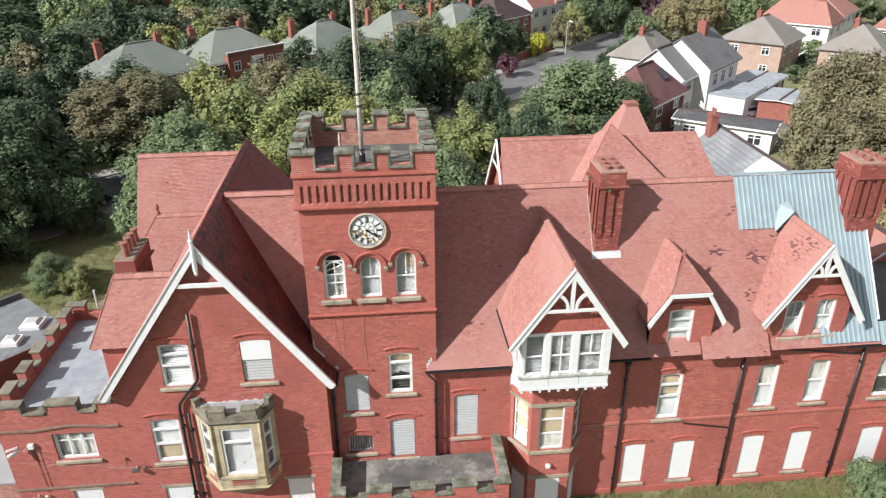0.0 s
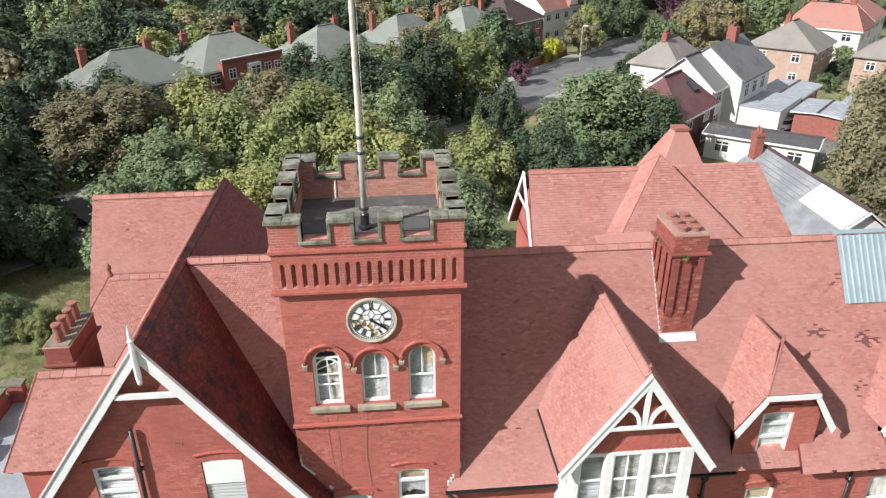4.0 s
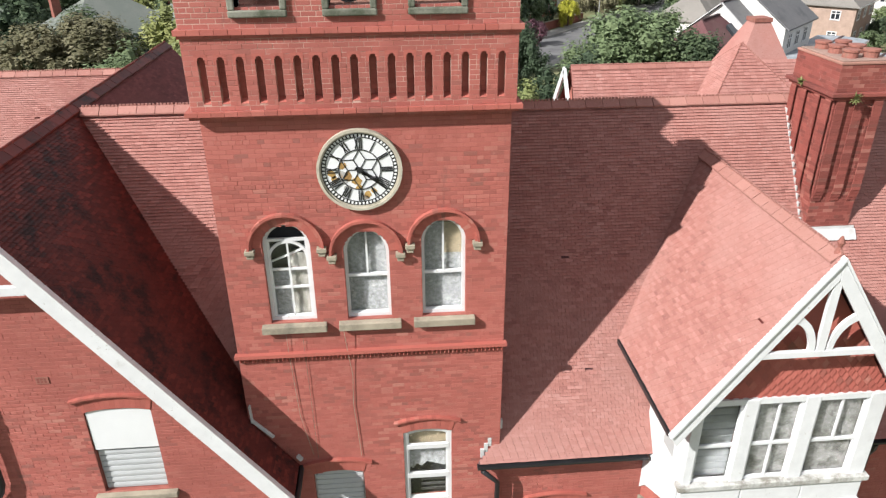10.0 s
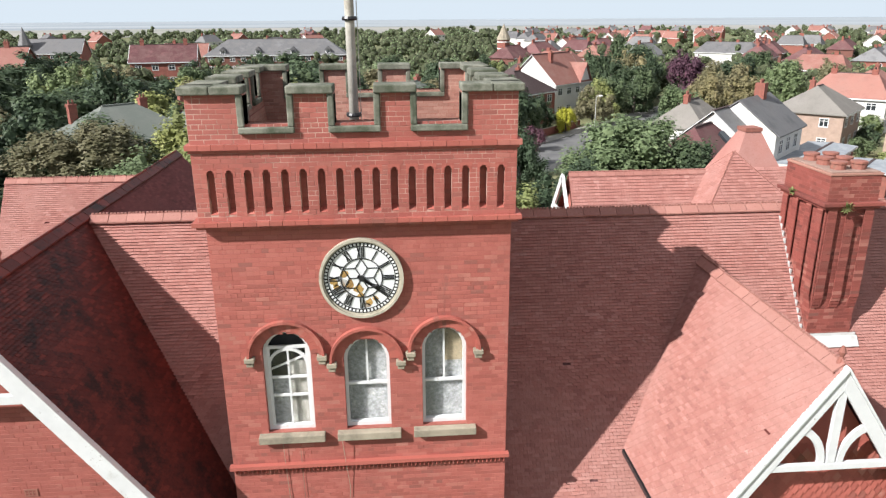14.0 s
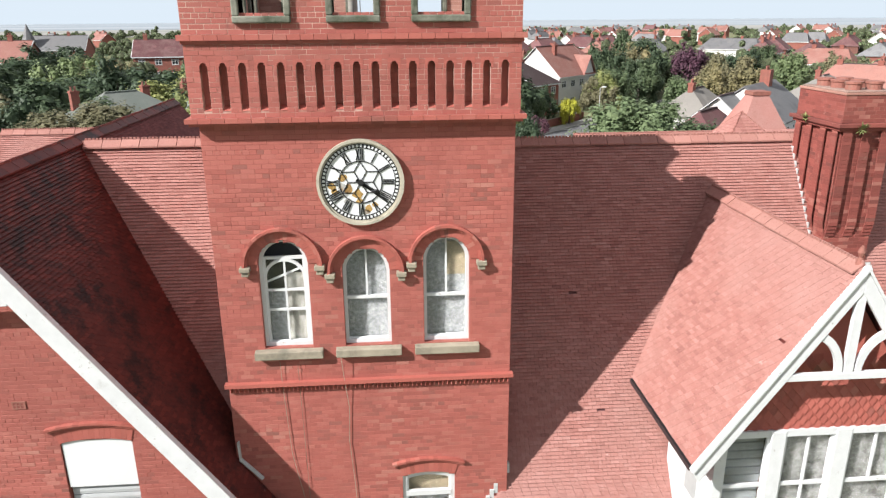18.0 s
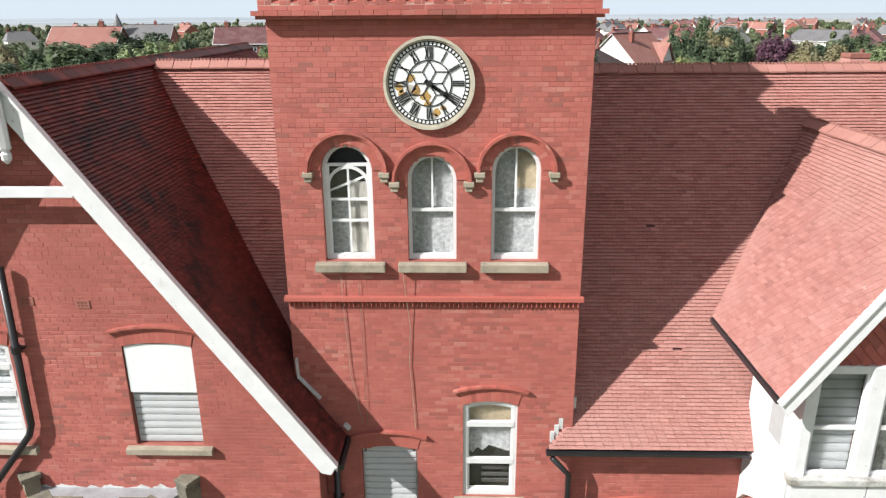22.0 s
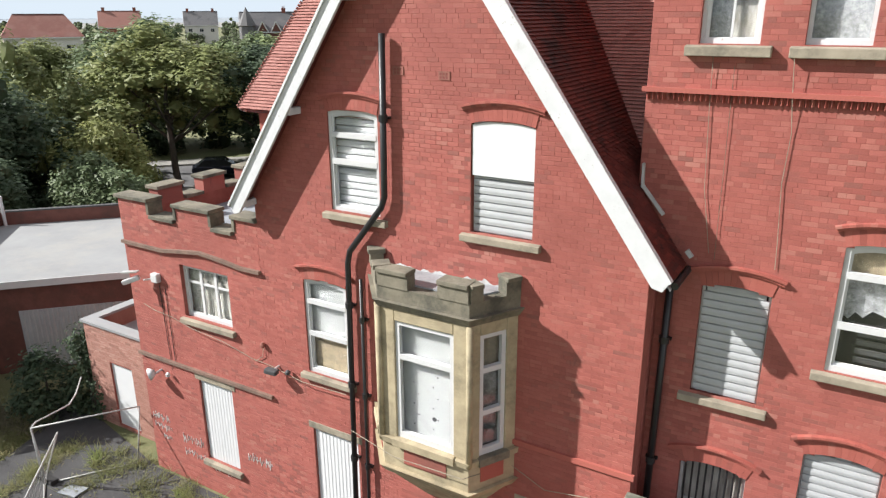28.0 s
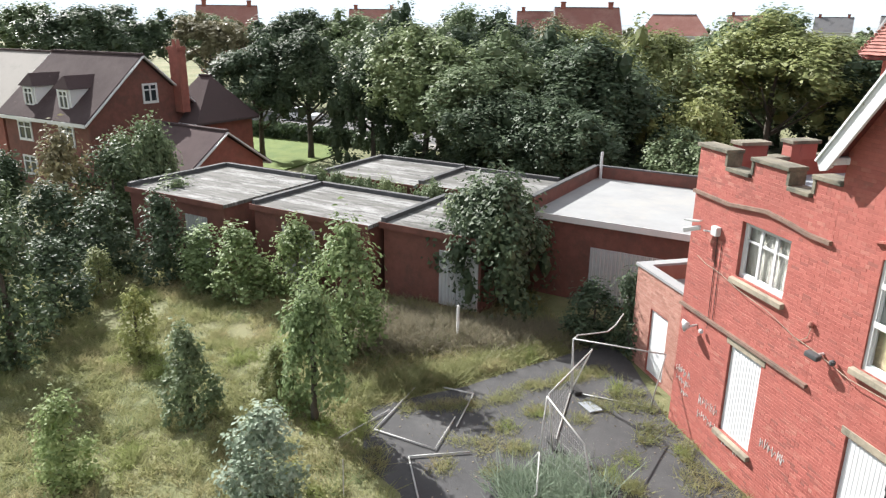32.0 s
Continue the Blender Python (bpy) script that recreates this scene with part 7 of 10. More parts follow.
# terrace over the porch
terr = structure("terrace", "flat asphalt terrace roof with stained pale puddle marks", "terrace")
part("deck", Shape().box(-2.66, 4.5, 21.25, TY - 0.02, 3.1, 3.3), ASPHALT_OLD, terr)
tw = structure("wall_terrace", "red brick porch wall under terrace", "wall")
TFY = 21.25
tgaps = [(-2.1, -1.25), (-0.25, 0.55), (1.5, 2.25), (3.2, 3.95)]
tp = [(-2.66, 0), (4.55, 0), (4.55, 4.0)]
for a, b in reversed(tgaps):
    tp += [(b, 4.0), (b, 3.62), (a, 3.62), (a, 4.0)]
tp.append((-2.66, 4.0))
part("masonry", slab(front(TFY), tp, [], 0.3), MORTAR, tw)
lay_bricks(tw, front(TFY), tp, [], BRICK, seed=91)
edges = [-2.7] + [q for g in tgaps for q in g] + [4.6]
for a, b in zip(edges[::2], edges[1::2]):
    part("coping_stone", Shape().box(a - 0.03, b + 0.03, TFY - 0.07, TFY + 0.38, 4.0, 4.1), COPING, tw, bevel=0.015)
for a, b in tgaps:
    part("coping_stone", Shape().box(a, b, TFY - 0.07, TFY + 0.38, 3.62, 3.7), COPING, tw, bevel=0.015)
for x in (-2.66, 4.25):
    part("side_parapet", Shape().box(x, x + 0.3, TFY + 0.3, WY if x > 0 else 23.3, 0, 4.0), BRICK, tw)
    part("coping_stone", Shape().box(x - 0.05, x + 0.38, TFY + 0.38, (WY if x > 0 else 23.3) - 0.01, 4.0, 4.12), COPING, tw, bevel=0.015)


# ---- ground ----
def graded():
    near = [i * 2.0 for i in range(-30, 31)]
    far = [70, 85, 105, 130, 165, 210, 280, 380, 550, 800, 1200, 1800, 2700, 4600]
    return [-f for f in reversed(far)] + near + far


ground = structure("ground", "rough overgrown grass ground with bare patches", "ground")
gx, gy = [v - 10 for v in graded()], [v + 18 for v in graded()]


def lie(x, y):
    """Height of the ground: uneven in the open, level by the walls."""
    if -60 < x < -11 and -40 < y < 23 and not (-20 < x < 5 and 14 < y < 30):
        return 0.16 * noise.noise((x * 0.31, y * 0.31, 0.0)) + 0.07 * noise.noise((x * 0.9, y * 0.9, 3.0)) - 0.05
    return 0.0


s = Shape()
nx = len(gx)
s.add([(x, y, lie(x, y)) for y in gy for x in gx], [(j * nx + i, j * nx + i + 1, (j + 1) * nx + i + 1, (j + 1) * nx + i) for j in range(len(gy) - 1) for i in range(nx - 1)])
part("ground_sheet", s, GROUND, ground, smooth=True)


# ---- frame of the streets: they run askew to the front ----
ST = radians(45.6)
E1, E2 = Vector((math.cos(ST), math.sin(ST), 0)), Vector((-math.sin(ST), math.cos(ST), 0))


def strip(points, half, z, shape=None):
    """A road-like band along points."""
    s = shape or Shape()
    pts = [Vector((*p, z)) for p in points]
    sides = []
    for i, p in enumerate(pts):
        d = (pts[min(i + 1, len(pts) - 1)] - pts[max(i - 1, 0)]).normalized()
        n = Vector((-d.y, d.x, 0))
        sides.append((p + n * half, p - n * half))
    for (a, b), (c, d) in zip(sides, sides[1:]):
        s.hexa([b - Vector((0, 0, 0.3)), d - Vector((0, 0, 0.3)), c - Vector((0, 0, 0.3)), a - Vector((0, 0, 0.3))], [b, d, c, a])
    return s


ROAD_LINE = [(-140, -45), (-90, 5), (-27, 67), (17, 104), (34, 124), (58, 152), (120, 215), (240, 330)]


def beside(k):
    out = []
    for i, p in enumerate(ROAD_LINE):
        a, b = Vector(ROAD_LINE[max(i - 1, 0)]), Vector(ROAD_LINE[min(i + 1, len(ROAD_LINE) - 1)])
        d = (b - a).normalized()
        out.append((p[0] - d.y * k, p[1] + d.x * k))
    return out


road = structure("road", "worn grey asphalt street behind trees", "road")
part("carriageway", strip(ROAD_LINE, 4.2, 0.03), ROADM, road)
part("side_street", strip([(20, 106), (6, 122), (-18, 150)], 3.5, 0.026), ROADM, road)
PAVE = plain("pavement_slabs", (0.3, 0.29, 0.27), 0.9, 0, 0.15, 1.5, (0.2, 0.2, 0.18), (0.5, 0.7))
for nm, k in (("pavement_near", -5.4), ("pavement_far", 5.4)):
    pv = structure(nm, "pale paved footway with kerb", "pavement")
    part("paving", strip(beside(k), 1.1, 0.15), PAVE, pv)
yard = structure("yard", "dark cracked asphalt yard with weeds", "yard")
part("asphalt", Shape().xy([(-21.4, 23.9), (-20.0, 22.2), (-19.3, 20.0), (-18.6, 18.2), (-18.0, 15.0), (-14.0, 14.4), (-5.0, 13.6), (-5.0, 23.2), (-15.6, 23.2), (-19.0, 23.9)], -0.1, 0.03), YARD, yard)
lawn = structure("lawn", "sunlit mown lawn beside street trees", "lawn")
part("turf", Shape().xy([(-53, 13.5), (-58, 8), (-73, 6), (-68, 15), (-60, 19)], -0.2, 0.06), LAWN, lawn)
back_grass = structure("grass_back", "rough sunlit grass behind left wing", "lawn")
part("turf", Shape().xy([(-36, 40), (-15, 38), (-14, 53), (-26, 58)], -0.2, 0.05), GROUND, back_grass)

# distance: sand flats and sea as far sheets
sea = structure("sea", "pale calm estuary water at horizon", "water")
sand = structure("sand_flats", "pale wet sand flats beyond town", "sand")


def sheet(a0, a1, r0, r1, z, n=24):
    s = Shape()
    for i in range(n):
        p, q = (radians(a0 + (a1 - a0) * (i + j) / n) for j in (0, 1))
        s.hexa([(r * math.cos(t), r * math.sin(t), z - 0.5) for r, t in ((r0, p), (r1, p), (r1, q), (r0, q))], [(r * math.cos(t), r * math.sin(t), z) for r, t in ((r0, p), (r1, p), (r1, q), (r0, q))])
    return s


part("sand_sheet", sheet(20, 200, 820, 1400, 0.6), SAND, sand)
part("water_sheet", sheet(20, 200, 1400, 4550, 0.8), SEA, sea)


# ---- houses ----
WIN_MESH = {}


def grate(xs, zs, gaps, y0, y1):
    """A frame in one piece: a plate between the lines xs and zs, open in the cells named."""
    s = Shape()
    nx, nz = len(xs), len(zs)
    pts = [(x, y, z) for y in (y0, y1) for z in zs for x in xs]
    k = nx * nz
    faces = []
    solid = {(i, j) for i in range(nx - 1) for j in range(nz - 1)} - set(gaps)
    for i, j in solid:
        a = j * nx + i
        faces.append((a, a + 1, a + nx + 1, a + nx))
        for (di, dj), (p, q) in (((-1, 0), (a + nx, a)), ((1, 0), (a + 1, a + nx + 1)), ((0, -1), (a, a + 1)), ((0, 1), (a + nx + 1, a + nx))):
            if (i + di, j + dj) not in solid:
                faces.append((q, p, p + k, q + k))
    return s.add(pts, faces)


def house_window(parent, m, w, h):
    """A white framed window with dark panes on a house wall; m: its middle, facing -y."""
    key = (round(w, 2), round(h, 2))
    if key not in WIN_MESH:
        t = 0.1
        f = grate([-w / 2 - 0.02, -w / 2 + t, -0.05, 0.05, w / 2 - t, w / 2 + 0.02], [-h / 2 - 0.06, -h / 2 + t, h * 0.15, h * 0.15 + 0.08, h / 2 - t, h / 2 + 0.02],
                  {(1, 1), (1, 3), (3, 1), (3, 3)}, -0.07, 0.05)
        g = Shape().box(-w / 2 + 0.05, w / 2 - 0.05, -0.02, 0.04, -h / 2 + 0.05, h / 2 - 0.05)
        fm, gm = f.mesh("window"), g.mesh("pane")
        fm.materials.append(UPVC)
        gm.materials.append(GLASS_DARK)
        WIN_MESH[key] = (fm, gm)
    fm, gm = WIN_MESH[key]
    o = new("window", fm)
    o.parent = parent
    o.matrix_basis = m
    p = new("pane", gm)
    p.parent = o
    return o


FAR_WIN = []


def far_window(parent, m):
    """A window of a far house: frame and dark pane in one piece."""
    if not FAR_WIN:
        f = Shape().box(-0.75, 0.75, -0.05, 0.05, -0.65, 0.65)
        n = len(f.f)
        f.box(-0.64, -0.04, -0.08, 0.0, -0.54, 0.54).box(0.04, 0.64, -0.08, 0.0, -0.54, 0.54)
        me = f.mesh("window")
        me.materials.append(UPVC)
        me.materials.append(GLASS_DARK)
        for p in me.polygons[n:]:
            p.material_index = 1
        FAR_WIN.append(me)
    o = new("window", FAR_WIN[0])
    o.parent = parent
    o.matrix_basis = m
    return o


def house(at, turn, L, W, eave, ridge, walls, roof, label, hip=0.0, chimneys=(), windows=True, dormers=0, category="house", name="house", floors=2, over=0.4, gable_mat=None, group="", sides="fblr", far=False):
    """A house with its ridge along its own x: hip is how far each ridge end lies in from the wall."""
    ob = tagged(new(name), label, category, group)
    ob.matrix_basis = Matrix.Translation((*at, 0)) @ Matrix.Rotation(radians(turn), 4, "Z")
    x, y = L / 2, W / 2
    part("wall", Shape().box(-x, x, -y, y, -0.2, eave), walls, ob)
    if hip <= 0:
        for sx in (-1, 1):
            a, b = (-x, -x + 0.25) if sx < 0 else (x - 0.25, x)
            part("gable", Shape().extrude([(a, -y, eave), (a, y, eave), (a, 0, ridge - 0.1)], (b - a, 0, 0)), gable_mat or walls, ob)
    k = (ridge - eave) / y
    ez = eave - over * k * 0.6
    X, Y = x + (0.25 if hip <= 0 else over), y + over
    t = Vector((0, 0, 0.16))
    rx = x - hip if hip > 0 else X
    for sy in (-1, 1):
        loop = [(-X, sy * Y, ez), (X, sy * Y, ez), (rx, 0, ridge), (-rx, 0, ridge)]
        part("roof_slope", Shape().extrude([Vector(p) for p in (loop if sy < 0 else loop[::-1])], t), roof, ob)
    if hip > 0:
        for sx in (-1, 1):
            loop = [(sx * X, Y, ez), (sx * X, -Y, ez), (sx * rx, 0, ridge)]
            part("roof_hip", Shape().extrude([Vector(p) for p in (loop if sx < 0 else loop[::-1])], t), roof, ob)
    part("ridge_tiles", Shape().beam((-rx, 0, ridge + 0.16), (rx, 0, ridge + 0.16), 0.3, 0.12), ROOF_BROWN if roof is not SLATE_GREEN else roof, ob)
    fascia = Shape()
    for sy in (-1, 1):
        fascia.box(-X, X, sy * Y - 0.04, sy * Y + 0.04, ez - 0.1, ez + 0.12)
    part("gutter_board", fascia, UPVC, ob)
    if hip <= 0:
        for sx in (-1, 1):
            s = Shape()
            for sy in (-1, 1):
                s.beam((sx * (X + 0.03), sy * Y, ez), (sx * (X + 0.03), 0, ridge + 0.05), 0.08, 0.22, (sx, 0, 0))
            part("verge_board", s, UPVC, ob)
    for cx, cy, ch in chimneys:
        c = part("chimney", Shape().box(cx - 0.45, cx + 0.45, cy - 0.32, cy + 0.32, eave, ridge + ch).box(cx - 0.52, cx + 0.52, cy - 0.39, cy + 0.39, ridge + ch - 0.25, ridge + ch - 0.05), BRICKW, ob)
        for d in () if far else (-0.22, 0.22):
            part("chimney_pot", Shape().lathe([(0.13, 0), (0.1, 0.4), (0.13, 0.45)], (cx + d, cy, ridge + ch), 8), CLAY, c)
    if windows:
        fh = eave / floors
        n = max(2, int(L // 3.2))
        for fl in range(floors):
            z = fh * (fl + 0.55)
            for i in range(n):
                px = -x + L * (i + 0.5) / n
                if far:
                    far_window(ob, Matrix.Translation((px, -y, z)))
                elif "f" in sides:
                    house_window(ob, Matrix.Translation((px, -y, z)), 1.5, 1.25)
                if "b" in sides:
                    house_window(ob, Matrix.Translation((px, y, z)) @ Matrix.Rotation(math.pi, 4, "Z"), 1.5, 1.25)
            for i in range(2):
                py = -y + W * (i + 0.5) / 2
                if "l" in sides:
                    house_window(ob, Matrix.Translation((-x, py, z)) @ Matrix.Rotation(-math.pi / 2, 4, "Z"), 1.2, 1.2)
                if "r" in sides:
                    house_window(ob, Matrix.Translation((x, py, z)) @ Matrix.Rotation(math.pi / 2, 4, "Z"), 1.2, 1.2)
    for i in range(dormers):
        px = -x + L * (i + 0.5) / dormers
        for sy in (-1, 1):
            d = part("dormer", Shape().box(px - 0.75, px + 0.75, min(sy * (y - 0.4), sy * 0.9), max(sy * (y - 0.4), sy * 0.9), eave + 0.2, eave + 1.5), UPVC, ob)
            yy = sy * (y + 0.15)
            part("dormer_roof", Shape().hexa([(px - 1.0, yy, eave + 1.45), (px + 1.0, yy, eave + 1.45), (px + 1.0, sy * 0.6, eave + 1.45), (px - 1.0, sy * 0.6, eave + 1.45)],
                                             [(px - 0.05, yy, eave + 2.4), (px + 0.05, yy, eave + 2.4), (px + 0.05, sy * 0.3, eave + 2.4), (px - 0.05, sy * 0.3, eave + 2.4)]), roof, d)
            house_window(ob, Matrix.Translation((px, sy * (y - 0.38), eave + 0.9)) @ Matrix.Rotation(0 if sy < 0 else math.pi, 4, "Z"), 1.1, 1.0)
    return ob


ROOF_RED = tile_like("weathered_red_roof_tile", (0.19, 0.085, 0.07), (0.255, 0.115, 0.095), (0.3, 0.145, 0.12), (0.29, 0.16, 0.135), 0.75)
ROOF_GREY = tile_like("grey_brown_concrete_tile", (0.14, 0.13, 0.12), (0.19, 0.178, 0.162), (0.24, 0.225, 0.205), (0.22, 0.205, 0.19), 0.85)
BRICKW = plain("plain_house_brick", (0.25, 0.085, 0.064), 0.85, 0, 0.25, 2.5, (0.2, 0.08, 0.06), (0.5, 0.7), 0.004)
BRICKD = plain("dark_plum_brick", (0.16, 0.065, 0.05), 0.85, 0, 0.25, 2.5, (0.1, 0.05, 0.04), (0.5, 0.7), 0.004)
S = 45.6
SLATE_WET = tile_like("wet_blue_slate", (0.12, 0.125, 0.135), (0.17, 0.18, 0.195), (0.24, 0.25, 0.265), (0.3, 0.31, 0.32), 0.35)
BEIGE = plain("beige_pink_brick", (0.36, 0.26, 0.21), 0.85, 0, 0.15, 2.0, (0.26, 0.19, 0.15), (0.5, 0.7), 0.004)

# row of villas across the street
for i, (p, L) in enumerate((((-31, 97.5), 13), ((-21.5, 107.5), 13), ((-8, 113), 12), ((3.5, 123), 12), ((14.5, 131), 12), ((23, 141), 11))):
    v = house(p, S, L, 9.5, 5.6, 9.0, BRICKW, SLATE_GREEN if i < 5 else ROOF_BROWN, "brick villa with grey-green hipped roof", 4.6, ((-4.2, 2.5, 0.4), (4.2, 2.5, 0.4)), group="villas along street")
    if i in (1, 4):
        part("flat_bay", Shape().box(-4.2, 5.5, -5.6, -4.3, -0.2, 6.2), BRICKW, v, "projecting brick block with balustrade")
        part("balustrade", Shape().box(-4.2, 5.5, -5.65, -5.5, 6.2, 6.8), BRICKD, v)
        part("balustrade_coping", Shape().box(-4.3, 5.6, -5.72, -5.45, 6.8, 6.9), RENDER_WHITE, v)
        for q in (-2.8, 2.9, 4.5):
            house_window(v, Matrix.Translation((q, -5.6, 4.9)), 1.1, 1.3)
        part("bay_window", Shape().box(-0.5, 1.4, -6.2, -5.6, 3.9, 5.9), UPVC, v, "white square bay window")
        house_window(v, Matrix.Translation((0.45, -6.2, 4.9)), 1.5, 1.4)
rw = house((31.5, 151.5), S, 13, 10.5, 6.4, 11.5, RENDER_WHITE, ROOF_RED, "white rendered house with red roof and conservatory", 0, ((-2.5, -1.5, 0.4),))
part("cross_gable", Shape().extrude([(2.0, -5.4, 6.4), (6.0, -5.4, 6.4), (4.0, -5.4, 9.6)], (0, 4.5, 0)), RENDER_WHITE, rw)
for sg in (-1, 1):
    part("gable_slope", Shape().extrude([(4.0 + sg * 2.4, -5.8, 6.1), (4.0 + sg * 2.4, -1.0, 6.1), (4.0, -1.0, 9.75), (4.0, -5.8, 9.75)][::sg], (0, 0, 0.14)), ROOF_RED, rw)
part("conservatory", Shape().hexa([(1.5, -8.6, 0), (7.5, -8.6, 0), (7.5, -5.25, 0), (1.5, -5.25, 0)], [(1.5, -8.6, 2.3), (7.5, -8.6, 2.3), (7.5, -5.25, 3.3), (1.5, -5.25, 3.3)]), SLATE_WET, rw, "pale glazed conservatory")
for i in range(7):
    part("conservatory_bar", Shape().beam((1.6 + i * 0.97, -8.62, 2.35), (1.6 + i * 0.97, -5.25, 3.35), 0.1, 0.08), UPVC, rw)
house((31, 172), S, 12, 9, 5.2, 9.0, RENDER_WHITE, ROOF_BROWN, "white rendered house with plain brown roof", 3.0, ((-3, 0, 0.8),))

# white house with slate roof, two gables
wh = house((37.9, 90.0), S, 9.0, 7.4, 5.4, 8.6, RENDER_WHITE, SLATE, "white rendered house with grey tiled gabled roof", 0, ())
part("rear_block_wall", Shape().box(-0.4, 10.2, -5.5, 3.1, -0.2, 6.0), RENDER_WHITE, wh)
for sy in (-1, 1):
    loop = [(-0.6, sy * 4.75 - 1.2, 5.8), (10.5, sy * 4.75 - 1.2, 5.8), (10.5, -1.2, 9.4), (-0.6, -1.2, 9.4)]
    part("roof_slope", Shape().extrude([Vector(p) for p in (loop if sy < 0 else loop[::-1])], (0, 0, 0.16)), SLATE, wh)
part("gable", Shape().extrude([(-0.4, -5.5, 6.0), (-0.4, 3.1, 6.0), (-0.4, -1.2, 9.3)], (0.25, 0, 0)), RENDER_WHITE, wh)
st = part("chimney", Shape().box(5.8, 7.0, -1.9, -0.8, 8.0, 10.9), BRICKW, wh, "red brick chimney")
for d in (-0.35, 0, 0.35):
    part("chimney_pot", Shape().lathe([(0.13, 0), (0.1, 0.4), (0.13, 0.45)], (6.4 + d, -1.35, 10.9), 8), CLAY, st)
part("flat_extension", Shape().box(0.0, 8.6, -10.2, -5.5, -0.2, 3.0), RENDER_WHITE, wh, "flat-roofed white extension")
part("flat_roof", Shape().box(-0.1, 8.7, -10.3, -5.5, 3.0, 3.15), FELT, wh)
for px in (1.8, 4.6, 7.6):
    house_window(wh, Matrix.Translation((px, -5.5, 4.5)), 1.4, 1.6)
house((40.0, 104.5), S, 9.0, 7.0, 4.8, 7.8, RENDER_WHITE, ROOF_GREY, "low rendered house with grey-brown tiled roof", 2.5, ((-2.0, 0, 0.9),), sides="f")
# plum-tiled house in front of it
ph = house((31.2, 81.4), S, 9.5, 7.0, 4.6, 7.9, BRICKD, ROOF_PURPLE, "brick house with mossy plum tile roof and skylight", 2.5, ())
sk = Shape().extrude([(1.2, -2.2, 6.05), (2.5, -2.2, 6.05), (2.5, -1.2, 7.0), (1.2, -1.2, 7.0)], (0, -0.06, 0.3))
part("skylight", sk, GLASS_DARK, ph, "glass roof light")
sb = house((30.2, 52.4), 90, 13.4, 9.0, 3.5, 7.0, RENDER_WHITE, SLATE_WET, "white building with wet blue-grey slate roof", 0, ((6.2, 0.9, 1.4),), windows=False)
k = 3.5 / 4.5
part("white_sheet", Shape().extrude([(-6.9, 4.9, 3.36), (-1.8, 4.9, 3.36), (-1.8, 0.1, 7.09), (-6.9, 0.1, 7.09)][::-1], (0, 0.01, 0.025)), RENDER_WHITE, sb, "white sheet over part of roof")
for i in range(14):
    t = (i + 0.7) / 15
    part("slate_course", Shape().beam((-1.7, 4.9 * (1 - t), 3.5 + 3.6 * t + 0.06), (6.9, 4.9 * (1 - t), 3.5 + 3.6 * t + 0.06), 0.05, 0.015), SLATE, sb)
# low white cottage and outhouses
house((39.4, 75.4), -38, 10.6, 4.2, 2.7, 3.1, RENDER_WHITE, FELT_DARK, "long low white outhouse with dark roof", 0, (), floors=1, sides="f")
house((62, 112), S, 11, 9.5, 5.4, 8.6, BEIGE, ROOF_GREY, "brick house with weathered brown hipped roof", 4.0, ((0, 1, 0.8),))
house((72, 102), S, 10, 8.5, 5.4, 8.6, BEIGE, ROOF_GREY, "brick house with brown hipped roof", 4.0, ((0, 1, 0.8),))
house((77, 127), S + 90, 12, 9.5, 5.6, 9.0, RENDER_WHITE, ROOF_RED, "white rendered house with red tile roof", 2.5, ((3, 0, 0.8), (-3, 0, 0.8)))
house((92, 116), S + 90, 12, 9.5, 5.6, 9.0, RENDER_WHITE, ROOF_RED, "white rendered house with red tile roof", 2.5, ((3, 0, 0.8),))
house((88, 138), S, 12, 9.5, 5.6, 8.8, RENDER_WHITE, ROOF_RED, "white rendered house with red tile roof", 2.5, ((3, 0, 0.8),))
for p, L in (((53, 95), 9), ((52, 85), 7), ((60, 88), 8)):
    house(p, S, L, 5.0, 2.6, 2.75, BRICKW, FELT, "flat-roofed brick garage behind houses", 0, (), floors=1, name="garage", category="garage", sides="f", group="garages behind houses")
# paved yards between the houses and garages
yards = structure("paved_yard", "grey paved yards behind white house", "paving")
part("paving", Shape().xy([(38, 79), (44, 73), (66, 88), (60, 98), (50, 96)], -0.1, 0.04), ROADM, yards)
# further houses on the right
for p, t, L, w, r, lab in (((46.5, 209), S + 90, 13, RENDER_WHITE, ROOF_RED, "white rendered house with red hipped roof"), ((120, 262), S + 90, 20, RENDER_WHITE, SLATE, "large white house with slate roof"), ((122, 216), S, 14, RENDER_WHITE, ROOF_PURPLE, "half-timbered white house with plum roof"),
                           ((84, 330), S, 14, RENDER_WHITE, SLATE, "white gabled house with slate roof"), ((140, 212), S, 14, BRICKW, SLATE, "brick house with slate roof"),
                           ((104, 180), S + 90, 13, BRICKW, ROOF_RED, "brick house with red roof"), ((128, 168), S, 12, RENDER_WHITE, ROOF_RED, "white house with red roof"),
                           ((70, 250), S, 13, BRICKW, ROOF_RED, "brick house with red roof"), ((62, 300), S + 90, 12, RENDER_WHITE, SLATE, "white house with slate roof")):
    house(p, t, L, 9.5, 5.8, 9.2, w, r, lab, 2.2, ((-3, 0, 0.9), (3, 0, 0.9)), sides="fl", far=p[1] > 150)
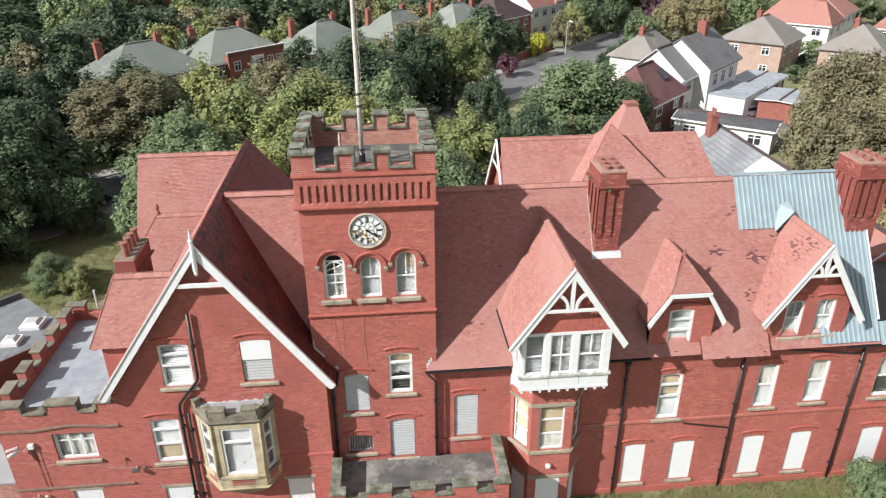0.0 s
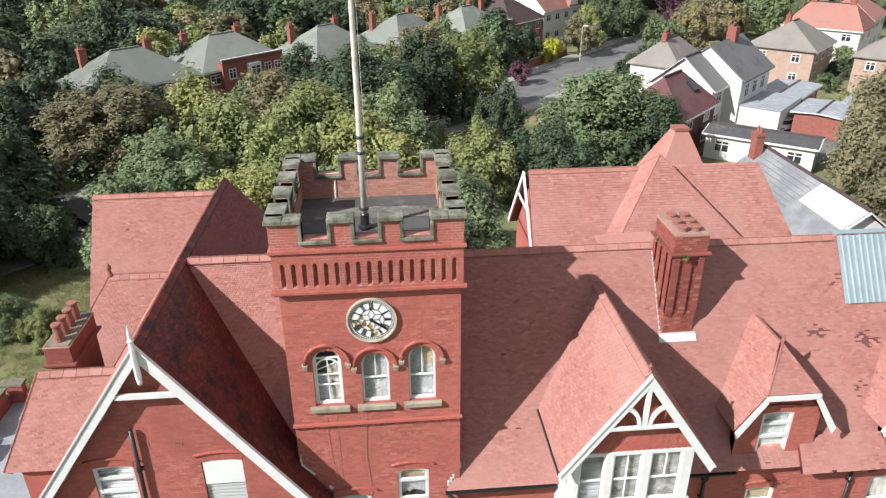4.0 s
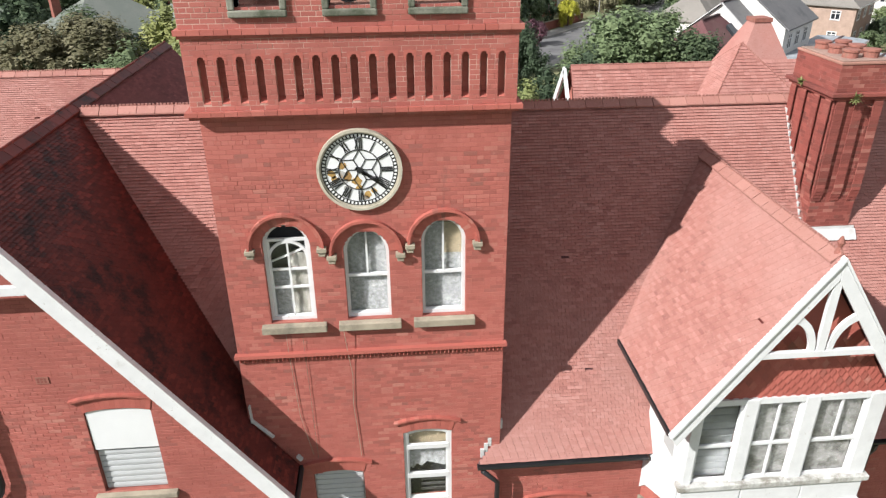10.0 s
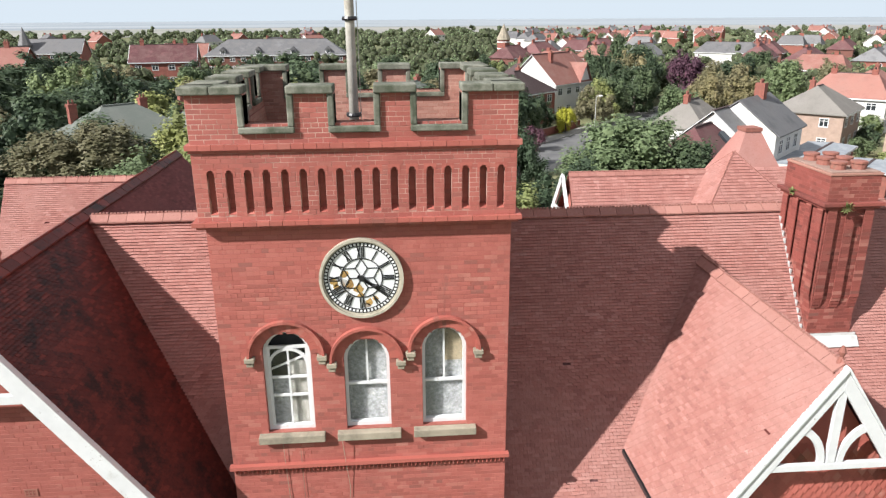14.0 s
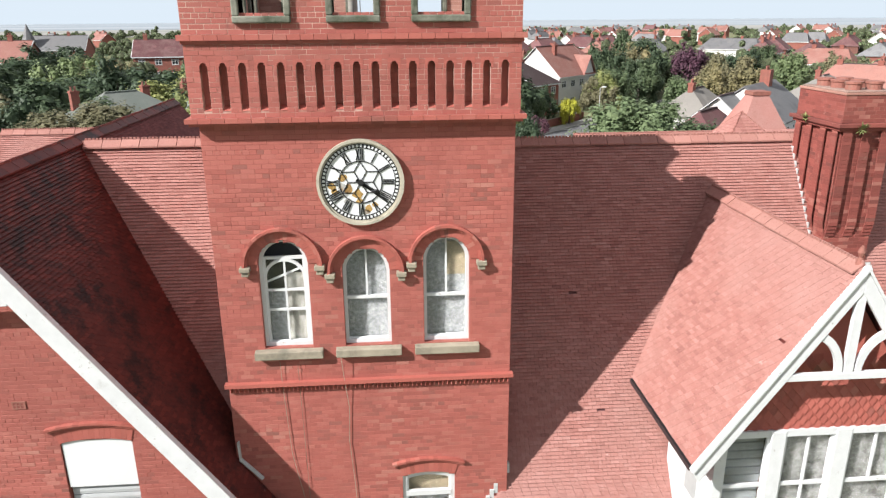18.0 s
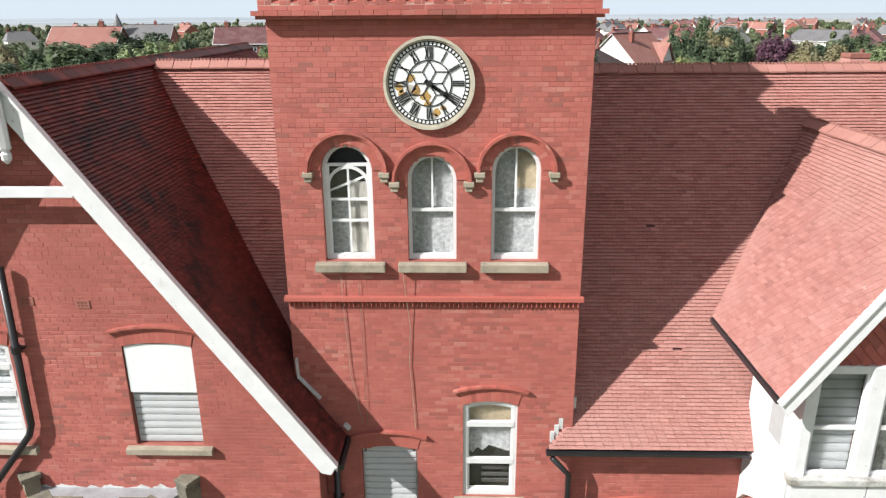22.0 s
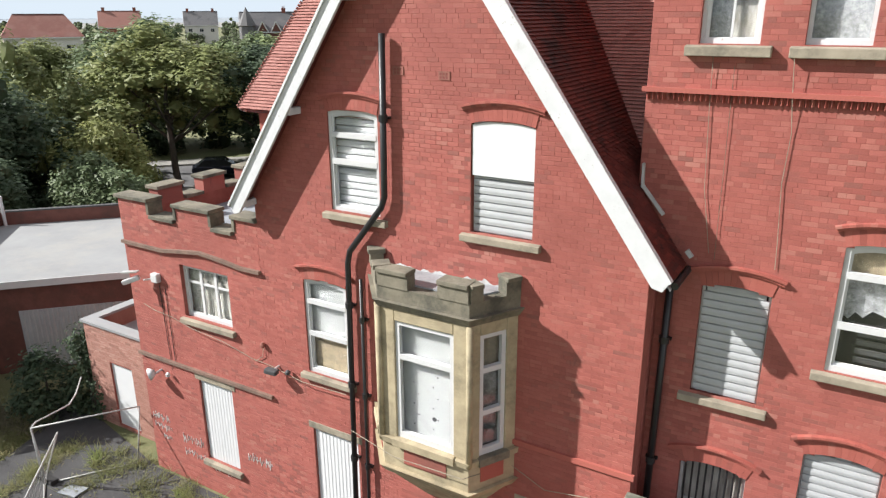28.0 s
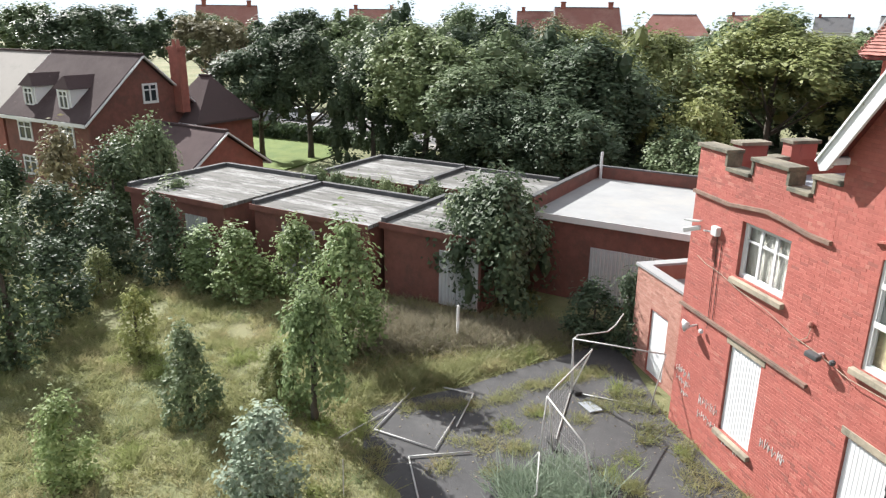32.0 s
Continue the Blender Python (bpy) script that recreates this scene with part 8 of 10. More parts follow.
# left distance: apartment block, gabled villa, turreted house
ap = house((-34, 246), 2, 42, 15, 7.6, 12.0, BRICKD, SLATE, "long brick apartment block with grey hipped roof and dormers", 6.0, (), floors=3, dormers=4, category="apartment block", name="apartment_block", sides="f")
house((-54, 196), 8, 15, 10, 8.6, 12.3, BRICKW, ROOF_PURPLE, "tall red brick villa with slate roof", 0, ((-5, 0, 1.2), (5, 0, 1.2)), floors=3, sides="fr")
house((-66, 262), 0, 14, 10, 6.0, 10.4, BRICKW, ROOF_RED, "red brick villa with orange roof", 0, ((-4, 0, 1.0),), sides="f")
tv = house((-112, 272), 5, 18, 11, 7.5, 12.0, BRICKW, SLATE, "turreted brick villa with grey slate roof", 0, ((3, 0, 1.2),), floors=3, sides="f")
part("turret", Shape().lathe([(2.0, 0), (2.0, 10.0), (2.3, 10.2), (0.05, 16.0)], (-8.5, -4.0, 0), 8), SLATE, tv)
house((-80, 168), 5, 14, 11, 9.0, 13.0, BRICKW, ROOF_RED, "tall dark red brick villa", 0, ((3, 0, 1.2),), floors=3, sides="fr")
sp = thing("striped_turret", "round brick turret with pale bands and conical spire", "turret", at=(41, 268, 0))
for i in range(6):
    part("band", Shape().lathe([(2.2 + 0.1 * (i % 2 == 0), (5, 5.4, 7.4, 7.8, 9.6, 10.0)[i]), (2.2 + 0.1 * (i % 2 == 0), (5.4, 7.4, 7.8, 9.6, 10.0, 10.6)[i])], (0, 0, 0), 10), BRICKW if i % 2 else RENDER_WHITE, sp)
part("spire", Shape().lathe([(2.5, 10.5), (2.5, 10.7), (0.1, 15.8)], (0, 0, 0), 10), STONE, sp)
part("shaft", Shape().lathe([(2.15, 0), (2.15, 5.0)], (0, 0, 0), 8), BRICKW, sp)
house((27.5, 35.5), 90, 7.0, 8.0, 5.6, 8.6, BRICKW, ROOF_RED, "red roofed brick wing behind blue roof", 0, (), windows=False, floors=1, name="rear_wing", category="wing")
# rows of small far houses, alike within a row
proto = []
for w, r in ((BRICKW, SLATE), (BRICKW, ROOF_RED), (RENDER_WHITE, SLATE), (RENDER_WHITE, ROOF_RED), (BRICKD, ROOF_PURPLE)):
    proto.append((w, r))
rnd = random.Random(12)
firsts = {}
for k in range(95):
    ring = 250 + 430 * (k / 95) ** 0.9
    a = radians(rnd.uniform(38, 128))
    x, y = ring * math.cos(a), ring * math.sin(a)
    if k % 3:
        a = radians(rnd.uniform(40, 82))
        x, y = ring * math.cos(a), ring * math.sin(a)
    kind = rnd.randrange(5)
    m = Matrix.Translation((x, y, 0)) @ Matrix.Rotation(radians(S + 90 * rnd.randrange(2) + rnd.uniform(-6, 6)), 4, "Z")
    if kind not in firsts:
        w, r = proto[kind]
        firsts[kind] = house((x, y), S, 11, 9, 5.8, 9.4, w, r, ("red brick" if w is not RENDER_WHITE else "white rendered") + " house far off with " + ("red tile" if r is ROOF_RED else "dark slate") + " roof",
                             0 if kind % 2 else 1.5, ((-4, 0, 1.0), (4, 0, 1.0)), group="far town houses", sides="f", far=True)
    else:
        copy_thing(firsts[kind], m)
# beyond the belt of trees on the left
for p, t, w, r, hip in (((-135, 74), 75, BRICKW, ROOF_RED, 0), ((-128, 89), 62, RENDER_WHITE, ROOF_RED, 2.0), ((-186, 84), 70, BRICKW, ROOF_RED, 0), ((-211, 165), 50, BRICKW, ROOF_RED, 0), ((-226, 211), 48, RENDER_WHITE, SLATE, 0), ((-190, 40), 80, BRICKW, ROOF_RED, 0), ((-165, 5), 90, BRICKW, ROOF_RED, 0)):
    house(p, t, 12, 9, 8.6, 13.4 if not hip else 12.2, w, r, ("red brick" if w is BRICKW else "white rendered") + (" house with red roof" if r is ROOF_RED else " house with slate roof") + " beyond trees", hip, ((-4.6, 0, 1.2), (4.6, 0, 1.2)) if not hip else (), group="houses beyond trees", sides="fr", far=True)
tw = house((-131, 150), 47, 15, 10, 8.2, 12.6, BRICKD, SLATE, "dark brick villa with slate roof and corner turret", 0, ((3, 0, 1.0),), floors=3, sides="f")
part("turret", Shape().lathe([(1.9, 0), (1.9, 9.4), (2.2, 9.6), (0.05, 13.8)], (-6.2, -4.6, 0), 8), SLATE, tw)
for q in (-2.6, 0.6, 3.8):
    part("gablet", Shape().extrude([(q - 1.3, -5.3, 8.0), (q + 1.3, -5.3, 8.0), (q, -5.3, 10.4)], (0, 3.2, 0)), BRICKD, tw, "small brick gable with white edge")
    for sg in (-1, 1):
        part("gable_board", Shape().beam((q + sg * 1.35, -5.4, 8.0), (q, -5.4, 10.5), 0.12, 0.28), RENDER_WHITE, tw)
house((-116, 48.5), 72, 14, 9, 6.0, 9.6, BRICKW, SLATE, "low brick house with grey roof beyond trees", 0, (), group="houses beyond trees", sides="f", far=True)

# brick house beside the lawn
mh = house((-53.2, 1.7), S, 9.2, 8.4, 4.6, 8.3, BRICKD, ROOF_BROWN, "modern red brick house with brown roof and white dormers", 0, ((4.9, 2.6, 0.6),), floors=2, sides="f")
for px in (-2.0, 1.8):
    d = part("dormer", Shape().box(px - 0.7, px + 0.7, -3.75, -1.2, 4.9, 6.45), UPVC, mh, "white gabled dormer")
    part("dormer_roof", Shape().hexa([(px - 0.85, -3.95, 6.4), (px + 0.85, -3.95, 6.4), (px + 0.85, -1.0, 6.4), (px - 0.85, -1.0, 6.4)], [(px - 0.04, -3.6, 7.2), (px + 0.04, -3.6, 7.2), (px + 0.04, -0.9, 7.2), (px - 0.04, -0.9, 7.2)]), ROOF_BROWN, d)
    house_window(mh, Matrix.Translation((px, -3.77, 5.75)), 0.95, 1.15)
part("roof_light", Shape().extrude([(-0.5, -2.6, 6.05), (0.3, -2.6, 6.05), (0.3, -1.8, 6.85), (-0.5, -1.8, 6.85)], (0, -0.06, 0.12)), BOARD_PALE, mh)
house_window(mh, Matrix.Translation((4.6, 0.4, 6.0)) @ Matrix.Rotation(math.pi / 2, 4, "Z"), 1.1, 1.2)
for (a, b), L, W, e, r, m, lab in (((6.7, 5.3), 3.4, 5.0, 4.0, 6.7, SLATE, "lower dark slate roofed part of brick house"),):
    q = Vector((-54.9, 0, 0)) + E1 * a + E2 * b
    house((q.x, q.y), S, L, W, e, r, BRICKW, ROOF_BROWN, lab, 1.2, (), windows=False)
house((-45.4, 8.1), S - 2, 6.0, 5.6, 2.3, 4.3, BRICKW, ROOF_BROWN, "low brick wing with brown gabled roof", 0, (), floors=1, windows=False)
house((-60.2, -5.4), S, 10, 8.4, 4.6, 8.2, BRICKW, ROOF_GREY, "modern brick house with pale tiled roof", 0, ((-6, 0, 0.6),), sides="f")

# flat-roofed garages, askew to the front
GO = Vector((-24.0, 20.0, 0))


def loc(a, b, z):
    p = GO + E1 * a + E2 * b
    return (p.x, p.y, z)


def flat_block(a0, a1, b0, b1, h, roofmat, label, rim=0.0, door=None):
    ob = thing("flat_garage", label, "garage", group="derelict flat-roofed garages")
    q = [(a0, b0), (a1, b0), (a1, b1), (a0, b1)]
    part("wall", Shape().hexa([loc(a, b, -0.2) for a, b in q], [loc(a, b, h - 0.15) for a, b in q]), BRICKD, ob)
    o = 0.12
    e = [(a0 - o, b0 - o), (a1 + o, b0 - o), (a1 + o, b1 + o), (a0 - o, b1 + o)]
    part("roof_felt", Shape().hexa([loc(a, b, h - 0.15) for a, b in e], [loc(a, b, h) for a, b in e]), roofmat, ob)
    part("fascia", Shape().hexa([loc(a, b, h - 0.22) for a, b in ((a0 - o - 0.03, b0 - o - 0.03), (a1 + o, b0 - o - 0.03), (a1 + o, b0 - o), (a0 - o - 0.03, b0 - o))],
                                [loc(a, b, h + 0.03) for a, b in ((a0 - o - 0.03, b0 - o - 0.03), (a1 + o, b0 - o - 0.03), (a1 + o, b0 - o), (a0 - o - 0.03, b0 - o))]), UPVC if rim > 0.4 else BRICKD, ob, "peeling fascia board")
    if rim:
        for c in (((a0 - o, b0), (a0 + 0.12, b0), (a0 + 0.12, b1), (a0 - o, b1)), ((a0, b1 - 0.12), (a1, b1 - 0.12), (a1, b1 + o), (a0, b1 + o)), ):
            part("upstand", Shape().hexa([loc(a, b, h) for a, b in c], [loc(a, b, h + rim) for a, b in c]), BRICKD if rim > 0.4 else FELT_DARK, ob)
            part("upstand_cap", Shape().hexa([loc(a, b, h + rim) for a, b in c], [loc(a, b, h + rim + 0.06) for a, b in c]), FELT_DARK, ob)
    if door:
        n = int((door[1] - door[0]) / 0.15)
        line = []
        for i in range(n):
            u = door[0] + (door[1] - door[0]) * i / n
            line += [(u, b0 - 0.03), (u + 0.05, b0 - 0.03), (u + 0.07, b0 - 0.06), (u + 0.13, b0 - 0.06)]
        line += [(door[1], b0 - 0.03), (door[1], b0), (door[0], b0)]
        s = Shape().hexa([loc(a, b, 0.1) for a, b in line], [loc(a, b, 2.3) for a, b in line])
        part("ribbed_door", s, SHUTTER, ob, "white ribbed steel door")
    return ob


flat_block(0.6, 9.5, 3.45, 11.2, 3.4, FELT_PALE, "derelict brick garage with pale felt roof", 0.55, (3.2, 8.5))
flat_block(-4.2, 0.2, 0.0, 5.0, 3.0, FELT_STAIN, "derelict garage with stained felt roof", 0.12, (-1.6, 0.1))
flat_block(-10.6, -4.5, -0.7, 3.8, 3.0, FELT_STAIN, "derelict garage with stained felt roof", 0.12, (-9.0, -7.2))
flat_block(-17.8, -11.5, -1.6, 4.4, 3.05, FELT_STAIN, "derelict garage with stained felt roof", 0.14, (-14.0, -12.6))
flat_block(-12.4, -6.9, 6.2, 11.3, 3.0, FELT_STAIN, "derelict garage with stained felt roof", 0.12)
flat_block(-6.7, -1.2, 6.6, 11.0, 3.0, FELT_STAIN, "derelict garage with stained felt roof", 0.12)
flat_block(10.2, 15.0, 6.0, 12.0, 4.0, FELT_MID, "flat-roofed outbuilding with grey felt roof", 0.3)
for x, y, w in ((-20.0, 35.7, 0.55), (-20.4, 34.0, 0.45)):
    rl = thing("roof_light", "white roof light on flat grey roof", "skylight")
    part("kerb", Shape().box(x - w, x + w, y - w, y + w, 4.0, 4.25), UPVC, rl, bevel=0.02)
    part("dome", Shape().hexa([(x - w + 0.1, y - w + 0.1, 4.25), (x + w - 0.1, y - w + 0.1, 4.25), (x + w - 0.1, y + w - 0.1, 4.25), (x - w + 0.1, y + w - 0.1, 4.25)],
                              [(x - w + 0.25, y - w + 0.25, 4.4), (x + w - 0.25, y - w + 0.25, 4.4), (x + w - 0.25, y + w - 0.25, 4.4), (x - w + 0.25, y + w - 0.25, 4.4)]), BOARD_PALE, rl)
vp = thing("vent_pipe", "white vent pipe on flat roof", "pipe")
part("pipe", Shape().tube([loc(0.9, 11.0, 3.3), loc(0.9, 11.0, 4.7)], 0.07, 8), UPVC, vp)

# low annex beside the wing
ann = thing("annex", "low orange brick annex with parapet roof", "annex")
part("front_wall", slab(front(24.0), rect(-19.3, -15.7, -0.1, 3.3), [rect(-18.3, -17.3, 0.1, 2.2), rect(-16.6, -16.1, 0.5, 2.3)], 0.25), MORTAR, ann)
lay_bricks(ann, front(24.0), rect(-19.3, -15.7, 0, 3.3), [rect(-18.3, -17.3, 0.1, 2.2), rect(-16.6, -16.1, 0.5, 2.3)], BRICK_OLD, seed=95)
part("side_wall", Shape().box(-19.3, -19.05, 24.25, 28.0, -0.1, 3.3), BRICK_OLD, ann)
part("back_wall", Shape().box(-19.05, -15.7, 27.75, 28.0, -0.1, 3.3), BRICK_OLD, ann)
part("roof_felt", Shape().box(-19.05, -15.7, 24.25, 27.75, 2.7, 2.8), FELT_PALE, ann)
part("coping", Shape().box(-19.36, -15.7, 23.94, 24.3, 3.3, 3.38), FELT_PALE, ann)
part("coping", Shape().box(-19.36, -19.0, 24.3, 28.05, 3.3, 3.38), FELT_PALE, ann)
part("boarded_door", Shape().box(-18.3, -17.3, 24.06, 24.1, 0.1, 2.2), BOARD_WHITE, ann, "white boarded doorway")
part("boarded_window", Shape().box(-16.6, -16.1, 24.06, 24.1, 0.5, 2.3), BOARD_WHITE, ann, "white boarded narrow window")

# glowing ring added far beyond everything: the bright low sky is painted on it
hz = Nodes("painted_low_sky", 1.0)
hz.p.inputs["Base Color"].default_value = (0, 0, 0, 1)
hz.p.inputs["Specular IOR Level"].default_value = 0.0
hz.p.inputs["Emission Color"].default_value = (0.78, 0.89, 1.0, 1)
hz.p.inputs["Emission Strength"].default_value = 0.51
LOW_SKY_GLOW = hz.mat
back = structure("backdrop", "glowing ring painted as pale blue hazy low sky", "sky")
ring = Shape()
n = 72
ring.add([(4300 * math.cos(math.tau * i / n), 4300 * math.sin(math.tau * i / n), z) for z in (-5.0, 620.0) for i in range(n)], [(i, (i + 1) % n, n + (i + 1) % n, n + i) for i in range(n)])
part("haze", ring, LOW_SKY_GLOW, back)


# ---- plants ----
ICO = (1 + 5 ** 0.5) / 2
ICO_V = np.array([(-1, ICO, 0), (1, ICO, 0), (-1, -ICO, 0), (1, -ICO, 0), (0, -1, ICO), (0, 1, ICO), (0, -1, -ICO), (0, 1, -ICO), (ICO, 0, -1), (ICO, 0, 1), (-ICO, 0, -1), (-ICO, 0, 1)]) / math.hypot(1, ICO)
ICO_F = np.array([(0, 11, 5), (0, 5, 1), (0, 1, 7), (0, 7, 10), (0, 10, 11), (1, 5, 9), (5, 11, 4), (11, 10, 2), (10, 7, 6), (7, 1, 8), (3, 9, 4), (3, 4, 2), (3, 2, 6), (3, 6, 8), (3, 8, 9), (4, 9, 5), (2, 4, 11), (6, 2, 10), (8, 6, 7), (9, 8, 1)])


def unit(v):
    return v / np.linalg.norm(v, axis=-1, keepdims=True)


def leaf_quads(r, p, nrm, leaf, squat=1.0):
    """One small folded leaf at each point, facing along nrm."""
    n = len(p)
    t = unit(np.cross(nrm, r.normal(size=(n, 3))))
    b = np.cross(nrm, t)
    size = leaf * (0.6 + 0.8 * r.rand(n))[:, None]
    o = np.stack([-t * size, b * size * 0.6 + nrm * size * 0.2, t * size, -b * size * 0.6 + nrm * size * 0.2], 1)
    return (p[:, None, :] + o * np.array([1, 1, squat])).reshape(-1, 3)


def leaf_tips(r, p, nrm, leaf, squat=1.0):
    """One small pointed leaf at each point, a single triangle."""
    n = len(p)
    t = unit(np.cross(nrm, r.normal(size=(n, 3))))
    b = np.cross(nrm, t)
    size = leaf * (0.6 + 0.8 * r.rand(n))[:, None]
    o = np.stack([-t * size * 0.75 - b * size * 0.5, t * size * 0.75 - b * size * 0.5, b * size * 1.05], 1)
    return (p[:, None, :] + o * np.array([1, 1, squat])).reshape(-1, 3)


def crown_mesh(name, seed, leaves, boughs, leaf, bough=0.36, sprig=0.19, per=5, flat=0.8, droop=-0.35, cone=0.0, loose=0.35, core=0.5, squat=0.75, folded=False):
    """A crown about 1 across its radius: boughs on an uneven shell, sprigs on each bough, leaves round each sprig over a dense knot."""
    r = np.random.RandomState(seed)
    d = unit(r.normal(size=(boughs, 3)))
    d[:, 2] = np.where(d[:, 2] < droop, -d[:, 2], d[:, 2])
    c = d * (0.42 + 0.3 * r.rand(boughs))[:, None] * (1 + 0.22 * np.sin(d[:, :1] * 4.1 + seed) * np.sin(d[:, 1:2] * 3.7 + 2 * seed))
    c[:, :2] *= (1 - cone * np.clip((c[:, 2:] + 0.7) / 1.4, 0, 1))
    own = np.repeat(np.arange(boughs), per)
    e = unit(r.normal(size=(boughs * per, 3)) + c[own] * 1.6 + np.array([0, 0, 0.25]))
    s = c[own] + e * bough * (0.6 + 0.5 * r.rand(boughs * per, 1)) * (1 - 0.55 * cone * np.clip((c[own, 2:] + 0.7) / 1.4, 0, 1))
    size = sprig * (0.7 + 0.6 * r.rand(boughs * per, 1))
    k = r.randint(0, boughs * per, leaves)
    f = unit(r.normal(size=(leaves, 3)) + e[k] * 0.7 + np.array([0, 0, 0.2]))
    p = s[k] + f * size[k] * (0.8 + loose * 1.6 * r.rand(leaves, 1) ** 2) * np.array([1, 1, 0.85])
    p[:, 2] *= flat
    s[:, 2] *= flat
    lo, hi = np.percentile(p[:, 2], (1, 99))
    wide = np.percentile(np.hypot(p[:, 0], p[:, 1]), 96)
    fit = lambda q: np.concatenate([q[:, :2] / wide, ((q[:, 2:] - (lo + hi) / 2) / (hi - lo) * 1.8)], 1)
    v = (leaf_quads if folded else leaf_tips)(r, fit(p), unit(f + r.normal(size=(leaves, 3)) * 0.35 + np.array([0, 0, 0.5])), leaf, squat)
    faces = np.arange(len(v)).reshape(leaves, -1).tolist()
    knots = []
    if core:
        q = (s[:, None, :] + ICO_V[None] * (size * core)[:, None, :] * r.uniform(0.8, 1.1, size=(len(s), 12, 1))).reshape(-1, 3)
        knots = (ICO_F[None] + (np.arange(len(s)) * 12)[:, None, None] + len(v)).reshape(-1, 3).tolist()
        v = np.concatenate([v, fit(q)])
    m = bpy.data.meshes.new(name)
    m.from_pydata(v.tolist(), [], faces + knots)
    m.materials.append(LEAF)
    m.update()
    return m


def trunk_mesh(seed, limbs=7):
    """A trunk of height 1 that forks into limbs."""
    r = random.Random(seed)
    s = Shape()
    s.tube([(0, 0, -0.02), (0.01, 0.0, 0.12), (0.02 * r.uniform(-1, 1), 0.01, 0.35), (0.03 * r.uniform(-1, 1), 0.02, 0.62), (0, 0, 0.8)], [0.035, 0.026, 0.022, 0.016, 0.006], 8)
    for i in range(limbs):
        a = math.tau * i / limbs + r.uniform(-0.4, 0.4)
        z = r.uniform(0.28, 0.55)
        o = Vector((math.cos(a), math.sin(a), 0))
        L = r.uniform(0.22, 0.36)
        s.tube([(0, 0, z), o * L * 0.45 + Vector((0, 0, z + 0.1)), o * L + Vector((0, 0, z + 0.25))], [0.013, 0.009, 0.004], 5)
    m = s.mesh("trunk", True)
    m.materials.append(BARK)
    return m


CROWNS = [crown_mesh("crown", 10 + i, 13000, 30, 0.037) for i in range(5)]
MID_CROWNS = [crown_mesh("crown", 20 + i, 5200, 22, 0.052) for i in range(4)]
SMALL_CROWNS = [crown_mesh("crown", 30 + i, 2400, 16, 0.072, per=4, sprig=0.22) for i in range(3)]
NEAR_CROWNS = [crown_mesh("crown", 50 + i, 3400, 20, 0.075, bough=0.46, sprig=0.13, per=4, flat=1.0, droop=-0.85, cone=0.85, loose=1.5, core=0.0, squat=0.5, folded=True) for i in range(4)]
SHRUBS = [crown_mesh("crown", 70 + i, 9000, 26, 0.045, flat=0.75, loose=0.6, core=0.5) for i in range(2)]
TRUNKS = [trunk_mesh(i) for i in range(3)]
WHIPS = [trunk_mesh(10 + i, 0) for i in range(3)]
COLOURED = {}


def in_colour(mesh, material):
    key = (mesh.name, material.name)
    if key not in COLOURED:
        m = mesh.copy()
        m.materials[0] = material
        COLOURED[key] = m
    return COLOURED[key]


TREE_NO = [0]


def tree(x, y, h, r, material, label, pool=None, low=0.28, group="", name="tree", category="tree", wide=0.95):
    """A tree with its foot at x, y: h high, its crown r wide from the middle."""
    i = TREE_NO[0]
    TREE_NO[0] += 1
    rnd = random.Random(i)
    ob = thing(name, label, category, group=group, at=(x, y, lie(x, y)))
    ob.rotation_euler = (0, 0, rnd.uniform(0, 6.28))
    pool = pool or (CROWNS if math.hypot(x, y - 12) < 84 else MID_CROWNS)
    tr = new("trunk", WHIPS[i % 3] if pool is NEAR_CROWNS or h < 5 else TRUNKS[i % 3])
    tr.parent = ob
    tr.scale = (h * 0.9, h * 0.9, h * 0.9)
    cr = new("crown", in_colour(pool[i % len(pool)], material))
    cr.parent = ob
    half = h * (1 - low) / 2
    cr.location = (0, 0, h - half * 1.05)
    r *= wide
    cr.scale = (r, r * rnd.uniform(0.88, 1.1), half * 1.13)
    cr.rotation_euler = (0, 0, rnd.uniform(0, 6.28))
    return ob


BELT = "trees between building and street"
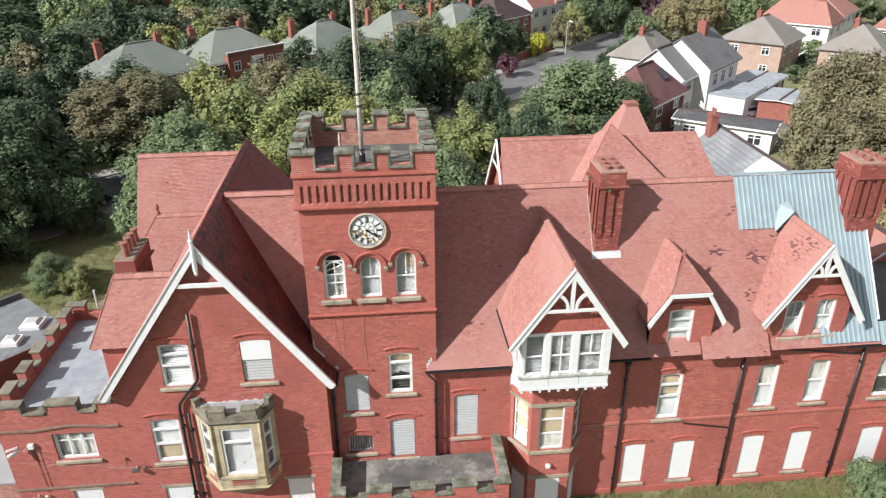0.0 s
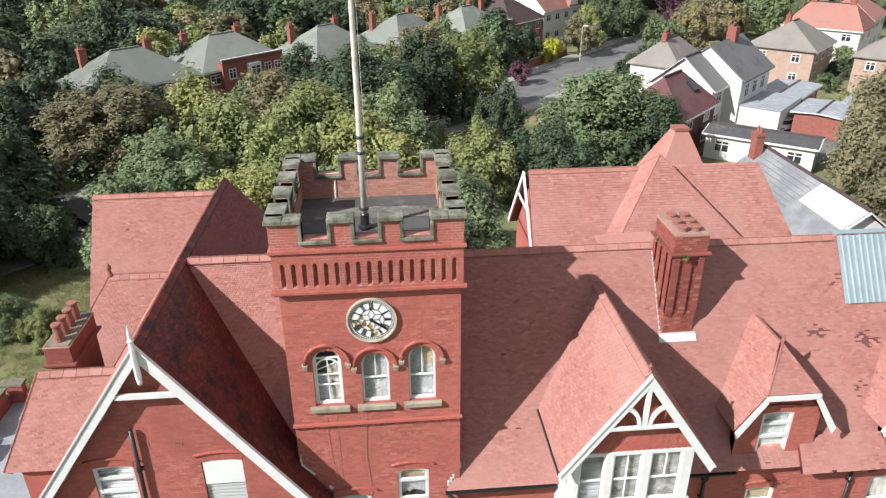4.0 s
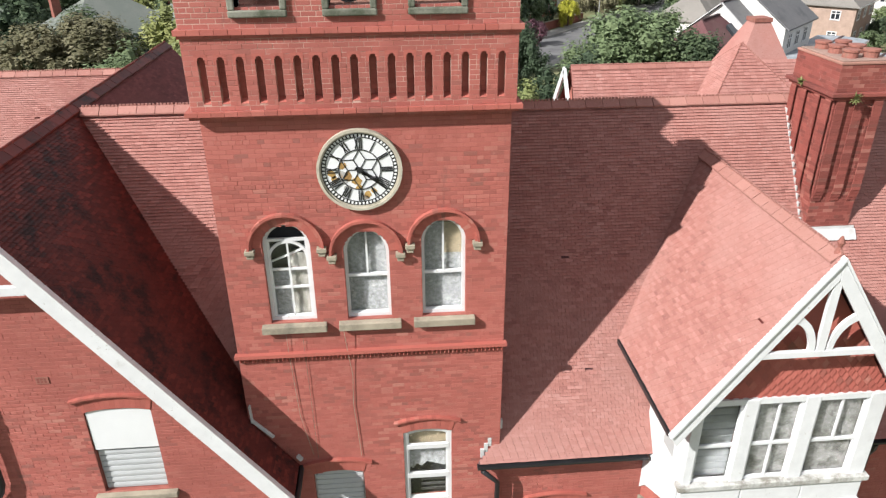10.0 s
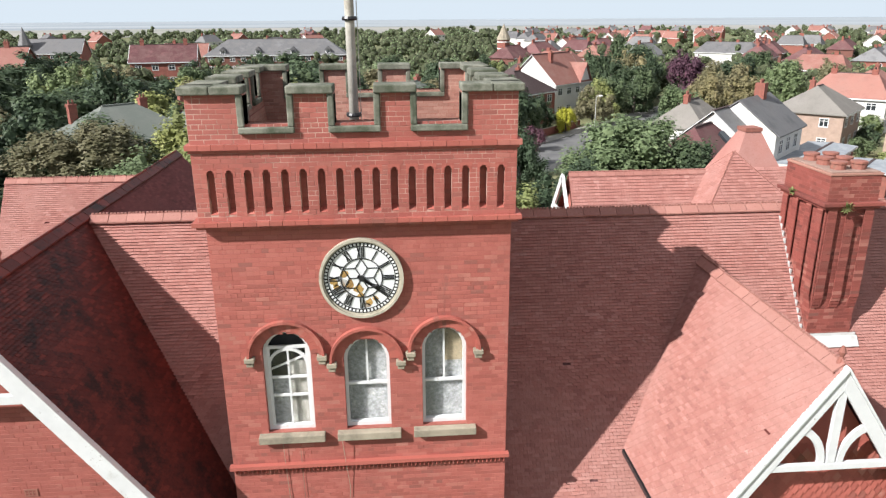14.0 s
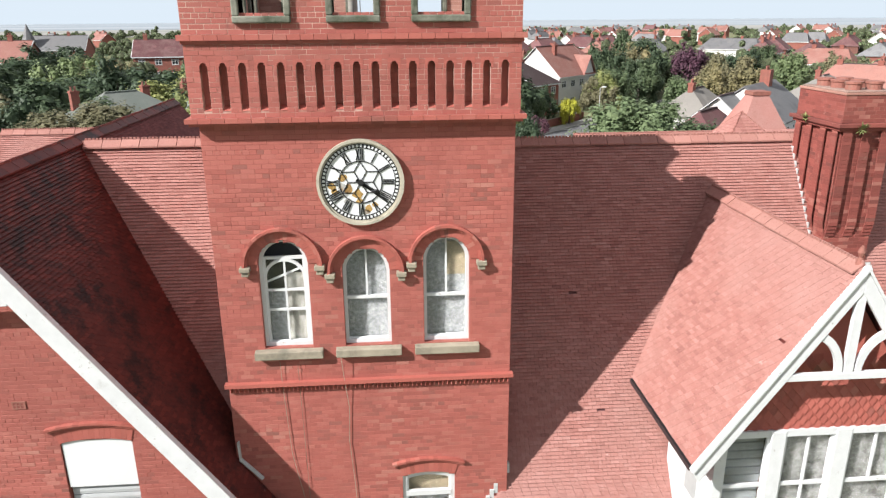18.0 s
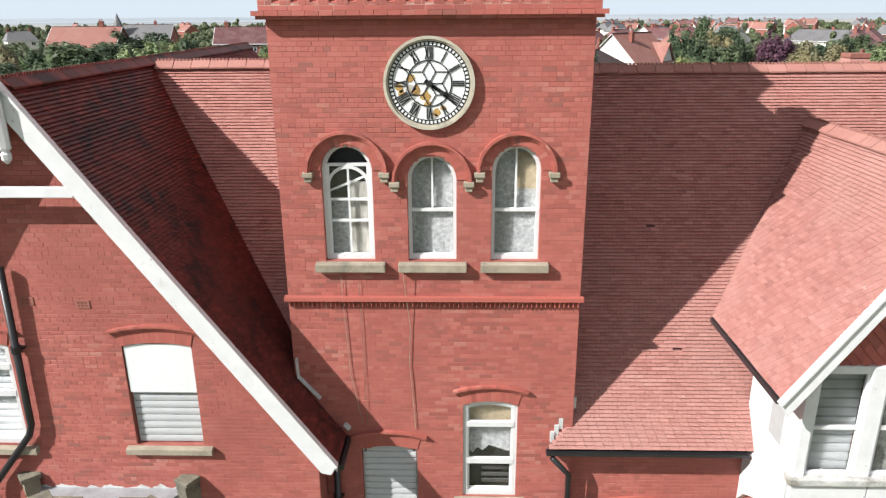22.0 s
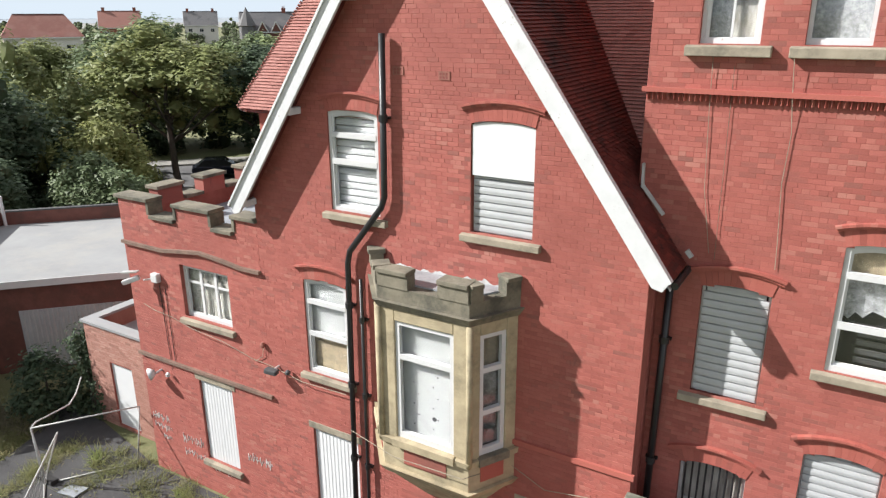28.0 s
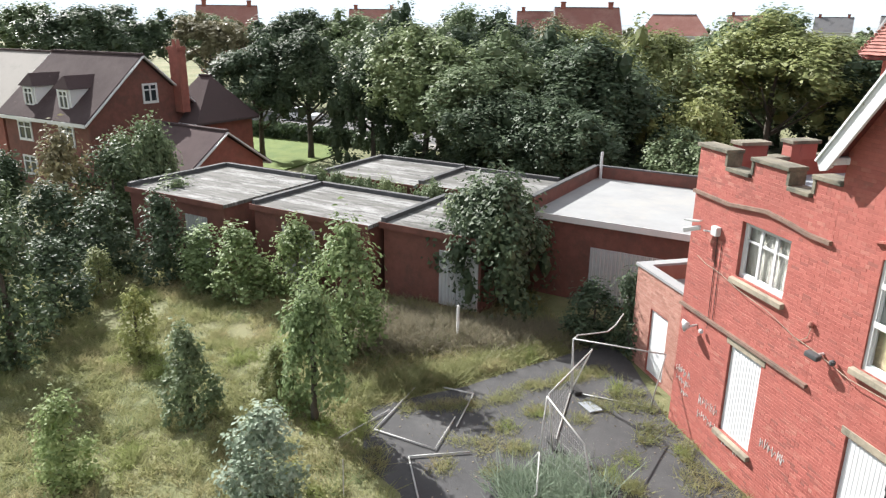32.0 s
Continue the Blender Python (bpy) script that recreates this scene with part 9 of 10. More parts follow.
# belt of trees behind the building
for x, y, h, r, m, lab in (
        (-31, 60, 10.5, 5.0, LEAF_DARK, "dark green sycamore"), (-24, 70, 10.6, 4.8, LEAF_OLIVE, "olive green sycamore"), (-16.5, 60, 9.6, 4.2, LEAF, "green sycamore"), (-13, 67, 10.0, 4.8, LEAF_YELLOW, "yellowing sycamore"),
        (-8, 60, 9.4, 4.4, LEAF_YELLOW, "yellowing sycamore"), (-6, 70, 10.2, 4.8, LEAF_YELLOW, "yellowing sycamore"), (-1, 64, 9.2, 4.6, LEAF_YELLOW, "yellowing sycamore"), (1, 72, 9.6, 4.4, LEAF, "green sycamore"),
        (-2, 84, 11.0, 5.4, LEAF_DARK, "dark green oak"), (5, 90, 11.0, 5.2, LEAF_DARK, "dark green oak"), (10, 95, 10.5, 4.8, LEAF_YELLOW, "tree turning orange"), (-10, 78, 10.0, 4.8, LEAF_OLIVE, "olive green tree"),
        (-18, 74, 10.4, 5.0, LEAF_YELLOW, "yellowing sycamore"), (-25, 74, 10.0, 5.0, LEAF_DARK, "green sycamore"), (-16, 51, 8.8, 4.0, LEAF, "green sycamore beside lawn"), (-10, 53, 8.6, 4.0, LEAF_YELLOW, "yellowing sycamore"),
        (-3, 54, 8.2, 3.8, LEAF, "green sycamore"), (8, 66, 7.4, 3.6, LEAF_YELLOW, "olive yellow tree"), (5.5, 55, 7.2, 3.2, LEAF, "bright green tree"), (3.2, 49, 6.6, 2.8, LEAF_DARK, "dark green tree"),
        (22.2, 76.5, 9.6, 5.6, LEAF, "broad green holm oak"), (25.5, 73.5, 8.0, 4.2, LEAF_DARK, "dark holm oak"), (15, 66, 7.6, 4.0, LEAF_DARK, "dark holm oak"), (12, 78, 8.0, 2.6, LEAF_DARK, "narrow dark conifer"),
        (-38, 62, 11.0, 5.4, LEAF_DARK, "dark green sycamore"), (-37, 52, 10.0, 4.8, LEAF_DARK, "dark green sycamore"), (-44, 56, 10.4, 5.2, LEAF, "green sycamore"), (-33, 56, 7.0, 3.2, LEAF, "green tree by grass"),
        (-24.2, 47.4, 2.9, 1.7, LEAF, "small rounded shrub tree"), (-22.3, 46.4, 2.2, 1.4, LEAF_YELLOW, "small rounded shrub tree"), (-30.5, 53, 7.0, 3.4, LEAF_DARK, "dark green tree by grass"), (-27, 57.5, 5.6, 2.8, LEAF_DARK, "dark green tree by grass"), (-32, 48, 5.5, 2.6, LEAF_OLIVE, "olive tree by grass"), (-42, 46, 11.0, 5.2, LEAF_YELLOW, "yellow-green sycamore"), (-49, 48, 11.5, 5.4, LEAF, "green sycamore")):
    tree(x, y, h, r, m, lab + " with dense crown", low=0.4 if x < -34 and y < 58 else 0.22 if x < -34 else 0.42 if y == 70 and x < -20 else 0.3 if x == -16.5 else 0.08, group=BELT, wide=1.06)
for x, y, h, r, m in ((46, 66, 11.5, 4.8, LEAF_OLIVE), (42.5, 62, 10.0, 4.2, LEAF_OLIVE), (50, 62, 12.0, 5.0, LEAF_OLIVE), (41, 55.5, 9.5, 4.2, LEAF_OLIVE), (46, 56, 11.5, 5.0, LEAF_OLIVE), (52, 69, 11, 4.8, LEAF_OLIVE), (55, 64, 11, 5.0, LEAF_OLIVE), (44, 49, 11, 5.0, LEAF_OLIVE)):
    tree(x, y, h, r, m, "broad olive brown tree behind blue roof", low=0.1)
# belt on the left, beside the lawn and behind the garages
for i, (a, b, h, r, m) in enumerate(((-57.9, 12, 11.3, 3.8, LEAF_DARK), (-57.7, 15.8, 12.0, 4.0, LEAF_DARK), (-54.0, 20.3, 10.6, 3.8, LEAF_DARK), (-49.5, 23.5, 12.6, 5.0, LEAF), (-48, 29, 11.8, 4.8, LEAF), (-44, 26, 11.0, 4.8, LEAF),
                                     (-42, 33, 11.6, 5.2, LEAF_DARK), (-39, 38, 7.4, 3.4, LEAF_YELLOW), (-34, 35, 6.2, 3.0, LEAF), 
                                     (-46, 38, 12.0, 4.6, LEAF_YELLOW), (-53, 33, 12.2, 5.2, LEAF_DARK), (-60, 27, 12.0, 5.0, LEAF_DARK), (-40, 26, 8.2, 3.8, LEAF_DARK), (-37, 29, 8.0, 3.6, LEAF_DARK),
                                     (-78, 34, 12.5, 5.4, LEAF_DARK), (-86, 26, 12.5, 5.4, LEAF), (-70, 42, 12.0, 5.2, LEAF_OLIVE), (-62, 50, 12.0, 5.2, LEAF_YELLOW), (-95, 18, 12.5, 5.6, LEAF_DARK), (-104, 8, 12.5, 5.6, LEAF), (-112, 0, 13, 6, LEAF_DARK), (-90, 36, 13, 6, LEAF_DARK), (-82, -6, 13.0, 5.6, LEAF_DARK), (-90, -14, 13.5, 6, LEAF), (-78, -18, 13, 5.6, LEAF_DARK), (-98, -4, 13.5, 6, LEAF_DARK), (-96, 6, 12.5, 5.4, LEAF_OLIVE), (-97, 15, 13.2, 5.6, LEAF_DARK), (-93, 23, 13.0, 5.6, LEAF), (-80, 28, 13.2, 5.6, LEAF_DARK), (-74, 33, 12.8, 5.4, LEAF), (-66, 36, 12.5, 5.4, LEAF_DARK), (-58, 40, 12.5, 5.4, LEAF_YELLOW))):
    tree(a, b, h * (0.82 if a > -64 else 0.9), r, m, ("dark" if m is LEAF_DARK else "green" if m is LEAF else "yellow-green") + " sycamore standing behind garages", low=0.42 if a < -55 and b < 24 else 0.22 if a < -55 else 0.3 if b < 35 and a > -52 else 0.06, group="trees behind garages")
# dark shrubs added to stand in for the shade under the belt
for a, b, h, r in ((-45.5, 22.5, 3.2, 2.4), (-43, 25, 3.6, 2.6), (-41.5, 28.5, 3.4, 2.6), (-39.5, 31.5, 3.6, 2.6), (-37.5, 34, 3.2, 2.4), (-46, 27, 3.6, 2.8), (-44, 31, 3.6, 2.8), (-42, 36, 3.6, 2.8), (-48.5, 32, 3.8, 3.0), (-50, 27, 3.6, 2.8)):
    tree(a, b, h, r, LEAF_DARK, "dark shrub added as shade under tall trees", MID_CROWNS, 0.0, "thicket under trees", "shrub", "shrub")
# trees of the streets and gardens beyond
rnd = random.Random(5)
for k in range(72):
    d, a = rnd.uniform(108, 190), radians(rnd.uniform(78, 125))
    x, y = d * math.cos(a), d * math.sin(a)
    q = Vector((x, y, 0))
    off = E2.dot(q - Vector((17, 104, 0)))
    if abs(off) < 9 or (x > 20 and rnd.random() < 0.25):
        continue
    m = rnd.choice((LEAF, LEAF_DARK, LEAF_DARK, LEAF_OLIVE, LEAF_YELLOW))
    tree(x, y, rnd.uniform(7, 11), rnd.uniform(3.5, 5.5), m, "green garden tree among houses", SMALL_CROWNS, 0.1, "garden trees beyond street")
for x, y, h, r, m, lab in ((28.9, 127.5, 4.2, 2.0, LEAF_BRIGHT, "bright yellow clipped bush by street"), (22, 125, 6.0, 3.0, LEAF, "green garden tree by street"), (25, 129, 6.0, 3.0, LEAF_DARK, "dark garden tree by street"),
                           (35, 133, 7.0, 3.6, LEAF_OLIVE, "olive street tree"), (40, 143, 8.0, 4.0, LEAF, "green street tree"), (48, 150, 9, 4.6, LEAF_DARK, "dark street tree"), (36.5, 111, 4.6, 2.4, LEAF_DARK, "dark garden shrub"),
                           (40, 114, 5.0, 2.8, LEAF_DARK, "dark garden shrub"), (20.5, 112, 3.6, 1.8, LEAF_PURPLE, "purple garden shrub"), (48, 126, 7.5, 4.0, LEAF, "green garden tree"), (56, 134, 9.0, 5.0, LEAF_OLIVE, "broad garden tree"),
                           (66, 143, 9.5, 5.2, LEAF_OLIVE, "broad garden tree"), (62, 160, 11, 4.6, LEAF_PURPLE, "purple copper beech"), (55, 168, 12, 4.5, LEAF_DARK, "tall dark conifer"), (51, 160, 9, 3.0, LEAF_SILVER, "blue-grey conifer"),
                           (58, 190, 14, 5.5, LEAF_DARK, "tall dark tree"), (70, 122, 4, 2.2, LEAF, "bright garden shrub"), (63.5, 103, 2.6, 2.0, LEAF, "rounded garden shrub"), (70, 111, 3.2, 2.4, LEAF_DARK, "rounded garden shrub"), (60, 93, 2.6, 1.8, LEAF_YELLOW, "rounded garden shrub"), (75, 119, 3.4, 2.6, LEAF, "rounded garden shrub"), (85, 112, 3.6, 2.0, LEAF, "bright garden shrub"), (58, 76, 3.0, 2.0, LEAF_YELLOW, "garden shrub"),
                           (44, 153, 10, 4.6, LEAF_DARK, "dark garden tree"), (50, 162, 11, 5.0, LEAF_OLIVE, "broad garden tree"), (57, 172, 12, 5.0, LEAF, "tall garden tree"), (38, 141, 7.5, 3.6, LEAF_YELLOW, "yellow-green garden tree"), (63, 147, 10, 4.8, LEAF_OLIVE, "broad garden tree"), (70, 153, 10.5, 5.0, LEAF_DARK, "broad dark garden tree"), (78, 150, 10, 5.2, LEAF, "broad garden tree"), (43, 160, 11.5, 4.4, LEAF_DARK, "dark garden tree"), (75, 160, 9, 5, LEAF, "garden tree"), (95, 160, 9, 5, LEAF_OLIVE, "garden tree"), (90, 185, 10, 5, LEAF_DARK, "garden tree")):
    tree(x, y, h, r, m, lab + " with thick crown", SHRUBS if m is LEAF_BRIGHT else SMALL_CROWNS if h < 6 else MID_CROWNS, 0.05)
for x, y, h, r, m in ((-38, 76, 9.5, 4.6, LEAF_DARK), (-33, 80, 9.0, 4.4, LEAF_DARK), (-28, 84, 8.4, 4.2, LEAF_DARK), (-22, 89, 6.2, 4.4, LEAF_OLIVE), (-15, 95, 5.4, 4.0, LEAF), (-9, 100, 8.0, 4.0, LEAF_DARK),
                      (-2, 106, 7.4, 3.8, LEAF), (4, 110, 8.6, 4.2, LEAF_OLIVE), (9, 116, 8.4, 3.8, LEAF), (-44, 68, 11, 5.2, LEAF_DARK), (-50, 64, 8.6, 4.6, LEAF_DARK), (-56, 58, 7.0, 4.2, LEAF_DARK), (-62, 55, 6.0, 4.0, LEAF), (-46, 82, 10.5, 5.0, LEAF_DARK)):
    tree(x, y, h * 1.08, r * 1.2, m, "leafy garden tree in front of villas", low=0.05, group="garden trees before villas")
rnd = random.Random(77)
for k in range(48):
    x, y = rnd.uniform(-78, -8), rnd.uniform(112, 175)
    if y < 118 + (x + 8) * 0.9 + 22 and x > -30 or (-66 < x < -36 and y > 128):
        continue
    tree(x, y, rnd.uniform(8, 12), rnd.uniform(4.4, 6.2), LEAF_DARK, "tall tree in gardens beyond villas", SMALL_CROWNS, 0.05, "garden trees beyond street", wide=1.1)
# far woods between the far houses: loose leaves over cores darkened for inner shade
r = np.random.RandomState(9)
wv, wf, wm, at = [], [], [], 0
for k in range(2000):
    a = math.radians(r.uniform(50, 135) if k % 4 else r.uniform(35, 205))
    dist = 185 + 640 * r.rand() ** (1.5 if k % 2 else 0.8)
    h = r.uniform(4.5, 9.0)
    near = dist < 420
    n = 7 if near else 4
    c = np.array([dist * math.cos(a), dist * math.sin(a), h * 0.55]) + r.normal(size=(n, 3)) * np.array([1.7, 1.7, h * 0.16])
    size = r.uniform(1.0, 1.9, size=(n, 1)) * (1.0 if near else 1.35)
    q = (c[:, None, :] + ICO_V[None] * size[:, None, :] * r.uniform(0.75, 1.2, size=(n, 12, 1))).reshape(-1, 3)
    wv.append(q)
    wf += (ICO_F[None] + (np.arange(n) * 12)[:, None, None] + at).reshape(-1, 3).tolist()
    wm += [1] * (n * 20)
    at += len(q)
    m = 90 if near else 36
    i = r.randint(0, n, m)
    f = unit(r.normal(size=(m, 3)) + np.array([0, 0, 0.3]))
    q = leaf_tips(r, c[i] + f * size[i] * r.uniform(0.85, 1.15, size=(m, 1)), f, 0.42 if near else 0.7)
    wv.append(q)
    wf += (np.arange(m * 3) + at).reshape(-1, 3).tolist()
    wm += [0] * m
    at += len(q)
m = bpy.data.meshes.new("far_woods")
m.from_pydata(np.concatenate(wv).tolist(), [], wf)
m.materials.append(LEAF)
m.materials.append(CROWN_SHADE)
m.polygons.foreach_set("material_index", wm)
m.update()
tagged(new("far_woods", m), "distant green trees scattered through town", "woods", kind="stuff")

# overgrown ground in front of the garages
for x, y, h, rr, m, lab in ((-21.9, 14.9, 4.7, 1.5, LEAF_FRESH, "young bright green sycamore sapling"), (-17.7, 13.6, 4.2, 1.3, LEAF_FRESH, "young green sycamore sapling"), (-18.7, 10.2, 2.7, 1.0, LEAF, "small dark green sapling"),
                            (-16.3, 7.6, 2.3, 0.95, LEAF_FRESH, "small green sapling in grass"), (-14.5, 12.3, 2.4, 1.1, LEAF_SILVER, "pale green sapling in grass"), (-24.9, 21.3, 5.3, 3.0, LEAF_DARK, "dense bushy dark green sapling before garage"),
                            (-28.0, 11.3, 2.9, 1.7, LEAF_FRESH, "rounded pale willow bush"), (-23.8, 4.2, 4.9, 1.8, LEAF_DARK, "dense dark thicket tree"), (-37.9, 2.6, 5.5, 1.9, LEAF_OLIVE, "broad olive thicket tree"), (-40.3, 5.9, 5.5, 2.3, LEAF, "olive thicket tree"), (-30.8, 8.1, 3.8, 1.7, LEAF_DARK, "dark thicket tree"), (-37.5, 5.0, 4.6, 2.0, LEAF_DARK, "dark thicket tree"), (-35.0, 8.2, 3.6, 1.6, LEAF, "olive thicket bush"), (-40.5, -0.7, 4.2, 1.6, LEAF_DARK, "dark thicket tree"),(-30.6, 13.7, 2.4, 1.1, LEAF_FRESH, "yellow-green sapling"), (-29.2, 5.8, 1.9, 1.0, LEAF_YELLOW, "low yellow-green bush"), (-34.5, 3.0, 3.6, 1.9, LEAF_DARK, "dark thicket bush"), (-36.5, -0.5, 4.0, 1.8, LEAF, "olive thicket bush"), (-45.8, 6.6, 2.8, 0.9, LEAF_DARK, "thin dark sapling"),
                            (-32.0, 5.4, 3.4, 1.7, LEAF_DARK, "dark thicket bush"), (-22.9, 8.2, 2.5, 0.8, LEAF_YELLOW, "small yellowing sapling"), (-27.5, 13.6, 3.3, 1.4, LEAF_FRESH, "yellow-green sapling"),
                            (-27.4, 20.3, 3.8, 1.9, LEAF, "green sapling beside garage"), (-29.7, 9.7, 2.4, 1.5, LEAF_FRESH, "yellow-green bush"), (-27.2, 4.6, 3.0, 1.5, LEAF_DARK, "dark thicket bush"),
                            (-33.0, -1.0, 4.4, 2.0, LEAF, "olive thicket tree"), (-19.2, 12.6, 1.7, 0.7, LEAF_YELLOW, "low yellow-green sapling"),
                            (-19.8, 24.2, 2.9, 1.0, LEAF_DARK, "dark ivy clump on annex corner"), (-20.9, 23.4, 2.2, 1.2, LEAF_DARK, "dark ivy bush at annex")):
    tree(x, y, h, rr, m, lab + " in rough grass", NEAR_CROWNS if rr < 2.1 else SHRUBS, -0.1, "", "sapling" if h < 5.2 and rr < 2 else "tree", "tree", wide=0.84)
# shrubs at the foot of the main front and by the grass behind
for x, y, h, rr, m in ((21.8, 22.6, 1.9, 1.2, LEAF), (23.2, 22.4, 2.2, 1.3, LEAF_DARK), (24.8, 22.8, 2.4, 1.3, LEAF)):
    tree(x, y, h, rr, m, "green shrub against brick front", SHRUBS, 0.0, name="shrub", category="shrub")
# weeds between the rows of garages
for a, b in ((-9, 5.2), (-7.5, 5.0), (-5.6, 5.6), (-3.5, 5.8), (-2.2, 6.0), (-10.5, 5.1), (-12.2, 5.0)):
    p = loc(a, b, 0)
    tree(p[0], p[1], 3.5, 1.0, LEAF, "tall green weeds growing between flat roofs", SHRUBS, 0.0, "weeds between garages", "weed_clump", "weeds")


def tufts(name, label, count, area, blade, material, per=14, seed=1, keep=None, spread=0.12, category="grass"):
    """Grass or weeds as one mesh of many thin blades; area: x0, x1, y0, y1."""
    r = np.random.RandomState(seed)
    xs, ys = r.uniform(area[0], area[1], count), r.uniform(area[2], area[3], count)
    V = []
    for x, y in zip(xs, ys):
        if keep and not keep(x, y):
            continue
        n = per
        z = lie(x, y)
        c = np.array([x, y, z])
        base = c + np.concatenate([r.normal(size=(n, 2)) * spread, np.zeros((n, 1))], 1)
        lean = r.normal(size=(n, 3)) * np.array([0.65, 0.65, 0.1]) + np.concatenate([r.normal(size=2) * 0.35, [0.9]])
        hgt = blade * r.uniform(0.5, 1.2, size=(n, 1)) * (0.55 + 1.1 * r.rand() ** 2 + 0.5 * noise.noise((x * 0.8, y * 0.8, 1.0)))
        tip = base + lean * hgt
        side = np.cross(lean, r.normal(size=(n, 3)))
        side /= np.linalg.norm(side, axis=1)[:, None]
        w = side * 0.0085 * (blade / 0.3 + 0.6)
        V.append(np.stack([base - w, base + w, tip], 1).reshape(-1, 3))
    v = np.concatenate(V)
    m = bpy.data.meshes.new(name)
    m.from_pydata(v.tolist(), [], np.arange(len(v)).reshape(-1, 3).tolist())
    m.materials.append(material)
    m.update()
    return tagged(new(name, m), label, category, kind="stuff")


def in_yard(x, y):
    return x > -18.0 - 0.35 * (y - 15) if y > 15 else False


def field(x, y):
    return not in_yard(x, y) and noise.noise((x * 0.35, y * 0.35, 7.0)) > -0.35 and noise.noise((x * 1.7, y * 1.7, 5.0)) > -0.3


tufts("long_grass", "long dry green grass over rough ground", 13000, (-33, -8, -2, 23), 0.23, GRASS_BLADE, 30, 3, field, 0.13)
tufts("field_weeds", "dark broad-leaved weeds among long grass", 900, (-33, -8, -2, 23), 0.24, LEAF, 40, 13, lambda x, y: field(x, y) and noise.noise((x * 0.5, y * 0.5, 21.0)) > 0.12, 0.2, "weeds")
CRACK = [(-17.7, 16.0), (-17.5, 18.2), (-17.8, 19.5), (-18.3, 21.1), (-18.6, 22.8)]
CLUMPS = [(-15.5, 17.8), (-15.1, 18.6), (-14.3, 17.7), (-16.8, 19.7), (-16.0, 20.7), (-16.6, 21.6), (-16.1, 18.7), (-15.8, 17.2), (-13.9, 21.3), (-13.6, 20.5), (-12.9, 20.8), (-14.7, 16.5), (-12.0, 19.0), (-11.2, 20.6)]


def weedy(x, y):
    """Along one long crack and in clumps."""
    wob = 0.25 * noise.noise((x * 1.5, y * 1.5, 2.0))
    for (ax, ay), (bx, by) in zip(CRACK, CRACK[1:]):
        if ay <= y <= by:
            k = (y - ay) / (by - ay)
            if abs(x - ax - (bx - ax) * k + wob * 0.5) < 0.2 + wob:
                return True
    return any((x - a) ** 2 + (y - b) ** 2 < (0.3 + wob) ** 2 for a, b in CLUMPS)


tufts("yard_weeds", "tufts of weeds breaking through asphalt", 5200, (-19.2, -10, 15, 23.1), 0.17, GRASS_BLADE, 26, 4, weedy, 0.14, "weeds")
tufts("wall_weeds", "weeds along foot of brick wall", 170, (-17.5, -4, 22.0, 23.2), 0.26, GRASS_BLADE, 40, 5, lambda x, y: noise.noise((x * 0.9, y * 0.9, 4.0)) > 0.0 - 0.4 * (y > 22.7), 0.14, "weeds")
tufts("front_grass", "grass along foot of brick front", 1800, (8, 30, 20.0, 24.0), 0.28, GRASS_BLADE, 26, 6, None, 0.16)
tufts("rear_grass", "sunlit rough grass behind left wing", 2600, (-34, -14, 39, 56), 0.34, GRASS_BLADE, 24, 16, lambda x, y: x < -13.5 - 0.1 * (y - 39), 0.16)
tufts("yard_edge_grass", "grass strip along edge of yard", 1700, (-21.5, -13.5, 14.3, 23.0), 0.32, GRASS_BLADE, 36, 7, lambda x, y: -0.9 < x + 18.2 + 0.32 * (y - 15) < 0.25, 0.18)
tufts("bramble_bank", "brown dry bramble bank beside yard", 1500, (-25.5, -20.0, 15.5, 22.6), 0.4, BRAMBLE, 46, 8, lambda x, y: -25.4 + 0.45 * (y - 15) < x < -21.2 + 0.12 * (y - 19), 0.3, "brambles")
tufts("silver_weeds", "silvery weeds in yard", 48, (-14.0, -12.7, 17.9, 19.9), 0.42, LEAF_SILVER, 130, 9, None, 0.25, "weeds")

# flints and rubble on the yard
rub = Shape()
rnd = random.Random(8)
for i in range(260):
    x, y = rnd.uniform(-18, -9.5), rnd.uniform(15.5, 22.9)
    if not in_yard(x, y):
        continue
    q = rnd.uniform(0.008, 0.028)
    c = Vector((x, y, 0.03 + q * 0.5))
    rub.hexa([c + Vector((rnd.uniform(0.6, 1) * q * sx, rnd.uniform(0.6, 1) * q * sy, -q * 0.5)) for sx, sy in ((-1, -1), (1, -1), (1, 1), (-1, 1))],
             [c + Vector((rnd.uniform(0.4, 0.8) * q * sx, rnd.uniform(0.4, 0.8) * q * sy, q * 0.4)) for sx, sy in ((-1, -1), (1, -1), (1, 1), (-1, 1))])
tagged(part("yard_rubble", rub, STONE), "small pale stones strewn over yard", "rubble", kind="stuff")


# ---- small things ----
FENCE = plain("pale_fence_steel", (0.46, 0.46, 0.45), 0.5, 0, 0.12, 6.0, (0.35, 0.32, 0.28), (0.6, 0.75))


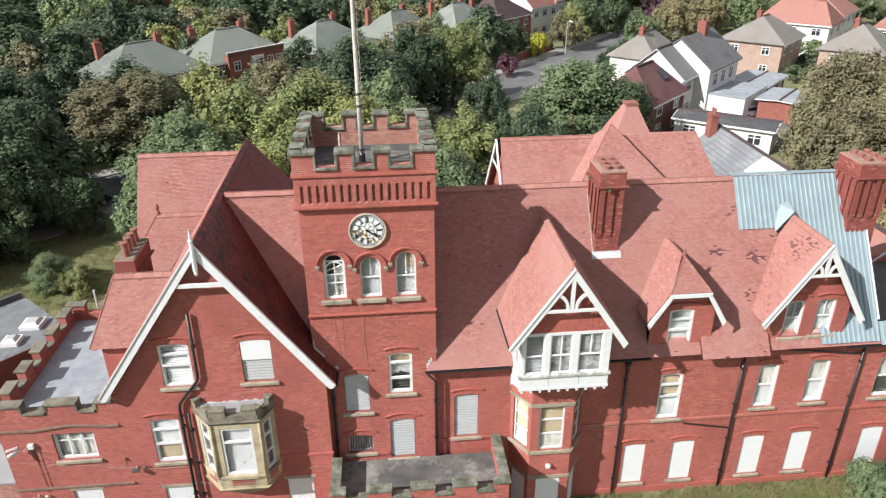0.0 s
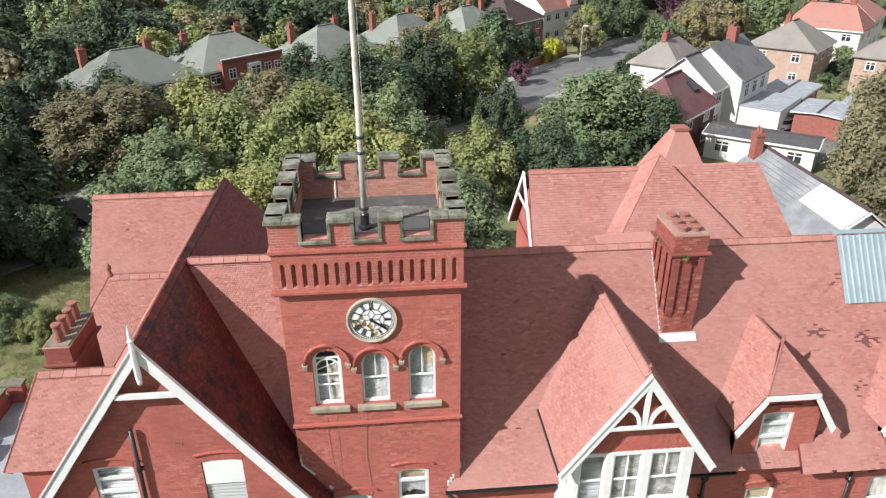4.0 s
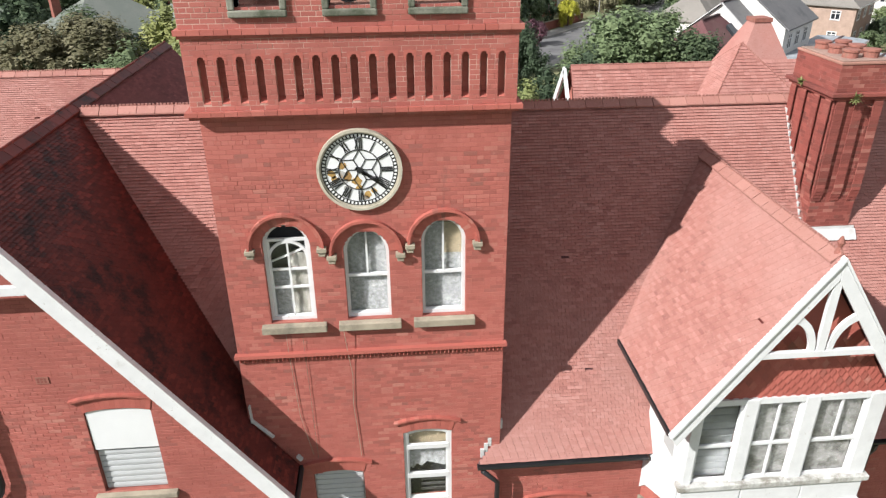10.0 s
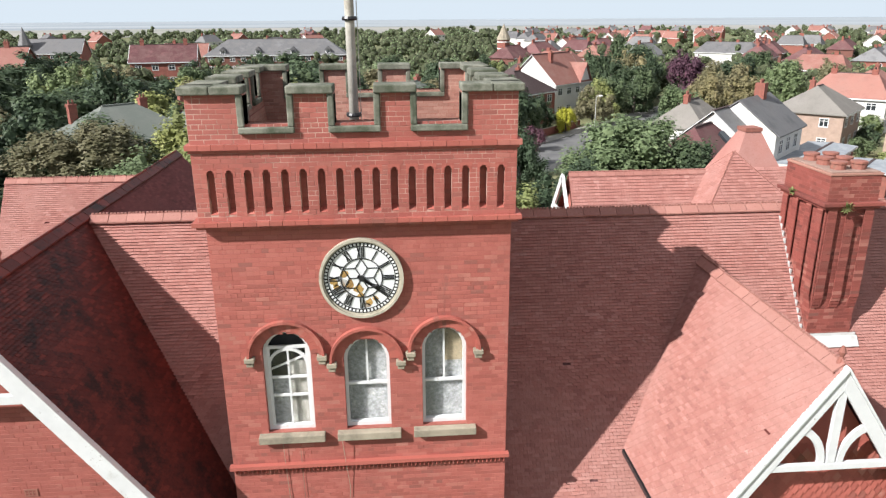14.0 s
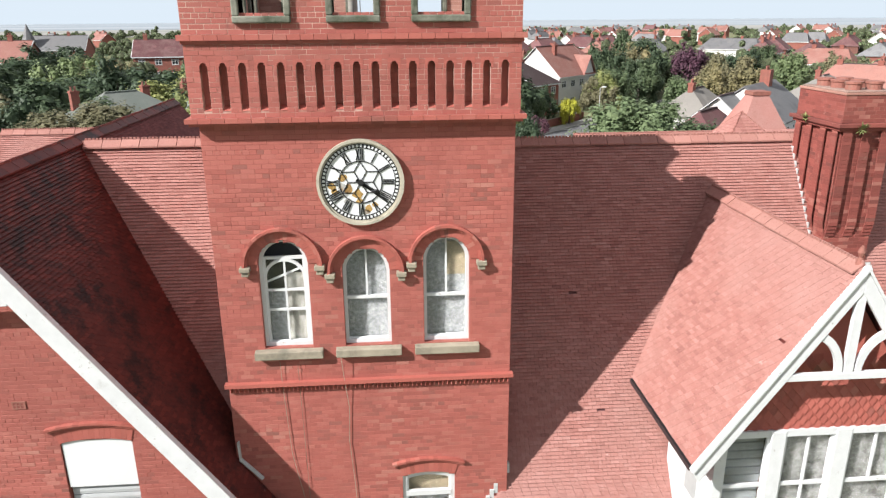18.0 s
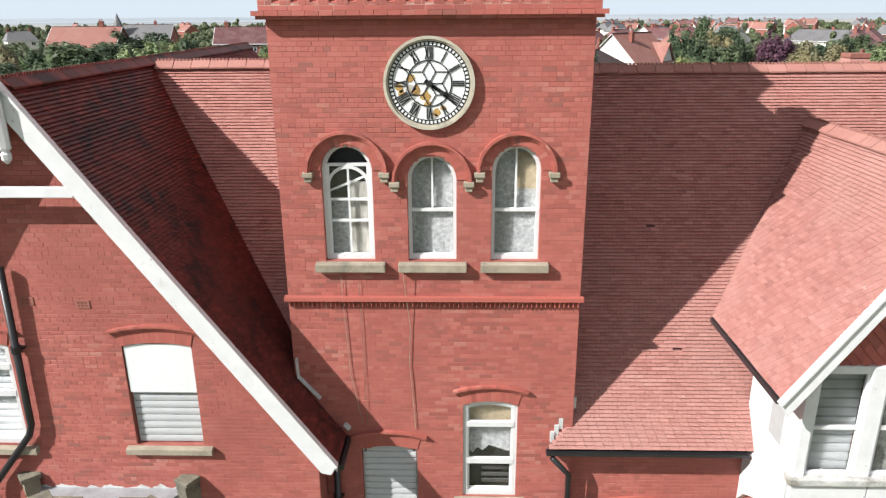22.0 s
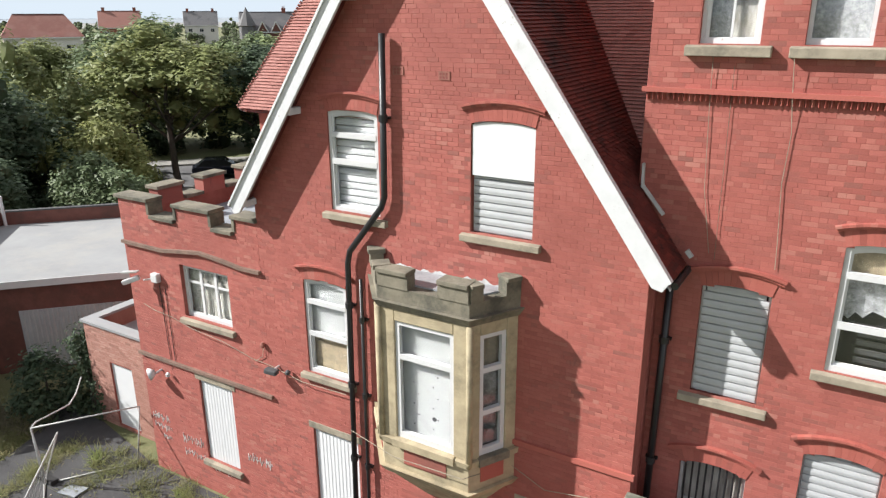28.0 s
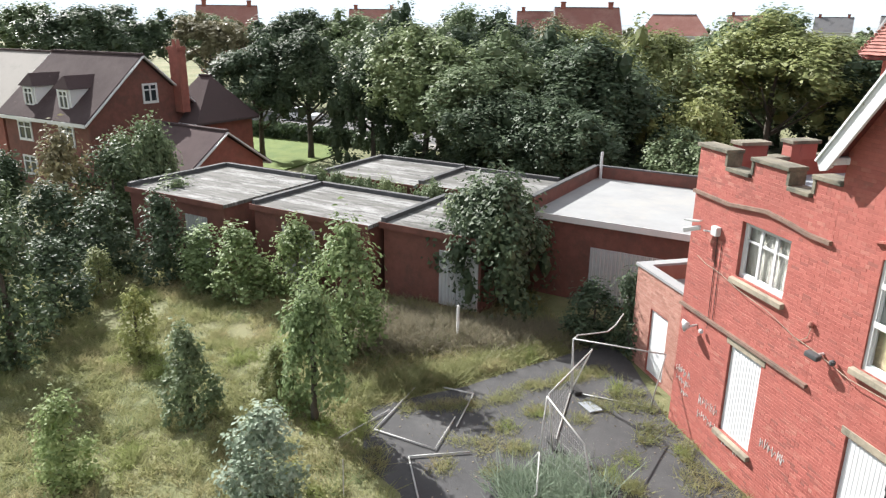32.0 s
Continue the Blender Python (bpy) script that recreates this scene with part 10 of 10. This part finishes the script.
def fence_panel(corners, label, mesh=True):
    """A temporary fence panel: a round steel frame with thin wires; corners in order."""
    ob = thing("wire_fence", label, "fence panel", group="broken temporary fencing")
    c = [Vector(p) for p in corners]
    for a, b in zip(c, c[1:] + c[:1]):
        part("frame_tube", Shape().tube([a, b], 0.021, 8), FENCE, ob, smooth=True)
    if mesh:
        s = Shape()
        n = 22
        for i in range(1, n):
            t = i / n
            a, b = c[0].lerp(c[1], t), c[3].lerp(c[2], t)
            s.beam(a, b, 0.003, 0.003, (1, 0.3, 0.2))
        for i in range(1, 7):
            t = i / 7
            a, b = c[0].lerp(c[3], t), c[1].lerp(c[2], t)
            s.beam(a, b, 0.003, 0.003, (0.1, 0.3, 1))
        tagged(part("wire_mesh", s, FENCE, ob), kind="stuff")
    return ob


fence_panel([(-17.57, 21.16, 0.06), (-14.78, 19.46, 0.06), (-14.53, 19.16, 1.9), (-16.59, 21.26, 1.9)], "leaning steel fence panel with wire mesh in yard")
fence_panel([(-17.5, 21.2, 0.06), (-16.2, 23.05, 0.06), (-15.9, 23.15, 1.88), (-17.36, 21.03, 1.9)], "steel fence frame leaning against brick wing", False)
fence_panel([(-14.38, 18.91, 0.06), (-12.76, 19.66, 0.06), (-12.5, 19.2, 1.75), (-14.5, 19.1, 1.85)], "leaning steel fence panel in yard")
fence_panel([(-14.5, 18.8, 0.06), (-13.09, 18.18, 0.06), (-12.9, 18.3, 0.3), (-14.42, 18.95, 0.34)], "collapsed steel fence frame in weeds", False)
bt = thing("bent_tube", "bent steel fence tube hooked over corner post", "fence tube", group="broken temporary fencing")
part("tube", Shape().tube([(-17.36, 21.03, 1.9), (-17.42, 21.2, 1.97), (-17.48, 21.7, 1.95), (-17.55, 22.2, 1.93), (-17.95, 22.65, 1.92), (-18.7, 23.3, 1.92)], 0.021, 8), FENCE, bt, smooth=True)
part("corner_post", Shape().tube([(-17.57, 21.16, 0.02), (-17.36, 21.03, 1.9)], 0.024, 8), FENCE, bt, smooth=True)


def frame_piece(points, label):
    """A broken piece of fence frame lying on the ground."""
    ob = thing("fence_frame", label, "fence frame", group="broken temporary fencing")
    for p, q in zip(points, points[1:]):
        part("frame_tube", Shape().tube([(*p, 0.08), (*q, 0.08)], 0.021, 8), FENCE, ob, smooth=True)


frame_piece([(-18.81, 16.65), (-16.76, 15.12), (-15.5, 16.51), (-16.9, 17.4)], "broken steel fence frame lying on asphalt")
frame_piece([(-18.59, 17.48), (-18.04, 18.26), (-16.42, 17.32)], "broken steel fence frame lying in weeds")
frame_piece([(-15.18, 17.36), (-15.33, 15.78), (-13.66, 15.69)], "bent steel fence frame lying on asphalt")
frame_piece([(-17.68, 15.68), (-16.56, 14.14)], "thin steel tube lying at edge of grass")
sk = thing("thin_stake", "thin white stake standing in grass", "stake")
part("stake", Shape().tube([(-14.0, 14.0, -0.1), (-14.0, 14.02, 1.15)], 0.012, 6), FENCE, sk)
for x, y in ((-17.65, 21.3), (-14.95, 19.6), (-13.2, 18.3)):
    fb = thing("rubber_block", "dark rubber block under fence", "fence foot")
    part("block", Shape().box(x - 0.35, x + 0.35, y - 0.11, y + 0.11, 0.03, 0.16), RUBBER, fb, bevel=0.02)
po = thing("marker_post", "thin white post standing in brambles", "post")
part("post", Shape().box(-22.04, -21.96, 18.76, 18.84, -0.1, 1.25), WHITE, po)
bd = thing("loose_board", "pale broken board lying in yard", "board")
part("board", Shape().hexa([(-16.9, 21.1, 0.06), (-16.3, 21.2, 0.06), (-16.35, 21.65, 0.06), (-16.85, 21.5, 0.06)], [(-16.9, 21.1, 0.08), (-16.3, 21.2, 0.09), (-16.35, 21.65, 0.08), (-16.85, 21.5, 0.09)]), FELT, bd)
po = thing("light_pole", "thin white pole behind wing", "pole")
part("pole", Shape().tube([(-17.8, 39, 0), (-17.8, 39, 4.3)], 0.06, 8), UPVC, po)

# cameras, lamps and cables on the wing
cctv = thing("security_camera", "white security camera with box on brick wing", "camera")
part("bracket", Shape().tube([(-14.75, GY, 5.75), (-14.75, GY - 0.25, 5.8)], 0.025), GALV, cctv)
part("housing", Shape().beam((-14.95, GY - 0.22, 5.82), (-15.3, GY - 0.45, 5.68), 0.12, 0.12), UPVC, cctv, bevel=0.02)
part("junction_box", Shape().box(-14.65, -14.42, GY - 0.14, GY, 5.72, 5.95), UPVC, cctv, bevel=0.02)
part("sun_hood", Shape().beam((-14.95, GY - 0.24, 5.98), (-15.35, GY - 0.4, 5.93), 0.14, 0.03), GALV, cctv)
for x, z, lab in ((-14.9, 3.2, "white round floodlight on brick wing"), (-10.7, 4.4, "grey floodlight with cable on gable wall")):
    fl = thing("floodlight", lab, "floodlight")
    m = UPVC if x < -12 else FELT_DARK
    part("arm", Shape().tube([(x, GY, z), (x, GY - 0.2, z - 0.02)], 0.03), GALV, fl)
    if x < -12:
        part("lamp_body", Shape().tube([(x - 0.02, GY - 0.2, z), (x - 0.12, GY - 0.3, z - 0.04)], [0.06, 0.17], 14), m, fl, smooth=True)
    else:
        part("lamp_body", Shape().beam((x - 0.15, GY - 0.28, z), (x + 0.15, GY - 0.22, z - 0.03), 0.17, 0.12), m, fl, bevel=0.03)
    part("sensor", Shape().lathe([(0.02, 0), (0.06, 0.03), (0.06, 0.09), (0.02, 0.12)], (x + 0.35, GY - 0.1, z - 0.08), 10), m, fl)
sn = thing("alarm_sensor", "small orange sensor on brick wall", "sensor")
part("cap", Shape().lathe([(0.05, 0), (0.06, 0.05), (0.03, 0.12)], (-11.1, GY - 0.06, 4.8), 10), CLAY, sn)


def cable(points, label, r=0.008, material=None):
    ob = thing("cable", label, "cable")
    part("cable_run", Shape().tube(points, r, 5), material or STONE, ob)
    return ob


cable([(-15.2, GY - 0.03, 5.0), (-14.8, GY - 0.03, 4.9), (-14.2, GY - 0.03, 4.86), (-13.4, GY - 0.14, 4.78), (-12.3, GY - 0.14, 4.68), (-11.5, GY - 0.03, 4.4), (-10.9, GY - 0.03, 4.36), (-9.9, GY - 0.13, 4.28), (-8.7, GY - 0.13, 4.32)], "white slack cable along brick wing")
cable([(-11.1, GY - 0.03, 4.8), (-11.15, GY - 0.04, 4.55), (-11.4, GY - 0.03, 4.36)], "white cable below sensor")
cable([(-14.5, GY - 0.02, 5.7), (-14.45, GY - 0.02, 3.3)], "dark cable down brick wing", 0.008, IRON)
cable([(-14.3, GY - 0.02, 5.6), (-14.28, GY - 0.02, 3.6)], "dark cable down brick wing", 0.008, IRON)
cable([(-8.0, OY, 4.1), (-6.9, OY - 0.13, 3.95), (-5.4, OY - 0.13, 4.0), (-4.9, GY - 0.05, 3.9), (-4.2, GY - 0.06, 3.6), (-3.4, GY - 0.06, 3.75), (-2.7, GY - 0.06, 3.7)], "pale cable looped round stone oriel")
cable([(-2.2, TY - 0.05, 11.35), (-2.18, TY - 0.03, 10.6), (-2.12, TY - 0.03, 9.4), (-1.95, TY - 0.03, 8.4)], "thin pale cable hanging down tower", 0.005, STONE)
cable([(-1.15, TY - 0.12, 11.4), (-1.1, TY - 0.08, 10.8), (-1.05, TY - 0.03, 10.3), (-1.08, TY - 0.03, 9.6), (-1.02, TY - 0.03, 8.7), (-1.0, TY - 0.03, 8.3)], "thin pale cable hanging down tower", 0.006, STONE)
cable([(-1.9, TY - 0.03, 11.2), (-1.86, TY - 0.03, 8.3)], "thin dull wire on tower", 0.004, STONE_BLACK)
cable([(8.5, WY - 0.05, 4.1), (9.3, WY - 0.05, 4.15), (10.0, WY - 0.05, 4.1)], "pale cable on brick range", 0.014)
for x, z in ((-6.33, 10.95), (-7.25, 11.0)):
    ab = thing("air_brick", "pierced terracotta air brick in gable", "air brick")
    part("grille", slab(front(GY - 0.016), rect(x - 0.11, x + 0.11, z - 0.07, z + 0.07), [rect(x - 0.085 + i * 0.06, x - 0.045 + i * 0.06, z - 0.05 + j * 0.055, z - 0.01 + j * 0.055) for i in range(3) for j in range(2)], 0.02), CLAY, ab)
    part("backing", Shape().box(x - 0.1, x + 0.1, GY - 0.012, GY - 0.01, z - 0.06, z + 0.06), BRICK_SOOTY, ab)
vt = thing("wall_vent", "round white vent on brick bay", "vent")
part("cap", Shape().lathe([(0.03, -0.1), (0.12, -0.05), (0.12, 0.05), (0.03, 0.1)], (6.6, 22.97, 3.1), 12), UPVC, vt)

# unreadable scrawls of white paint, as plain strokes
gf = thing("graffiti", "unreadable white paint scrawls low on brick wing", "graffiti")
SPRAY = plain("white_spray_paint", (0.74, 0.72, 0.7), 0.7, 0, 0.2, 14.0, (0.4, 0.25, 0.2), (0.5, 0.7), 0.0)
rnd = random.Random(3)
for x0, x1, z0, z1, n in ((-15.55, -14.9, 1.55, 1.82, 5), (-15.5, -14.8, 1.25, 1.52, 5), (-15.2, -14.85, 1.02, 1.2, 3), (-14.4, -13.6, 1.15, 1.5, 5), (-14.4, -13.5, 0.75, 1.08, 6), (-13.3, -12.7, 0.7, 0.9, 4), (-12.0, -11.15, 1.4, 1.75, 6)):
    for i in range(n):
        w, h = (x1 - x0) / n * 0.4, (z1 - z0) * rnd.uniform(0.3, 0.5)
        x, z = x0 + (x1 - x0) * (i + 0.5) / n + rnd.uniform(-0.02, 0.02), (z0 + z1) / 2 + rnd.uniform(-0.04, 0.04)
        lean = rnd.uniform(-0.5, 0.5)
        path = [(x - w + lean * w, GY - 0.006, z + h * rnd.uniform(0.7, 1.0)), (x - w, GY - 0.006, z - h * rnd.uniform(0.6, 1.0)), (x - w * 0.4, GY - 0.006, z + h * rnd.uniform(-0.2, 0.2))]
        path += [(x + w * rnd.uniform(0.0, 0.5), GY - 0.006, z + h * rnd.uniform(0.3, 0.8)), (x + w * rnd.uniform(0.4, 1.0), GY - 0.006, z - h * rnd.uniform(-0.2, 0.9))]
        part("paint_stroke", Shape().tube(path, rnd.uniform(0.006, 0.011), 5), SPRAY, gf)

# street lamps and cars
def street_lamp(x, y, turn, label="tall pale street lamp beside road"):
    ob = thing("street_lamp", label, "street lamp", at=(x, y, 0))
    ob.rotation_euler = (0, 0, turn)
    part("post", Shape().tube([(0, 0, 0), (0, 0, 1.2), (0, 0, 1.25), (0, 0, 5.6)], [0.1, 0.1, 0.065, 0.05], 10), GALV, ob)
    part("arm", Shape().tube([(0, 0, 5.55), (0.15, 0, 5.85), (0.6, 0, 5.95)], 0.045, 8), GALV, ob)
    part("lantern", Shape().hexa([(0.5, -0.14, 5.88), (1.15, -0.12, 5.9), (1.15, 0.12, 5.9), (0.5, 0.14, 5.88)], [(0.55, -0.1, 6.06), (1.1, -0.06, 6.04), (1.1, 0.06, 6.04), (0.55, 0.1, 6.06)]), UPVC, ob)
    return ob


street_lamp(34.1, 128.5, -0.8)
street_lamp(13.7, 95.1, 2.2)


def car(x, y, turn, paint, label):
    ob = thing("car", label, "car", at=(x, y, 0.03))
    ob.rotation_euler = (0, 0, turn)
    prof = [(-2.1, 0.35), (2.1, 0.35), (2.15, 0.62), (2.0, 0.8), (1.1, 0.95), (-1.9, 1.0), (-2.15, 0.85)]
    part("body", Shape().extrude([(a, 0.85, b) for a, b in prof], (0, -1.7, 0)), paint, ob, bevel=0.06)
    cab = [(1.05, 0.94), (0.35, 1.42), (-1.2, 1.45), (-1.85, 0.98)]
    part("cabin_glass", Shape().extrude([(a, 0.74, b) for a, b in cab], (0, -1.48, 0)), GLASS_DARK, ob, "dark car windows")
    part("roof_panel", Shape().extrude([(0.35, 0.72, 1.41), (-1.2, 0.72, 1.44), (-1.2, 0.72, 1.49), (0.35, 0.72, 1.46)], (0, -1.44, 0)), paint, ob, bevel=0.02)
    for a in (-1.35, 1.35):
        for b in (-0.8, 0.8):
            w = part("wheel", Shape().tube([(a, b - 0.1, 0.33), (a, b + 0.1, 0.33)], 0.32, 16), RUBBER, ob, "black tyre")
            part("rim", Shape().tube([(a, b - 0.105, 0.33), (a, b + 0.105, 0.33)], 0.19, 12), GALV, w)
    for b in (-0.62, 0.62):
        part("headlight", Shape().box(2.02, 2.13, b - 0.16, b + 0.16, 0.62, 0.74), BOARD_PALE, ob)
    return ob


CAR_DARK = plain("dark_blue_car_paint", (0.015, 0.018, 0.03), 0.2, 0.3, 0.1, 2.0)
CAR_WHITE = plain("white_car_paint", (0.7, 0.72, 0.73), 0.25, 0, 0.05, 2.0)
CAR_SILVER = plain("silver_car_paint", (0.4, 0.42, 0.43), 0.25, 0.6, 0.05, 2.0)
car(-27.5, 63.0, 0.8, CAR_DARK, "dark blue car parked on street")
car(6, 91.5, 0.7, CAR_WHITE, "white car parked under trees")
car(47.8, 85.5, 0.3, CAR_WHITE, "white car parked on drive")
car(55.5, 97.0, 0.8, CAR_SILVER, "silver car parked between houses")
car(-80, 16.5, 0.8, CAR_WHITE, "white car parked beyond lawn")
car(-42.5, 50.5, 0.8, CAR_DARK, "dark car under trees")
# garden walls and hedge along the street
for a, b, h, m, lab in (((24, 124), (33, 134), 1.2, BRICKW, "low brick garden wall"), ((33, 111), (45, 124), 1.3, BRICKW, "low brick garden wall"), ((48, 104), (58, 114), 1.6, BRICKW, "brick garden wall")):
    gw = thing("garden_wall", lab + " along street", "wall")
    part("wall_run", Shape().beam((*a, h / 2), (*b, h / 2), 0.25, h), m, gw)
    part("wall_cap", Shape().beam((*a, h + 0.04), (*b, h + 0.04), 0.32, 0.08), STONE, gw)
hd = thing("hedge", "clipped dark hedge beside lawn", "hedge")
s = Shape()
rs = np.random.RandomState(4)
n = 5000
t = rs.rand(n, 1)
p = np.array([[-76.0, 5.0, 0.0]]) * (1 - t) + np.array([[-60.0, 23.0, 0.0]]) * t + rs.uniform(-1, 1, size=(n, 3)) * np.array([0.5, 0.5, 0.7]) + np.array([0, 0, 0.7])
q = rs.normal(size=(n, 3)) * 0.12
q2 = rs.normal(size=(n, 3)) * 0.12
mv = np.stack([p - q, p + q2, p + q, p - q2], 1).reshape(-1, 3)
me = bpy.data.meshes.new("leaves")
me.from_pydata(mv.tolist(), [], np.arange(n * 4).reshape(-1, 4).tolist())
me.materials.append(LEAF_DARK)
part("leaves", me, LEAF_DARK, hd)
